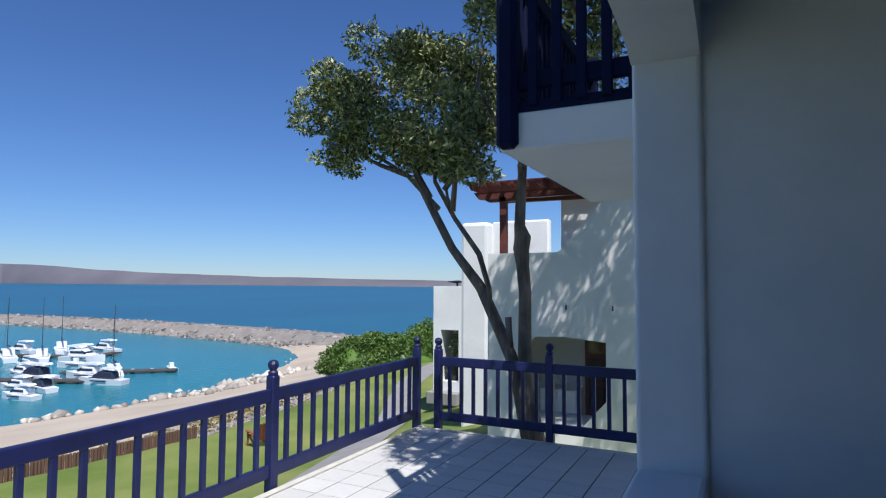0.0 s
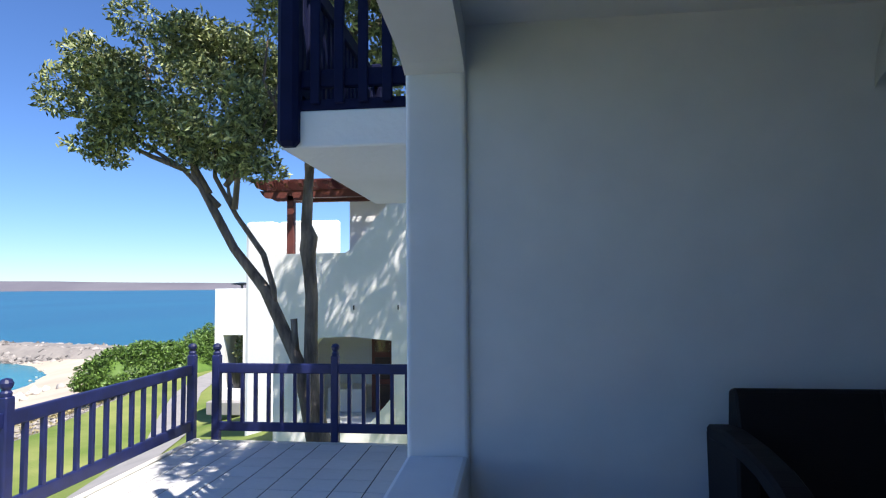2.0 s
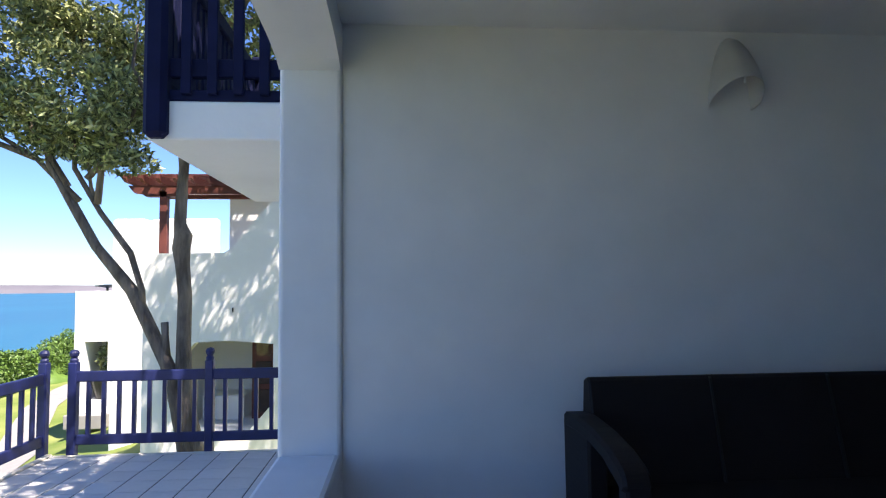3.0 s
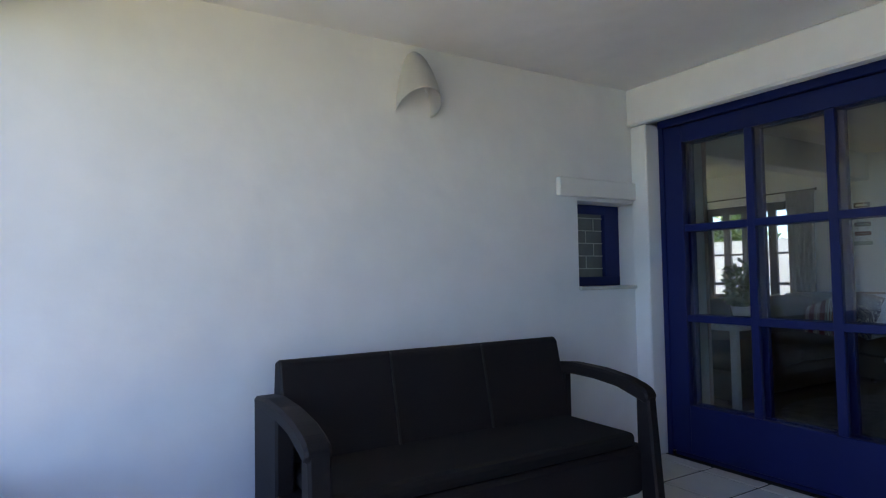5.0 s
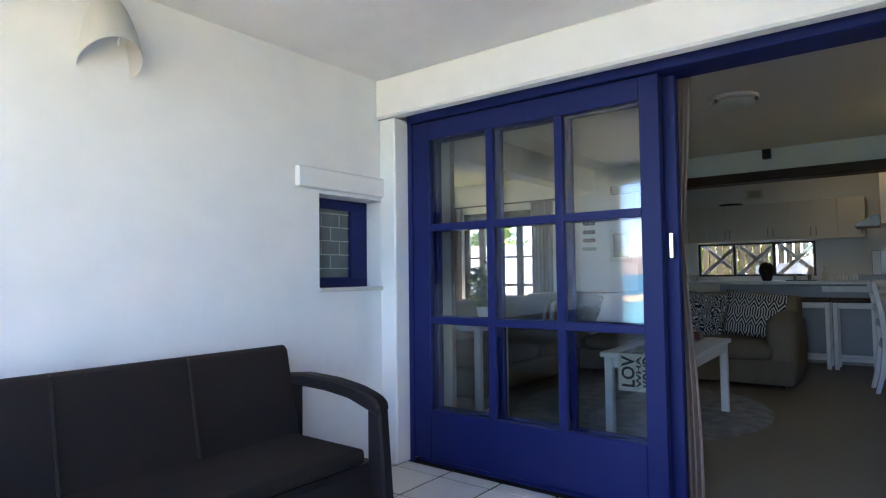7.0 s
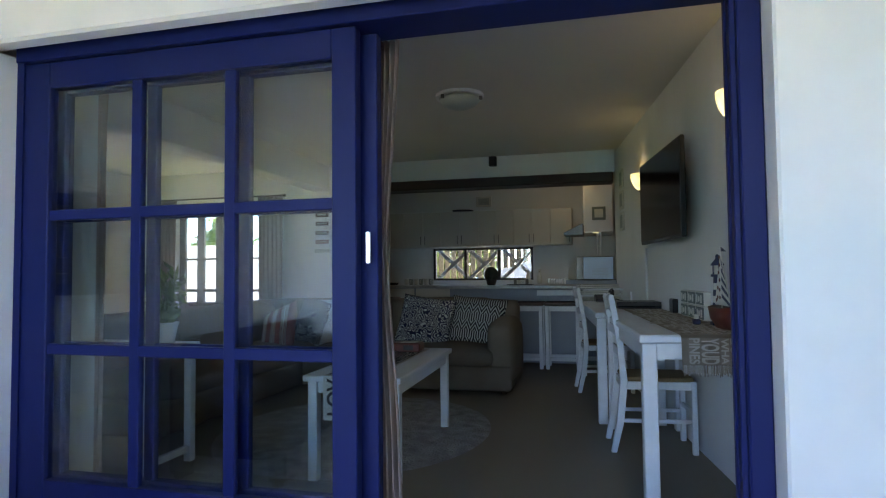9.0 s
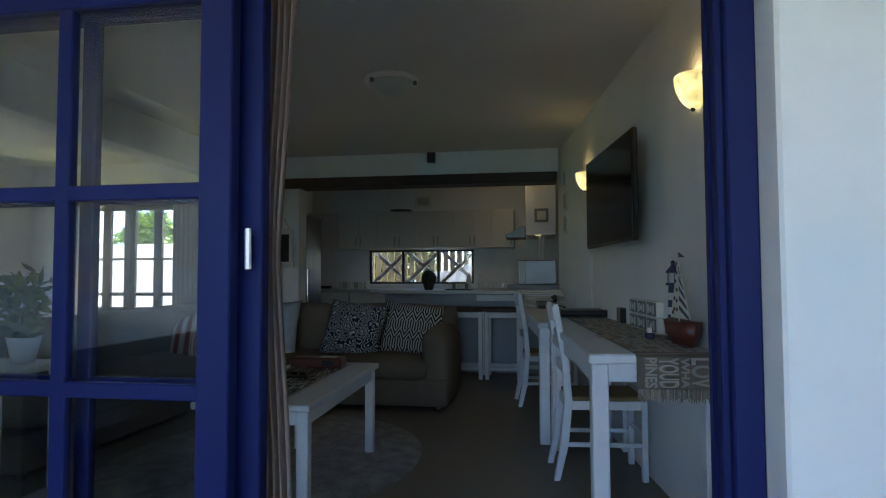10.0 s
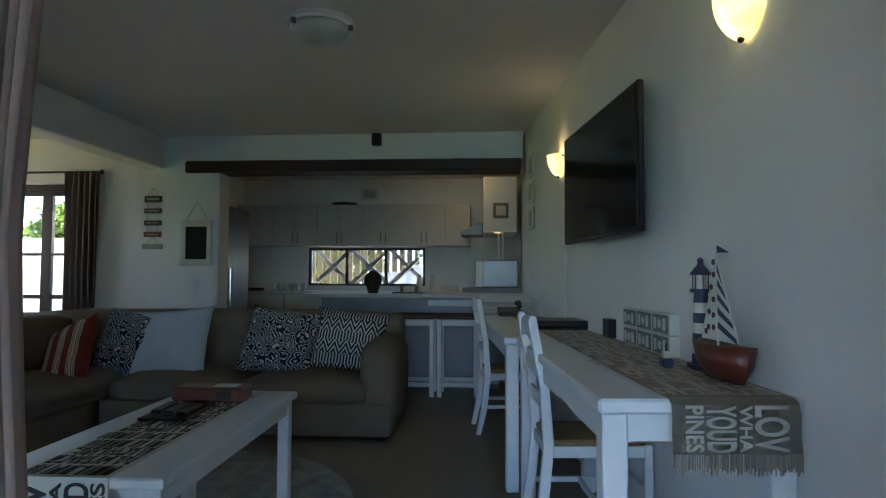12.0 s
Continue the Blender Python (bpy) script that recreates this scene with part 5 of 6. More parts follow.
for k in range(75):
    y = -rw + 2 * rw * (k + 0.5) / 75
    box(-0.034 + rng.uniform(-0.004, 0.004), -0.031 + rng.uniform(0, 0.003), y - 0.0015, y + 0.0012, -0.185 - rng.uniform(-0.012, 0.012), -0.137, 0, bm)
part("fringe", bm, BURLAP, t, "loose frayed burlap fringe", kind="stuff")
# words run down the hanging end, read from the wall side
for word, y, tall in (("LOV", -0.088, 0.092), ("WHA", -0.019, 0.034), ("YOUD", 0.046, 0.080), ("PINES", 0.117, 0.048)):
    m = Matrix(((0, 0, -1, -0.0335), (0, -1, 0, y), (-1, 0, 0, -0.072), (0, 0, 0, 1)))
    lettering(word, 0.1, PRINT, cloth, m, "printed_word", extent=(0.122, tall))
bm = bmesh.new()
x = 0.045
while x < 3.2:
    h = rng.choice((0.06, 0.085, 0.115))
    s = h * 0.16
    y = -rw + 0.012
    while y < rw - 0.04:
        w = h * rng.uniform(0.5, 0.75)
        for x0, x1, y0, y1 in rng.choice((((0, 1, 0, 0.3), (0, 0.18, 0.3, 1)), ((0, 1, 0, 0.28), (0, 1, 0.72, 1), (0.8, 1, 0.28, 0.72), (0, 0.2, 0.28, 0.72)), ((0, 1, 0, 0.28), (0, 1, 0.72, 1), (0.4, 0.6, 0.28, 0.72)), ((0, 1, 0.35, 0.65), (0.8, 1, 0, 0.35), (0.8, 1, 0.65, 1)), ((0, 1, 0, 0.28), (0.8, 1, 0.28, 1), (0.4, 0.58, 0.28, 0.9), (0, 0.2, 0.28, 1)))):
            box(x + x0 * h, x + x1 * h, y + y0 * w, y + y1 * w, 0.0034, 0.0040, 0, bm)
        y += w + 0.008 if rng.random() < 0.8 else w + 0.025
    x += h + 0.012
part("print", bm, PRINT, cloth, "rows of unreadable pale printed words", kind="stuff")

t = thing("lighthouse_ornament", "navy and white striped wooden lighthouse ornament on the table", "ornament", (6.98, -0.541, 0.849))
t.scale = (0.72, 0.72, 0.89)
part("base", box(-0.055, 0.055, -0.055, 0.055, 0, 0.02, 0.004), NAVY, t)
for k in range(7):
    part("band", lathe([(0.046 - 0.002 * k, 0.02 + 0.04 * k), (0.044 - 0.002 * k, 0.06 + 0.04 * k)], 16), (NAVY, OFFWHITE)[k % 2], t, ("navy band", "white band")[k % 2])
part("gallery", lathe([(0.05, 0.30), (0.05, 0.315)], 16), NAVY, t)
part("lantern", lathe([(0.025, 0.315), (0.025, 0.37)], 12), OFFWHITE, t)
for k in range(6):
    a = k * math.pi / 3
    part("lantern_post", box(0.036 * math.cos(a) - 0.002, 0.036 * math.cos(a) + 0.002, 0.036 * math.sin(a) - 0.002, 0.036 * math.sin(a) + 0.002, 0.315, 0.37), NAVY, t)
part("roof", lathe([(0.05, 0.37), (0.046, 0.38), (0.016, 0.41), (0.012, 0.42), (0.016, 0.43), (0.004, 0.44)], 16), NAVY, t)

t = thing("toy_sailing_boat", "red toy boat with spotted and striped sails on the table", "ornament", (6.74, -0.525, 0.849), 10)
bm = bmesh.new()
rows = []
for k in range(11):
    u = k / 10 * 2 - 1
    w = 0.062 * (1 - abs(u) ** 2.6) ** 0.5 + 0.002
    xx = 0.135 * u
    top = 0.105 + 0.012 * u * u
    rows.append([bm.verts.new(p) for p in ((xx, -w, top), (xx * 0.93, -w * 0.85, 0.05), (xx * 0.8, -w * 0.3, 0.002), (xx * 0.8, w * 0.3, 0.002), (xx * 0.93, w * 0.85, 0.05), (xx, w, top))])
for a, c in zip(rows, rows[1:]):
    for j in range(5):
        bm.faces.new((a[j], c[j], c[j + 1], a[j + 1]))
    bm.faces.new((a[5], c[5], c[0], a[0]))
bm.faces.new(rows[0]), bm.faces.new(rows[-1][::-1])
bmesh.ops.recalc_face_normals(bm, faces=bm.faces[:])
part("hull", bm, HULL_RED, t, smooth=True)
part("mast", tube([(0.03, 0, 0.10), (0.03, 0, 0.425)], 0.004, 8), OFFWHITE, t)
part("pennant", prism([(0.03, 0.425), (0.03, 0.40), (-0.04, 0.398)], "y", -0.001, 0.001), NAVY, t, "small navy pennant")
s1 = part("sail", prism([(0.034, 0.12), (0.034, 0.39), (0.125, 0.12)], "y", -0.002, 0.002), OFFWHITE, t, "cream sail with red spots")
s2 = part("sail", prism([(0.024, 0.12), (0.024, 0.375), (-0.085, 0.12)], "y", -0.002, 0.002), OFFWHITE, t, "white sail with navy stripes")
for px, pz in ((0.05, 0.16), (0.08, 0.16), (0.05, 0.20), (0.075, 0.21), (0.048, 0.25), (0.06, 0.29), (0.044, 0.33), (0.046, 0.37), (0.095, 0.145)):
    b = bmesh.new()
    bmesh.ops.create_cone(b, cap_ends=True, segments=12, radius1=0.0095, radius2=0.0095, depth=0.007)
    bmesh.ops.transform(b, matrix=Matrix.Translation((px, 0, pz)) @ Matrix.Rotation(radians(90), 4, "X"), verts=b.verts[:])
    part("spot", b, RED_WOOD, s1)
for k in range(5):
    z = 0.13 + k * 0.045
    wv2 = 0.109 * (0.375 - z - 0.02) / 0.255
    part("stripe", prism([(0.024, z + 0.03), (0.024, z + 0.05), (0.024 - wv2, z + 0.005), (0.024 - wv2 - 0.006, z - 0.012)], "y", -0.0035, 0.0035), NAVY, s2)

t = thing("small_blue_toy", "small navy and white toy boat figure on the table", "ornament", (7.02, -0.43, 0.849))
part("body", box(-0.03, 0.03, -0.02, 0.02, 0, 0.03, 0.006), NAVY, t)
part("cabin", box(-0.012, 0.015, -0.012, 0.012, 0.03, 0.055, 0.003), OFFWHITE, t)
part("pole", tube([(0, 0, 0.055), (0, 0, 0.085)], 0.003, 6), NAVY, t)


def drawer_box(i, j):
    t = thing("trinket_box", "small cream storage box with a patterned grey-green drawer front", "box", (7.25 + 0.182 * i, -0.51 + 0.02 * i, 0.849 + 0.088 * j), TT, "stacked trinket boxes")
    part("body", box(0, 0.178, -0.08, 0.0, 0, 0.085, 0.003), OFFWHITE, t)
    f = part("drawer_front", box(0.006, 0.172, -0.0, 0.006, 0.006, 0.079, 0.002), SLATE, t, "grey-green drawer front")
    part("emblem", lathe([(0.018, 0.0), (0.018, 0.002)], 12), OFFWHITE, f).matrix_local = Matrix.Translation((0.089, 0.0062, 0.042)) @ Matrix.Rotation(radians(-90), 4, "X")
    for k in range(2):
        part("scroll", box(0.025 + 0.10 * k, 0.055 + 0.10 * k, 0.006, 0.0072, 0.018, 0.066, 0), OFFWHITE, f)


for i in range(3):
    for j in range(2):
        drawer_box(i, j)
t = thing("speaker", "small black box speaker on the table", "speaker", (7.99, -0.42, 0.849), TT)
part("casing", box(0, 0.12, -0.08, 0, 0, 0.10, 0.005), BLACK, t)
t = thing("decoder_box", "flat black television decoder on the table", "decoder", (8.47, -0.05, 0.849), TT)
part("casing", box(0, 0.30, -0.38, 0, 0.0, 0.055, 0.006), BLACK, t)
part("front_strip", box(-0.002, 0.0, -0.37, -0.01, 0.012, 0.022), SCREEN, t)
t = thing("router", "small white router box standing on the table", "router", (9.75, -0.22, 0.845), TT)
part("casing", box(0, 0.03, -0.14, 0, 0, 0.11, 0.006), WHITE_PLASTIC, t)
t = thing("telephone", "black desk telephone with a coiled cord", "telephone", (9.75, 0.12, 0.845), TT)
part("base", prism([(0, 0), (0.2, 0), (0.2, 0.07), (0.0, 0.03)], "y", -0.2, 0.0, None, 0.006), BLACK, t)
part("handset", tube([(0.04, -0.17, 0.075), (0.08, -0.18, 0.11), (0.14, -0.18, 0.12), (0.19, -0.17, 0.10)], [0.022, 0.014, 0.014, 0.022], 8), BLACK, t)
part("cord", tube([(0.02, -0.2, 0.03), (0.0, -0.26, 0.01), (0.08, -0.28, 0.01), (0.2, -0.25, 0.01)], 0.006, 6), BLACK, t)
t = thing("magazine_pile", "pile of pale magazines on the end of the table", "magazines", (9.98, 0.27, 0.845), TT + 3)
for k in range(8):
    o = 0.02 * rng.uniform(-1, 1)
    part("magazine", box(o, 0.28 + o, -0.42 + o, o, 0.022 * k, 0.022 * k + 0.019, 0.003), (OFFWHITE, CABINET, WHITE_PLASTIC)[k % 3], t)


# ---- chairs ----
def dining_chair(at, turn):
    """Faces local -y, its back at +y."""
    t = thing("dining_chair", "white-painted ladder-back chair with a woven straw seat", "chair", at, turn, "chairs at the console table")
    W = 0.36
    for x in (0.0, W - 0.035):
        prof = [(0.05, 0.0), (0.085, 0.0), (0.045, 0.20), (0.02, 0.45), (0.035, 0.70), (0.085, 0.98), (0.075, 1.005), (0.05, 1.0), (-0.005, 0.70), (-0.025, 0.45), (0.0, 0.20)]
        part("back_leg", prism(prof, "x", x, x + 0.035, None, 0.004), WHITE_WOOD, t)
        part("front_leg", box(x, x + 0.035, -0.445, -0.41, 0, 0.455, 0.004), WHITE_WOOD, t)
        part("seat_rail", box(x + 0.004, x + 0.031, -0.41, -0.02, 0.40, 0.45, 0.003), WHITE_WOOD, t)
        part("stretcher", box(x + 0.008, x + 0.026, -0.41, 0.0, 0.19, 0.215, 0.003), WHITE_WOOD, t)
    part("seat_rail", box(0.035, W - 0.035, -0.44, -0.415, 0.40, 0.45, 0.003), WHITE_WOOD, t)
    part("seat_rail", box(0.035, W - 0.035, -0.015, 0.012, 0.40, 0.45, 0.003), WHITE_WOOD, t)
    part("stretcher", box(0.02, W - 0.02, -0.22, -0.2, 0.19, 0.215, 0.003), WHITE_WOOD, t)
    part("stretcher", box(0.02, W - 0.02, -0.435, -0.415, 0.24, 0.265, 0.003), WHITE_WOOD, t)
    part("seat", box(0.005, W - 0.005, -0.43, -0.0, 0.450, 0.478, 0.012, segments=2), STRAW, t, "woven straw seat")
    for z0, z1, y in ((0.60, 0.66, 0.01), (0.74, 0.80, 0.03)):
        part("back_slat", box(0.03, W - 0.03, y - 0.002, y + 0.016, z0, z1, 0.004), WHITE_WOOD, t)
    part("crest_rail", prism([(0.0, 0.88), (0.0, 0.965), (0.08, 0.985), (W / 2, 1.0), (W - 0.08, 0.985), (W, 0.965), (W, 0.88), (W - 0.1, 0.90), (W / 2, 0.905), (0.1, 0.90)], "y", 0.052, 0.070, None, 0.003), WHITE_WOOD, t)
    return t


c1 = dining_chair((7.39, -0.045, 0), 5)
copy_thing(c1, pose(9.28, 0.215, 0, 0, 0, 8))

# ---- coffee table, rug ----
t = thing("coffee_table", "long low white-painted wooden coffee table on a shaggy rug", "table", (6.462, 1.137, 0), 1.5)
CL_, CW_ = 1.32, 0.575
part("tabletop", box(0, CL_, 0, CW_, 0.555, 0.588, 0.006), WHITE_WOOD, t)
for y in (0.03, CW_ - 0.05):
    part("apron", box(0.06, CL_ - 0.06, y, y + 0.02, 0.485, 0.555, 0.002), WHITE_WOOD, t)
for x in (0.05, CL_ - 0.07):
    part("apron", box(x, x + 0.02, 0.05, CW_ - 0.05, 0.485, 0.555, 0.002), WHITE_WOOD, t)
for x in (0.03, CL_ - 0.085):
    for y in (0.02, CW_ - 0.075):
        part("leg", box(x, x + 0.055, y, y + 0.055, 0.0, 0.555, 0.004), WHITE_WOOD, t)
rn = thing("table_runner", "cream cloth runner with bold black printed words along the coffee table", "table runner", (6.462, 1.142, 0.589), 1.5)
b = box(-0.003, CL_ - 0.06, 0.15, 0.44, 0.0, 0.003, 0.001)
box(-0.009, -0.003, 0.15, 0.44, -0.24, 0.003, 0, b)
cl = part("cloth", b, CREAM, rn)
bm = bmesh.new()
x = 0.01
while x < CL_ - 0.15:
    h = rng.choice((0.03, 0.06, 0.10))
    y = 0.165
    while y < 0.415:
        w = rng.uniform(0.012, 0.032)
        box(x, x + h * 0.86, y, y + w * 0.42, 0.0035, 0.0042, 0, bm)
        if rng.random() < 0.75:
            box(x + (h * 0.65 if rng.random() < 0.5 else 0), x + h * 0.8 * (1 if rng.random() < 0.5 else 0.75), y, y + w, 0.0035, 0.0042, 0, bm)
        if rng.random() < 0.5:
            box(x, x + h * 0.8, y + w * 0.7, y + w, 0.0035, 0.0042, 0, bm)
        y += w + 0.006
    x += h
part("print", bm, INK, cl, "dense unreadable black printed words", kind="stuff")
for word, y, tall in (("LOV", 0.375, 0.088), ("WHA", 0.305, 0.034), ("YOUD", 0.243, 0.074), ("PINES", 0.180, 0.044)):
    lettering(word, 0.1, INK, cl, Matrix(((0, 0, -1, -0.0095), (0, 1, 0, y), (1, 0, 0, -0.112), (0, 0, 0, 1))), "printed_word", extent=(0.20, tall))
t = thing("tin_box", "long low dull-red printed tin on the coffee table", "box", (7.46, 1.33, 0.593), 2)
part("body", box(0, 0.14, 0, 0.33, 0, 0.065, 0.012), HULL_RED, t)
part("label_panel", box(0.03, 0.11, 0.04, 0.15, 0.065, 0.0665), OFFWHITE, t)
part("label_panel", box(-0.001, 0.0, 0.05, 0.12, 0.015, 0.05), BLACK, t)
t = thing("remote_tray", "dark tray with black remote controls on the coffee table", "tray", (7.10, 1.40, 0.593), 4)
part("tray", box(0, 0.30, 0, 0.20, 0, 0.012, 0.004), BLACK, t)
for k in range(3):
    part("remote", box(0.03 + 0.02 * k, 0.20 + 0.02 * k, 0.02 + 0.06 * k, 0.06 + 0.06 * k, 0.012, 0.03, 0.004), BLACK, t)

bm = bmesh.new()
n = 64
RC, RX, RY = (7.60, 1.85), 1.13, 0.98
rows = []
for k in range(17):
    f = k / 16
    rows.append([bm.verts.new((RC[0] + RX * f * math.cos(2 * math.pi * j / n) * (1 + 0.02 * noise.noise(Vector((j * 0.6, 0, 0)))), RC[1] + RY * f * math.sin(2 * math.pi * j / n), 0.022 * (1 - f ** 6) + 0.010 * noise.noise(Vector((j * 0.9, k * 1.7, 0))) * (1 - f ** 8) + 0.003)) for j in range(n)])
for a, c in zip(rows, rows[1:]):
    for j in range(n):
        bm.faces.new((a[j], c[j], c[(j + 1) % n], a[(j + 1) % n]))
bmesh.ops.remove_doubles(bm, verts=bm.verts[:], dist=0.0005)
solid("rug", bm, RUG, "round grey shaggy rug under the coffee table", "rug", smooth=True)

# ---- corner sofa ----
def soft(x0, x1, y0, y1, z0, z1, r=0.06, puff=0.02):
    b = box(x0, x1, y0, y1, z0, z1)
    bmesh.ops.subdivide_edges(b, edges=b.edges[:], cuts=7, use_grid_fill=True)
    c, hx, hy, hz = Vector(((x0 + x1) / 2, (y0 + y1) / 2, (z0 + z1) / 2)), (x1 - x0) / 2, (y1 - y0) / 2, (z1 - z0) / 2
    for v in b.verts:
        d = v.co - c
        q = Vector((max(-hx + r, min(hx - r, d.x)), max(-hy + r, min(hy - r, d.y)), max(-hz + r, min(hz - r, d.z))))
        o = d - q
        if o.length > 1e-6:
            o = o.normalized() * r
        v.co = c + q + o
        u, w = d.x / hx, d.y / hy
        v.co.z += puff * (1 - u * u) * (1 - w * w) * (1 if d.z > 0 else 0)
        v.co += 0.006 * Vector((noise.noise(v.co * 5), noise.noise(v.co * 5 + Vector((9, 0, 0))), noise.noise(v.co * 5 + Vector((0, 9, 0)))))
    return b


t = thing("corner_sofa", "large taupe fabric corner sofa with loose seat and back cushions", "sofa", (0, 0, 0))
part("base", soft(8.97, 9.95, 0.90, 4.15, 0.03, 0.28, 0.03, 0), SOFA, t, smooth=True)
part("base", soft(6.9, 8.98, 3.02, 4.10, 0.03, 0.28, 0.03, 0), SOFA, t, smooth=True)
part("armrest", soft(9.0, 9.82, 0.87, 1.14, 0.08, 0.69, 0.11, 0.03), SOFA, t, smooth=True)
part("backrest", soft(9.68, 9.97, 0.92, 4.15, 0.10, 0.88, 0.09, 0.0), SOFA, t, smooth=True)
part("backrest", soft(6.9, 9.9, 3.92, 4.20, 0.10, 0.84, 0.09, 0.0), SOFA, t, smooth=True)
for y0, y1 in ((1.06, 2.02), (2.03, 2.98)):
    part("seat_cushion", soft(8.94, 9.72, y0, y1, 0.255, 0.43, 0.08, 0.035), SOFA, t, smooth=True)
    part("back_cushion", soft(9.53, 9.77, y0 + 0.08, y1 - 0.02, 0.40, 0.89, 0.10, 0.01), SOFA, t, smooth=True)
for x0, x1 in ((8.05, 9.70), (6.95, 8.04)):
    part("seat_cushion", soft(x0, x1, 2.99, 3.95, 0.255, 0.42, 0.08, 0.035), SOFA, t, smooth=True)
    part("back_cushion", soft(x0, x1, 3.72, 3.98, 0.38, 0.84, 0.10, 0.01), SOFA, t, smooth=True)
for x, y in ((9.08, 0.98), (9.9, 0.98), (9.08, 2.9), (6.96, 3.08), (6.96, 4.0)):
    part("foot", lathe([(0.025, 0.0), (0.035, 0.075)], 10, None, (x, y, 0)), LOG, t)


def pattern(name, kind):
    m = mat(name, (0.55, 0.53, 0.48), 0.9, 0, 0.15)
    n = m.node_tree.nodes
    p = n["Principled BSDF"]
    tc = n.new("ShaderNodeTexCoord")
    light, dark = (0.50, 0.48, 0.43), (0.018, 0.02, 0.045)
    if kind == "paisley":
        no = noise_tex(m, 9, 1)
        mx = n.new("ShaderNodeMix")
        mx.data_type, mx.blend_type = "RGBA", "ADD"
        mx.inputs[0].default_value = 0.12
        link(m, tc.outputs["Object"], mx.inputs["A"]), link(m, no.outputs["Color"], mx.inputs["B"])
        v = n.new("ShaderNodeTexVoronoi")
        v.inputs["Scale"].default_value = 13
        link(m, mx.outputs["Result"], v.inputs["Vector"])
        s = n.new("ShaderNodeMath")
        s.operation, s.inputs[1].default_value = "MULTIPLY", 36
        link(m, v.outputs["Distance"], s.inputs[0])
        s2 = n.new("ShaderNodeMath")
        s2.operation = "SINE"
        link(m, s.outputs[0], s2.inputs[0])
        col = ramp(m, s2.outputs[0], [(0.42, dark), (0.50, light)])
    elif kind == "zigzag":
        sep = n.new("ShaderNodeSeparateXYZ")
        link(m, tc.outputs["Object"], sep.inputs[0])
        w = n.new("ShaderNodeMath")
        w.operation, w.inputs[1].default_value = "PINGPONG", 0.045
        link(m, sep.outputs["X"], w.inputs[0])
        a = n.new("ShaderNodeMath")
        a.operation, a.inputs[1].default_value = "MULTIPLY_ADD", 1.9
        link(m, w.outputs[0], a.inputs[0]), link(m, sep.outputs["Z"], a.inputs[2])
        fr = n.new("ShaderNodeMath")
        fr.operation, fr.inputs[1].default_value = "PINGPONG", 0.026
        link(m, a.outputs[0], fr.inputs[0])
        sc = n.new("ShaderNodeMath")
        sc.operation, sc.inputs[1].default_value = "MULTIPLY", 38.0
        link(m, fr.outputs[0], sc.inputs[0])
        # bands of triangles between bands of close upright lines
        band, up, us, uc, pick = (n.new("ShaderNodeMath") for _ in range(5))
        band.operation, band.inputs[1].default_value = "PINGPONG", 0.09
        link(m, sep.outputs["Z"], band.inputs[0])
        pick.operation, pick.inputs[1].default_value = "GREATER_THAN", 0.055
        link(m, band.outputs[0], pick.inputs[0])
        up.operation, up.inputs[1].default_value = "PINGPONG", 0.012
        link(m, sep.outputs["X"], up.inputs[0])
        us.operation, us.inputs[1].default_value = "MULTIPLY", 83.0
        link(m, up.outputs[0], us.inputs[0])
        mixv = n.new("ShaderNodeMix")
        link(m, pick.outputs[0], mixv.inputs[0]), link(m, sc.outputs[0], mixv.inputs["A"]), link(m, us.outputs[0], mixv.inputs["B"])
        n.remove(uc)
        col = ramp(m, mixv.outputs["Result"], [(0.50, (0.03, 0.028, 0.03)), (0.62, light)])
    else:
        sep = n.new("ShaderNodeSeparateXYZ")
        link(m, tc.outputs["Object"], sep.inputs[0])
        w = n.new("ShaderNodeMath")
        w.operation, w.inputs[1].default_value = "PINGPONG", 0.075
        link(m, sep.outputs["X"], w.inputs[0])
        sc = n.new("ShaderNodeMath")
        sc.operation, sc.inputs[1].default_value = "MULTIPLY", 13.3
        link(m, w.outputs[0], sc.inputs[0])
        red, cr = (0.22, 0.04, 0.03), (0.52, 0.46, 0.38)
        r = n.new("ShaderNodeValToRGB")
        r.color_ramp.interpolation = "CONSTANT"
        e = r.color_ramp.elements
        for _ in range(4):
            e.new(0.5)
        for el, (q, c) in zip(e, [(0, cr), (0.14, red), (0.24, cr), (0.36, red), (0.44, cr), (0.52, red)]):
            el.position, el.color = q, (*c, 1)
        link(m, sc.outputs[0], r.inputs[0])
        col = r.outputs[0]
    link(m, col, p.inputs["Base Color"])
    bump(m, noise_tex(m, 150, 2).outputs[0], 0.3, 0.002)
    return m


PAISLEY, ZIGZAG, STRIPES = pattern("navy_paisley_print", "paisley"), pattern("black_zigzag_print", "zigzag"), pattern("red_striped_cloth", "stripes")
# y is taken as the picture's depth: each pillow leans on the back cushions
def pillow(material, label, at, w, h, turn, tilt, roll=0):
    o = solid("scatter_cushion", cushion(w, h, 0.17), material, label, "cushion", at, 0, "scatter cushions on the sofa", smooth=True)
    o.rotation_euler = (radians(tilt), radians(roll), radians(turn))
    return o


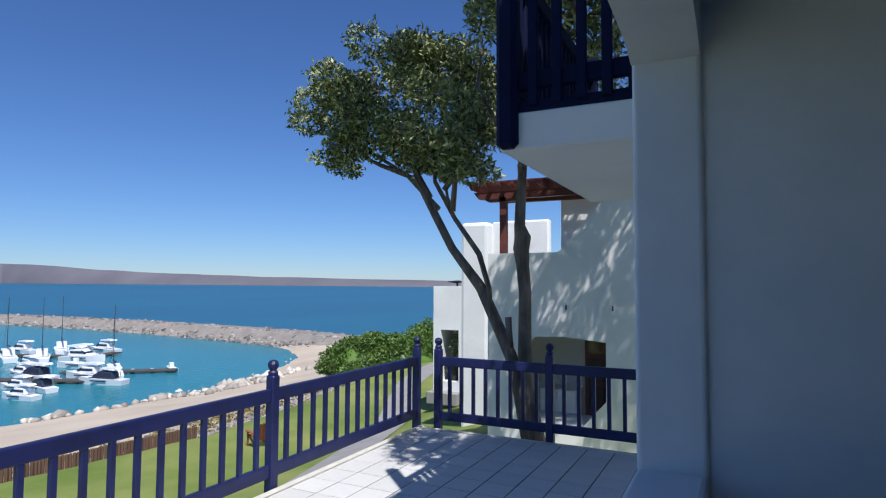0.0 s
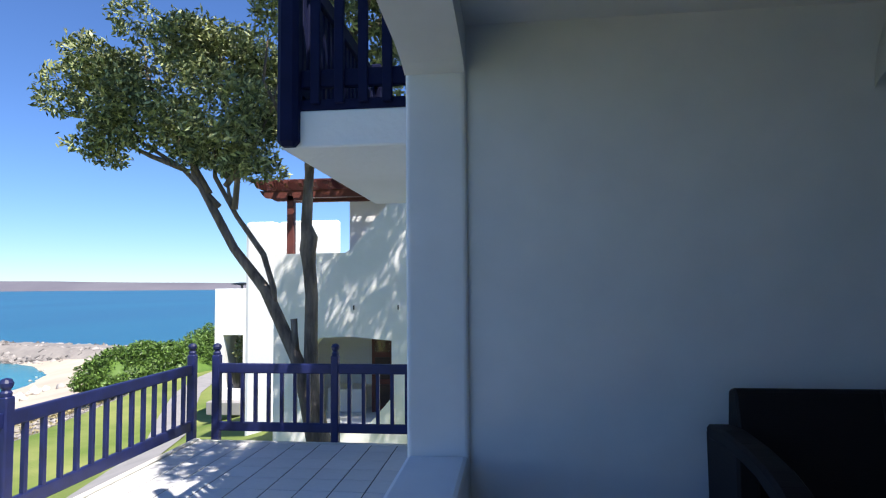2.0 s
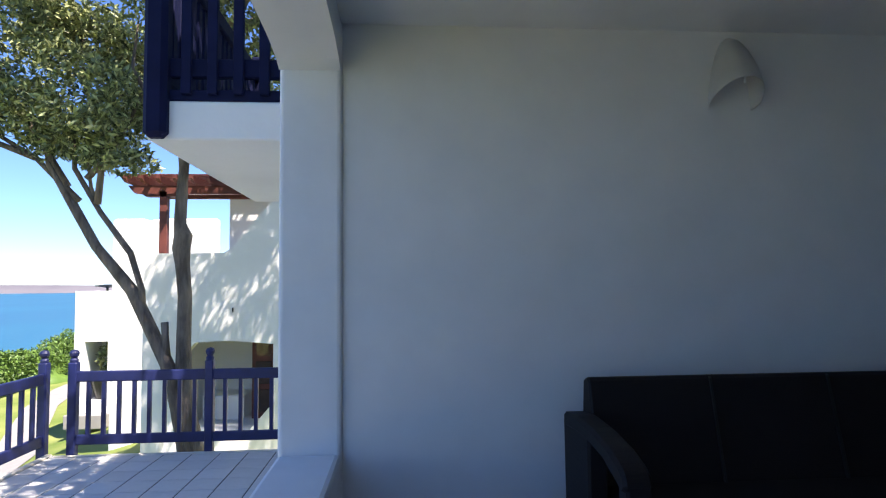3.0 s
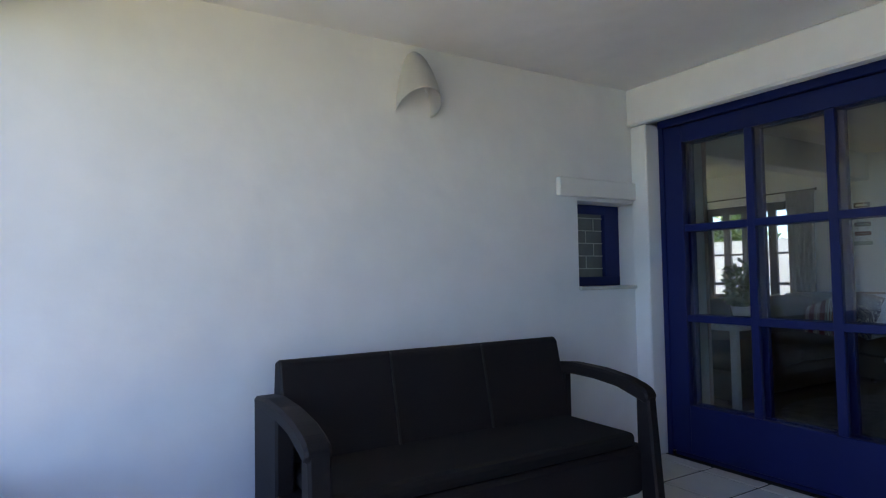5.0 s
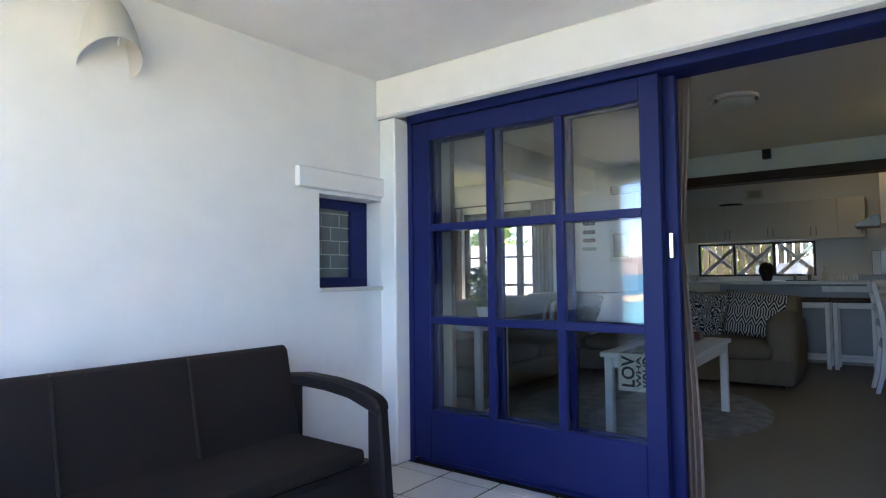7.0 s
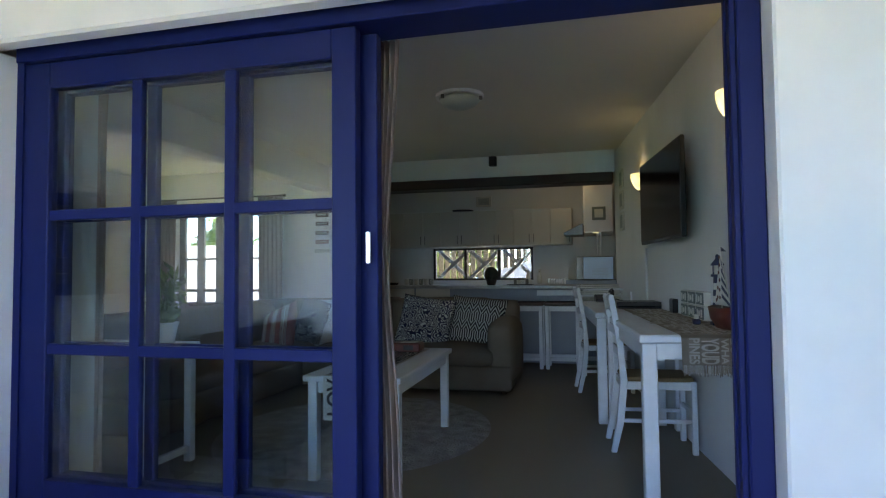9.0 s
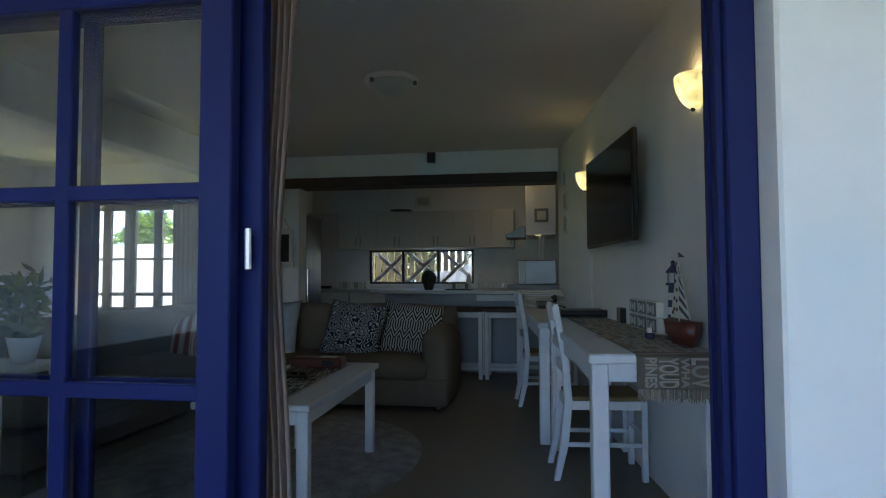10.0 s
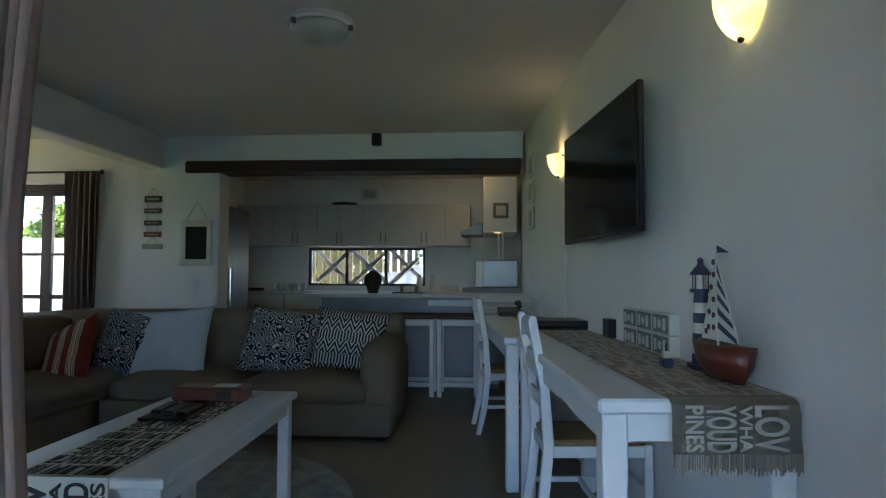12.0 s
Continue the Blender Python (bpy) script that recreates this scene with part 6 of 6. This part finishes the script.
pillow(ZIGZAG, "cream scatter cushion with a black zigzag weave", (9.36, 1.33, 0.43), 0.58, 0.50, 90, 20, -6)
pillow(PAISLEY, "navy and cream paisley scatter cushion", (9.29, 1.88, 0.41), 0.60, 0.54, 86, 22, -7)
pillow(PALE_CLOTH, "plain pale blue-grey fleecy scatter cushion", (9.22, 2.72, 0.36), 0.76, 0.58, 82, 20, 5)
pillow(PAISLEY, "navy and cream paisley scatter cushion in the sofa corner", (9.30, 3.14, 0.37), 0.52, 0.54, 76, 18, -6)
pillow(STRIPES, "dull red scatter cushion with cream stripes", (8.98, 3.34, 0.33), 0.50, 0.56, 74, 26, 20)

# ---- things on the dividing wall ----
def hung_sign():
    t = thing("hanging_sign", "five small painted wooden boards hung in a column on cord", "sign", (BX - 0.001, 3.535, 0))
    for z0, z1, m, l in ((1.90, 1.965, BROWN_WOOD, ""), (1.79, 1.84, BROWN_WOOD, ""), (1.67, 1.72, BROWN_WOOD, ""), (1.555, 1.605, TERRACOTTA, "dull red board"), (1.435, 1.485, SAGE, "")):
        w = 0.09 if z0 > 1.45 else 0.105
        part("board", box(-0.016, 0, -w, w, z0, z1, 0.003), m, t, l)
        part("lettering_bar", box(-0.0175, -0.016, -w * 0.7, w * 0.7, z0 + 0.021, z1 - 0.022), SAGE, t)
        for s in (-1, 1):
            if z0 > 1.6:
                part("cord", tube([(-0.008, s * w * 0.6, z0), (-0.008, s * w * 0.6, z0 - 0.07)], 0.002, 5), STRAW, t)
    for a, c in (((0, 2.04), (0.06, 1.965)), ((0, 2.04), (-0.06, 1.965)), ((0, 1.555), (0.06, 1.485)), ((0, 1.555), (-0.06, 1.485))):
        part("cord", tube([(-0.008, a[0], a[1]), (-0.008, c[0], c[1])], 0.002, 5), STRAW, t)


hung_sign()
t = thing("chalk_board", "small chalkboard in a rough whitewashed wood frame hung on cord", "board", (BX - 0.001, 3.08, 0))
b = box(-0.03, 0, -0.155, -0.11, 1.29, 1.72, 0.004)
for y0, y1, z0, z1 in ((0.11, 0.155, 1.29, 1.72), (-0.11, 0.11, 1.655, 1.715), (-0.165, 0.165, 1.27, 1.335)):
    part("frame_rail", box(-0.028, 0, y0, y1, z0, z1, 0.003), OFFWHITE, t)
part("frame_rail", b, OFFWHITE, t)
part("board", box(-0.012, -0.004, -0.11, 0.11, 1.335, 1.655), BLACK, t)
part("cord", tube([(-0.01, -0.11, 1.72), (-0.01, 0.0, 1.905), (-0.01, 0.11, 1.72)], 0.003, 5), STRAW, t)
t = thing("light_switch", "plain white wall switch plate", "switch", (BX - 0.001, 3.11, 1.09))
part("plate", box(-0.01, 0, -0.035, 0.035, -0.06, 0.06, 0.002), WHITE_PLASTIC, t)
part("rocker", box(-0.013, -0.01, -0.012, 0.012, -0.02, 0.02, 0.001), WHITE_PLASTIC, t)
t = thing("wall_sensor", "small black speaker box above the kitchen beam", "speaker", (BX - 0.001, 1.285, 2.435))
part("casing", box(-0.07, 0, -0.045, 0.045, 0, 0.115, 0.006), BLACK, t)
for k in range(3):
    t = thing("picture", "small square pale-framed picture in a column beside the kitchen", "picture", on_wall(10.18, 1.60 + 0.235 * k), WALL_A, "column of small pictures")
    part("picture_frame", box(-0.10, 0.10, 0, 0.018, 0, 0.20, 0.003), OFFWHITE, t)
    part("image", box(-0.07, 0.07, 0.018, 0.0195, 0.03, 0.17), SAGE, t, "faint grey-green image")

# French window
t = thing("window_french", "dark-framed French window with tall panes, daylight outside", "window", (0, 0, 0))
t["kind"] = "structure"
X = BX + 0.08
for y0, y1 in ((4.22, 4.37), (5.07, 5.13), (5.70, 5.75)):
    part("window_frame", box(X, X + 0.06, y0, y1, 0.70, 2.10, 0.003), BLACK_FRAME, t)
part("window_frame", box(X, X + 0.06, 4.37, 5.70, 2.03, 2.10, 0.003), BLACK_FRAME, t)
part("window_frame", box(X, X + 0.06, 4.37, 5.70, 0.70, 0.75, 0.003), BLACK_FRAME, t)
for y0, y1 in ((4.37, 5.07), (5.13, 5.70)):
    for ya, yb in ((y0, y0 + 0.045), ((y0 + y1) / 2 - 0.055, (y0 + y1) / 2 + 0.055), (y1 - 0.045, y1)):
        part("sash_stile", box(X + 0.005, X + 0.05, ya, yb, 0.75, 2.03, 0.003), BLACK_FRAME, t)
    for z in (0.75, 0.93, 1.37, 1.985):
        part("glazing_bar", box(X + 0.01, X + 0.045, y0 + 0.045, y1 - 0.045, z, z + (0.045 if z != 1.37 else 0.03), 0.002), BLACK_FRAME, t)
    part("pane", box(X + 0.024, X + 0.028, y0 + 0.045, y1 - 0.045, 0.79, 1.99), GLASS, t).visible_shadow = False
t = thing("curtain_rod", "dark curtain rod with ball end above the French window", "curtain rod", (BX - 0.07, 0, 2.20))
part("rod", tube([(0, 4.05, 0), (0, 6.0, 0)], 0.011, 8), BLACK, t)
part("finial", lathe([(0.004, -0.025), (0.022, -0.01), (0.022, 0.01), (0.004, 0.025)], 12, None, (0, 4.04, 0)), BLACK, t)
part("bracket", box(-0.008, 0.068, 4.10, 4.12, -0.01, 0.01), BLACK, t)
curtain("curtain", -0.18, 0.18, 0.06, 2.21, 0.03, 6, (BX - 0.06, 4.25, 0), 90, None, "taupe curtain hanging beside the French window", CURTAIN_DARK)
curtain("curtain", -0.15, 0.15, 0.06, 2.21, 0.03, 5, (BX - 0.06, 5.85, 0), 90, None, "taupe curtain hanging beside the French window", CURTAIN_DARK)
curtain("curtain", -0.16, 0.16, 0.04, 2.2, 0.03, 6, (5.84, 2.62, 0), -90, None, "taupe curtain hanging at the closed side of the sliding door")

# side table and plant by the front wall
t = thing("side_table", "white-painted open-sided table near the glass door", "table", (6.25, 2.55, 0), 0)
part("tabletop", box(0, 0.45, 0, 0.9, 0.70, 0.735, 0.006), WHITE_WOOD, t)
for x in (0.02, 0.38):
    for y in (0.02, 0.83):
        part("leg", box(x, x + 0.05, y, y + 0.05, 0, 0.70, 0.004), WHITE_WOOD, t)
for y in (0.03, 0.84):
    part("stretcher", box(0.06, 0.39, y, y + 0.03, 0.06, 0.10, 0.003), WHITE_WOOD, t)
t = thing("potted_plant", "small broad-leaved green plant in a white pot on the side table", "plant", (6.56, 2.70, 0.735))
part("pot", lathe([(0.05, 0), (0.075, 0.12), (0.08, 0.13), (0.06, 0.12)], 16), CERAMIC, t, smooth=True)
foliage("leaves", [(0, 0, 0.33, 0.11, 0.11, 0.13), (0.02, 0.03, 0.2, 0.08, 0.08, 0.08)], 190, 0.055, BUSH, t, 31)

# ---- kitchen ----
t = thing("wall_cabinets", "row of cream kitchen wall cabinets with slim handles", "cabinet", (0, 0, 0))
part("body", box(12.86, 13.168, 0.46, 3.72, 1.59, 2.16), CABINET, t)
ed = [3.70, 3.44, 3.195, 2.869, 2.562, 2.249, 1.937, 1.644, 1.368, 1.085, 0.788, 0.465]
for k in range(len(ed) - 1):
    d = part("cabinet_door", box(12.838, 12.858, ed[k + 1] + 0.003, ed[k] - 0.003, 1.595, 2.155, 0.002), CABINET, t)
    if k >= 2:
        y = ed[k + 1] + 0.035 if k % 2 == 0 else ed[k] - 0.035
        part("door_handle", box(12.815, 12.825, y - 0.005, y + 0.005, 1.63, 1.77, 0.002), STEEL, d, "slim steel handle")
t = thing("base_units", "cream base units with a pale worktop under the kitchen window", "cabinet", (0, 0, 0))
part("body", box(12.60, 13.165, 0.1, 3.72, 0.10, 0.93), PANEL, t)
part("worktop", box(12.56, 13.168, 0.0, 3.74, 0.93, 0.97, 0.004), COUNTER, t)
for k in range(5):
    part("cabinet_door", box(12.58, 12.598, 0.15 + 0.7 * k, 0.82 + 0.7 * k, 0.13, 0.92, 0.003), CABINET, t)
pen = thing("kitchen_counter", "pale-topped breakfast counter with blue-grey panels between room and kitchen", "counter", (0, 0, 0))
part("worktop", box(10.75, 11.45, 0.05, 2.09, 0.955, 0.995, 0.006), COUNTER, pen)
part("body", box(11.12, 11.42, 0.1, 2.0, 0.0, 0.954), PANEL, pen)
part("panel_frame", box(11.10, 11.119, 0.1, 0.85, 0.86, 0.93, 0.002), WHITE_WOOD, pen)
part("panel_frame", box(11.10, 11.119, 0.1, 0.85, 0.05, 0.10, 0.002), WHITE_WOOD, pen)
part("shelf", box(10.55, 11.1, -0.02, 0.24, 0.955, 0.99, 0.004), COUNTER, pen)


def stool(x, y):
    t = thing("bar_stool", "white-painted square bar stool with a dark brown seat", "stool", (x, y, 0), 0, "bar stools at the counter")
    W = 0.40
    part("seat", box(-0.01, 0.35, -0.01, W + 0.01, 0.755, 0.80, 0.01), BROWN_WOOD, t)
    for a in (0.0, 0.30):
        for c in (0.0, W - 0.045):
            part("leg", box(a, a + 0.045, c, c + 0.045, 0, 0.755, 0.004), WHITE_WOOD, t)
    for a in (0.008, 0.308):
        part("rail", box(a, a + 0.028, 0.045, W - 0.045, 0.69, 0.75, 0.003), WHITE_WOOD, t)
        part("rail", box(a, a + 0.028, 0.045, W - 0.045, 0.10, 0.14, 0.003), WHITE_WOOD, t)
    return t


s = stool(10.62, 0.74)
copy_thing(s, pose(10.62, 0.31, 0))
t = thing("fridge", "tall brushed-steel double-door fridge in the kitchen corner", "fridge", (0, 0, 0))
part("body", box(10.78, 11.48, 3.02, 3.74, 0.03, 1.93, 0.01), STEEL, t)
for z0, z1 in ((0.06, 0.72), (0.73, 1.92)):
    d = part("fridge_door", box(10.79, 11.47, 2.96, 3.018, z0, z1, 0.01), STEEL, t)
    part("door_handle", tube([(10.90, 2.925, z1 - 0.05 if z1 < 1 else 1.25), (10.90, 2.925, z1 - 0.35 if z1 < 1 else 0.85)], 0.012, 8), CHROME, d, "chrome bar handle")
t = thing("kitchen_window", "long black-framed kitchen window of three panes", "window", (0, 0, 0))
t["kind"] = "structure"
for y0, y1, z0, z1 in ((1.10, 2.79, 1.04, 1.07), (1.10, 2.79, 1.545, 1.575), (1.10, 1.135, 1.07, 1.545), (2.755, 2.79, 1.07, 1.545), (1.645, 1.685, 1.07, 1.545), (2.215, 2.255, 1.07, 1.545)):
    part("window_frame", box(13.20, 13.25, y0, y1, z0, z1), BLACK_FRAME, t)
for a, c in ((1.135, 1.645), (1.685, 2.215), (2.255, 2.755)):
    part("pane", box(13.222, 13.226, a, c, 1.07, 1.545), GLASS, t).visible_shadow = False
fy = thing("yard_fence", "pale slatted timber fence with crossed braces outside the kitchen", "fence", (0, 0, 0))
for k in range(26):
    y = 0.2 + 0.125 * k
    part("slat", box(14.5, 14.52, y, y + 0.095, -0.17, 1.85), FENCE_WOOD, fy)
for y in (1.37, 1.95, 2.50):
    for s in (-1, 1):
        m = Matrix.Translation((13.47 + 0.021 * s, y, 1.31)) @ Matrix.Rotation(s * radians(43), 4, "X")
        part("brace", box(-0.02, 0.02, -0.42, 0.42, -0.03, 0.03, 0.003, m=m), BRACE, fy, "pale brown crossed brace")
solid("tarpaulin", prism([(0.2, 0.2), (2.15, 0.2), (2.1, 1.22), (1.55, 1.26), (1.15, 1.44), (0.55, 1.56), (0.2, 1.58)], "x", 14.2, 14.22), TARP, "pale blue sheet hung against the yard fence", "tarpaulin")
foliage("yard_shrub", [(15.3, 2.6, 1.0, 0.5, 0.6, 0.9), (15.4, 3.2, 0.8, 0.5, 0.6, 0.9), (15.3, 2.8, 0.1, 0.5, 0.6, 0.4)], 3500, 0.12, BUSH, None, 41, label="sunlit green shrub behind the yard fence", category="shrub")
foliage("yard_shrub", [(16.4, 8.9, 2.2, 0.5, 0.5, 0.5), (16.4, 9.3, 1.6, 0.6, 0.7, 0.7), (16.4, 8.4, 1.2, 0.7, 0.9, 0.8), (16.4, 8.8, 0.4, 0.6, 0.9, 0.6)], 4500, 0.12, BUSH, None, 43, label="green shrub above the courtyard wall", category="shrub")

# hood, boiler box, pipes, microwave and small things
t = thing("boiler_cabinet", "white box cabinet with a small picture on its side", "cabinet", (0, 0, 0))
part("body", box(12.20, 13.16, -0.14, 0.27, 1.73, 2.42, 0.004), WHITE_PLASTIC, t)
part("picture_frame", box(12.19, 12.199, -0.04, 0.15, 1.90, 2.09, 0.002), SLATE, t, "small brown-framed picture")
part("image", box(12.187, 12.19, -0.005, 0.115, 1.935, 2.055), OFFWHITE, t)
t = thing("cooker_hood", "steel cooker hood beside the white cabinet", "cooker hood", (0, 0, 0))
part("canopy", prism([(0.28, 1.70), (0.56, 1.70), (0.56, 1.735), (0.34, 1.85), (0.28, 1.86)], "x", 12.3, 12.85, None, 0.004), STEEL, t)
part("lamp_lens", box(12.21, 12.27, 0.06, 0.14, 1.715, 1.726), LAMP_GLASS, t, "small lit lamp lens")
lamp = new("hood_light", bpy.data.lights.new("hood_light", "POINT"))
lamp.data.energy, lamp.data.color, lamp.data.shadow_soft_size = HOOD_POWER, (1.0, 0.86, 0.66), 0.04
lamp.location = (12.15, 0.30, 1.62)
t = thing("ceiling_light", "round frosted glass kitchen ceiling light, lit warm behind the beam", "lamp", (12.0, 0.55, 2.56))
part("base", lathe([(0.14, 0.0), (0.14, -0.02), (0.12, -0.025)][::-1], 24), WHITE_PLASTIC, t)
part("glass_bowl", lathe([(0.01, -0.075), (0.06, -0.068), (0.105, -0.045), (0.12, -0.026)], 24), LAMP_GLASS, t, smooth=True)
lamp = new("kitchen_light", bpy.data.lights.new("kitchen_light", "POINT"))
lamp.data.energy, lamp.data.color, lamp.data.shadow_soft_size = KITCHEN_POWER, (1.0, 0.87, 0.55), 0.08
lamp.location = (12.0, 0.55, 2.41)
t = thing("water_pipes", "pale water pipes below the white cabinet", "pipes", (0, 0, 0))
for y in (0.03, 0.08):
    part("pipe", tube([(12.4, y, 1.73), (12.4, y, 1.35)], 0.014, 8), WHITE_PLASTIC, t)
t = thing("microwave", "silver microwave oven on the kitchen counter, a bluish reflection coloured into its front", "microwave", (0, 0, 0))
part("casing", box(11.5, 11.88, -0.12, 0.36, 1.052, 1.36, 0.008), STEEL, t)
part("front_panel", box(11.49, 11.499, -0.11, 0.27, 1.06, 1.352, 0.003), MICRO, t)
part("control_strip", box(11.488, 11.499, 0.275, 0.355, 1.06, 1.352, 0.002), WHITE_PLASTIC, t)
for k in range(5):
    part("vent_slot", box(11.486, 11.49, -0.04, 0.16, 1.12 + 0.018 * k, 1.126 + 0.018 * k), PANEL, t)
solid("side_counter", box(11.46, 12.55, -0.16, 0.5, 0.0, 1.05, 0.005), PANEL, "pale kitchen side counter below the microwave", "counter")
t = thing("picture", "small square pale-framed picture above the wall cabinets", "picture", (13.16, 1.90, 2.26))
part("picture_frame", box(-0.015, 0.008, -0.13, 0.13, 0, 0.17, 0.003), OFFWHITE, t)
part("image", box(-0.017, -0.015, -0.09, 0.09, 0.03, 0.14), SAGE, t)
solid("serving_dish", lathe([(0.03, 0), (0.16, 0.012), (0.18, 0.03), (0.165, 0.03), (0.02, 0.015)], 20), BLACK, "flat black dish on top of the wall cabinets", "dish", (12.98, 2.22, 2.161))
pl = thing("potted_cactus", "dark round cactus in a black pot on the counter", "plant", (11.0, 1.42, 0.996))
part("pot", lathe([(0.05, 0), (0.07, 0.06), (0.075, 0.08)], 16), BLACK, pl)
b = bmesh.new()
bmesh.ops.create_icosphere(b, subdivisions=4, radius=0.085)
for v in b.verts:
    v.co *= 1 + 0.10 * math.cos(16 * math.atan2(v.co.y, v.co.x)) + 0.04 * noise.noise(v.co * 40)
    v.co.z = v.co.z * 1.15 + 0.135
part("ball", b, CACTUS, pl, smooth=True)
tr = thing("condiment_tray", "dark tray with small glass jars on the counter", "tray", (11.05, 1.05, 0.996))
part("tray", box(-0.12, 0.12, -0.16, 0.16, 0, 0.012, 0.004), BLACK, tr)
for k in range(6):
    y = -0.13 + 0.05 * k
    j = part("jar", lathe([(0.02, 0.012), (0.02, 0.05 + 0.02 * (k % 3)), (0.012, 0.06 + 0.02 * (k % 3))], 10, None, (0.02 * (k % 2), y, 0)), (OFFWHITE, STEEL, GLASS)[k % 3], tr)
for k in range(6):
    y = 3.18 - 0.085 * k
    c = thing("mug", "patterned pale mug standing on the worktop", "mug", (12.9, y, 0.97), 0, "row of mugs")
    part("cup", lathe([(0.03, 0), (0.036, 0.095), (0.034, 0.1), (0.028, 0.01)], 12), (OFFWHITE, SAGE)[k % 2], c)
    part("mug_handle", tube([(-0.034, 0, 0.075), (-0.058, 0, 0.06), (-0.055, 0, 0.035), (-0.033, 0, 0.025)], 0.005, 6), OFFWHITE, c)
for y, h, l in ((0.98, 0.24, "small wooden duck ornament beside the window"), (1.16, 0.22, "small pale ornament on the window sill")):
    c = thing("ornament", l, "ornament", (12.95, y, 0.97))
    part("body", lathe([(0.03, 0), (0.045, 0.06), (0.04, 0.12), (0.02, 0.17), (0.028, 0.2), (0.02, h)], 12), OFFWHITE, c, smooth=True)
    part("beak", tube([(-0.02, 0, 0.2), (-0.05, 0, 0.195)], [0.01, 0.003], 6), STRAW, c)
c = thing("dish_rack", "wire dish rack on the worktop", "rack", (12.85, 0.68, 0.97))
for k in range(9):
    part("wire", tube([(-0.1, -0.16 + 0.04 * k, 0.0), (-0.1, -0.16 + 0.04 * k, 0.09), (0.1, -0.16 + 0.04 * k, 0.09), (0.1, -0.16 + 0.04 * k, 0)], 0.003, 5), CHROME, c)
c = thing("pan", "black pan on the kitchen worktop", "pan", (12.9, 3.45, 0.97))
part("bowl", lathe([(0.11, 0), (0.13, 0.04), (0.125, 0.04), (0.10, 0.008)], 18), BLACK, c)
part("pan_handle", tube([(-0.12, 0, 0.035), (-0.28, 0.05, 0.05)], 0.01, 6), BLACK, c)
c = thing("paper_roll_holder", "small dark upright holder beside the fridge", "holder", (12.75, 3.62, 0.97))
part("stand", lathe([(0.05, 0), (0.05, 0.01), (0.03, 0.012), (0.03, 0.22)], 12), BLACK, c)

# ---- laid pieces: tiles of the patio, the terrace and the kitchen wall ----
def tiles(parent, x0, y0, dx, dy, nx, ny, z, thick, gap, material, x_max, y_max, x_min, y_min):
    cache = {}
    for i in range(nx):
        for j in range(ny):
            a, c = max(x_min, x0 + i * dx), min(x_max, x0 + (i + 1) * dx)
            e, f = max(y_min, y0 + j * dy), min(y_max, y0 + (j + 1) * dy)
            w, h = c - a - gap, f - e - gap
            if w < 0.03 or h < 0.03:
                continue
            key = (round(w, 3), round(h, 3))
            if key not in cache:
                b = box(0, w, 0, h, -thick, 0, 0)
                ed = [q for q in b.edges if all(v.co.z > -1e-5 for v in q.verts)]
                bmesh.ops.bevel(b, geom=ed, offset=0.003, segments=1, affect="EDGES", profile=0.5)
                cache[key] = mesh_of("tile", b, material)
            o = new("tile", cache[key])
            o.parent = parent
            k = random.uniform(-0.0004, 0.0004)
            o.location = (a + gap / 2, e + gap / 2, z + k)


tiles(floor_patio, 1.9, -0.86, 0.335, 0.335, 11, 11, 0.0, 0.006, 0.014, TILE, 5.36, 2.6, 1.9, -0.78)
tiles(floor_terrace, -1.93, 1.25, 0.325, 0.345, 12, 18, TERR_Z, 0.0055, 0.013, TILE_OUT, 1.64, 7.38, -1.93, 0.0)
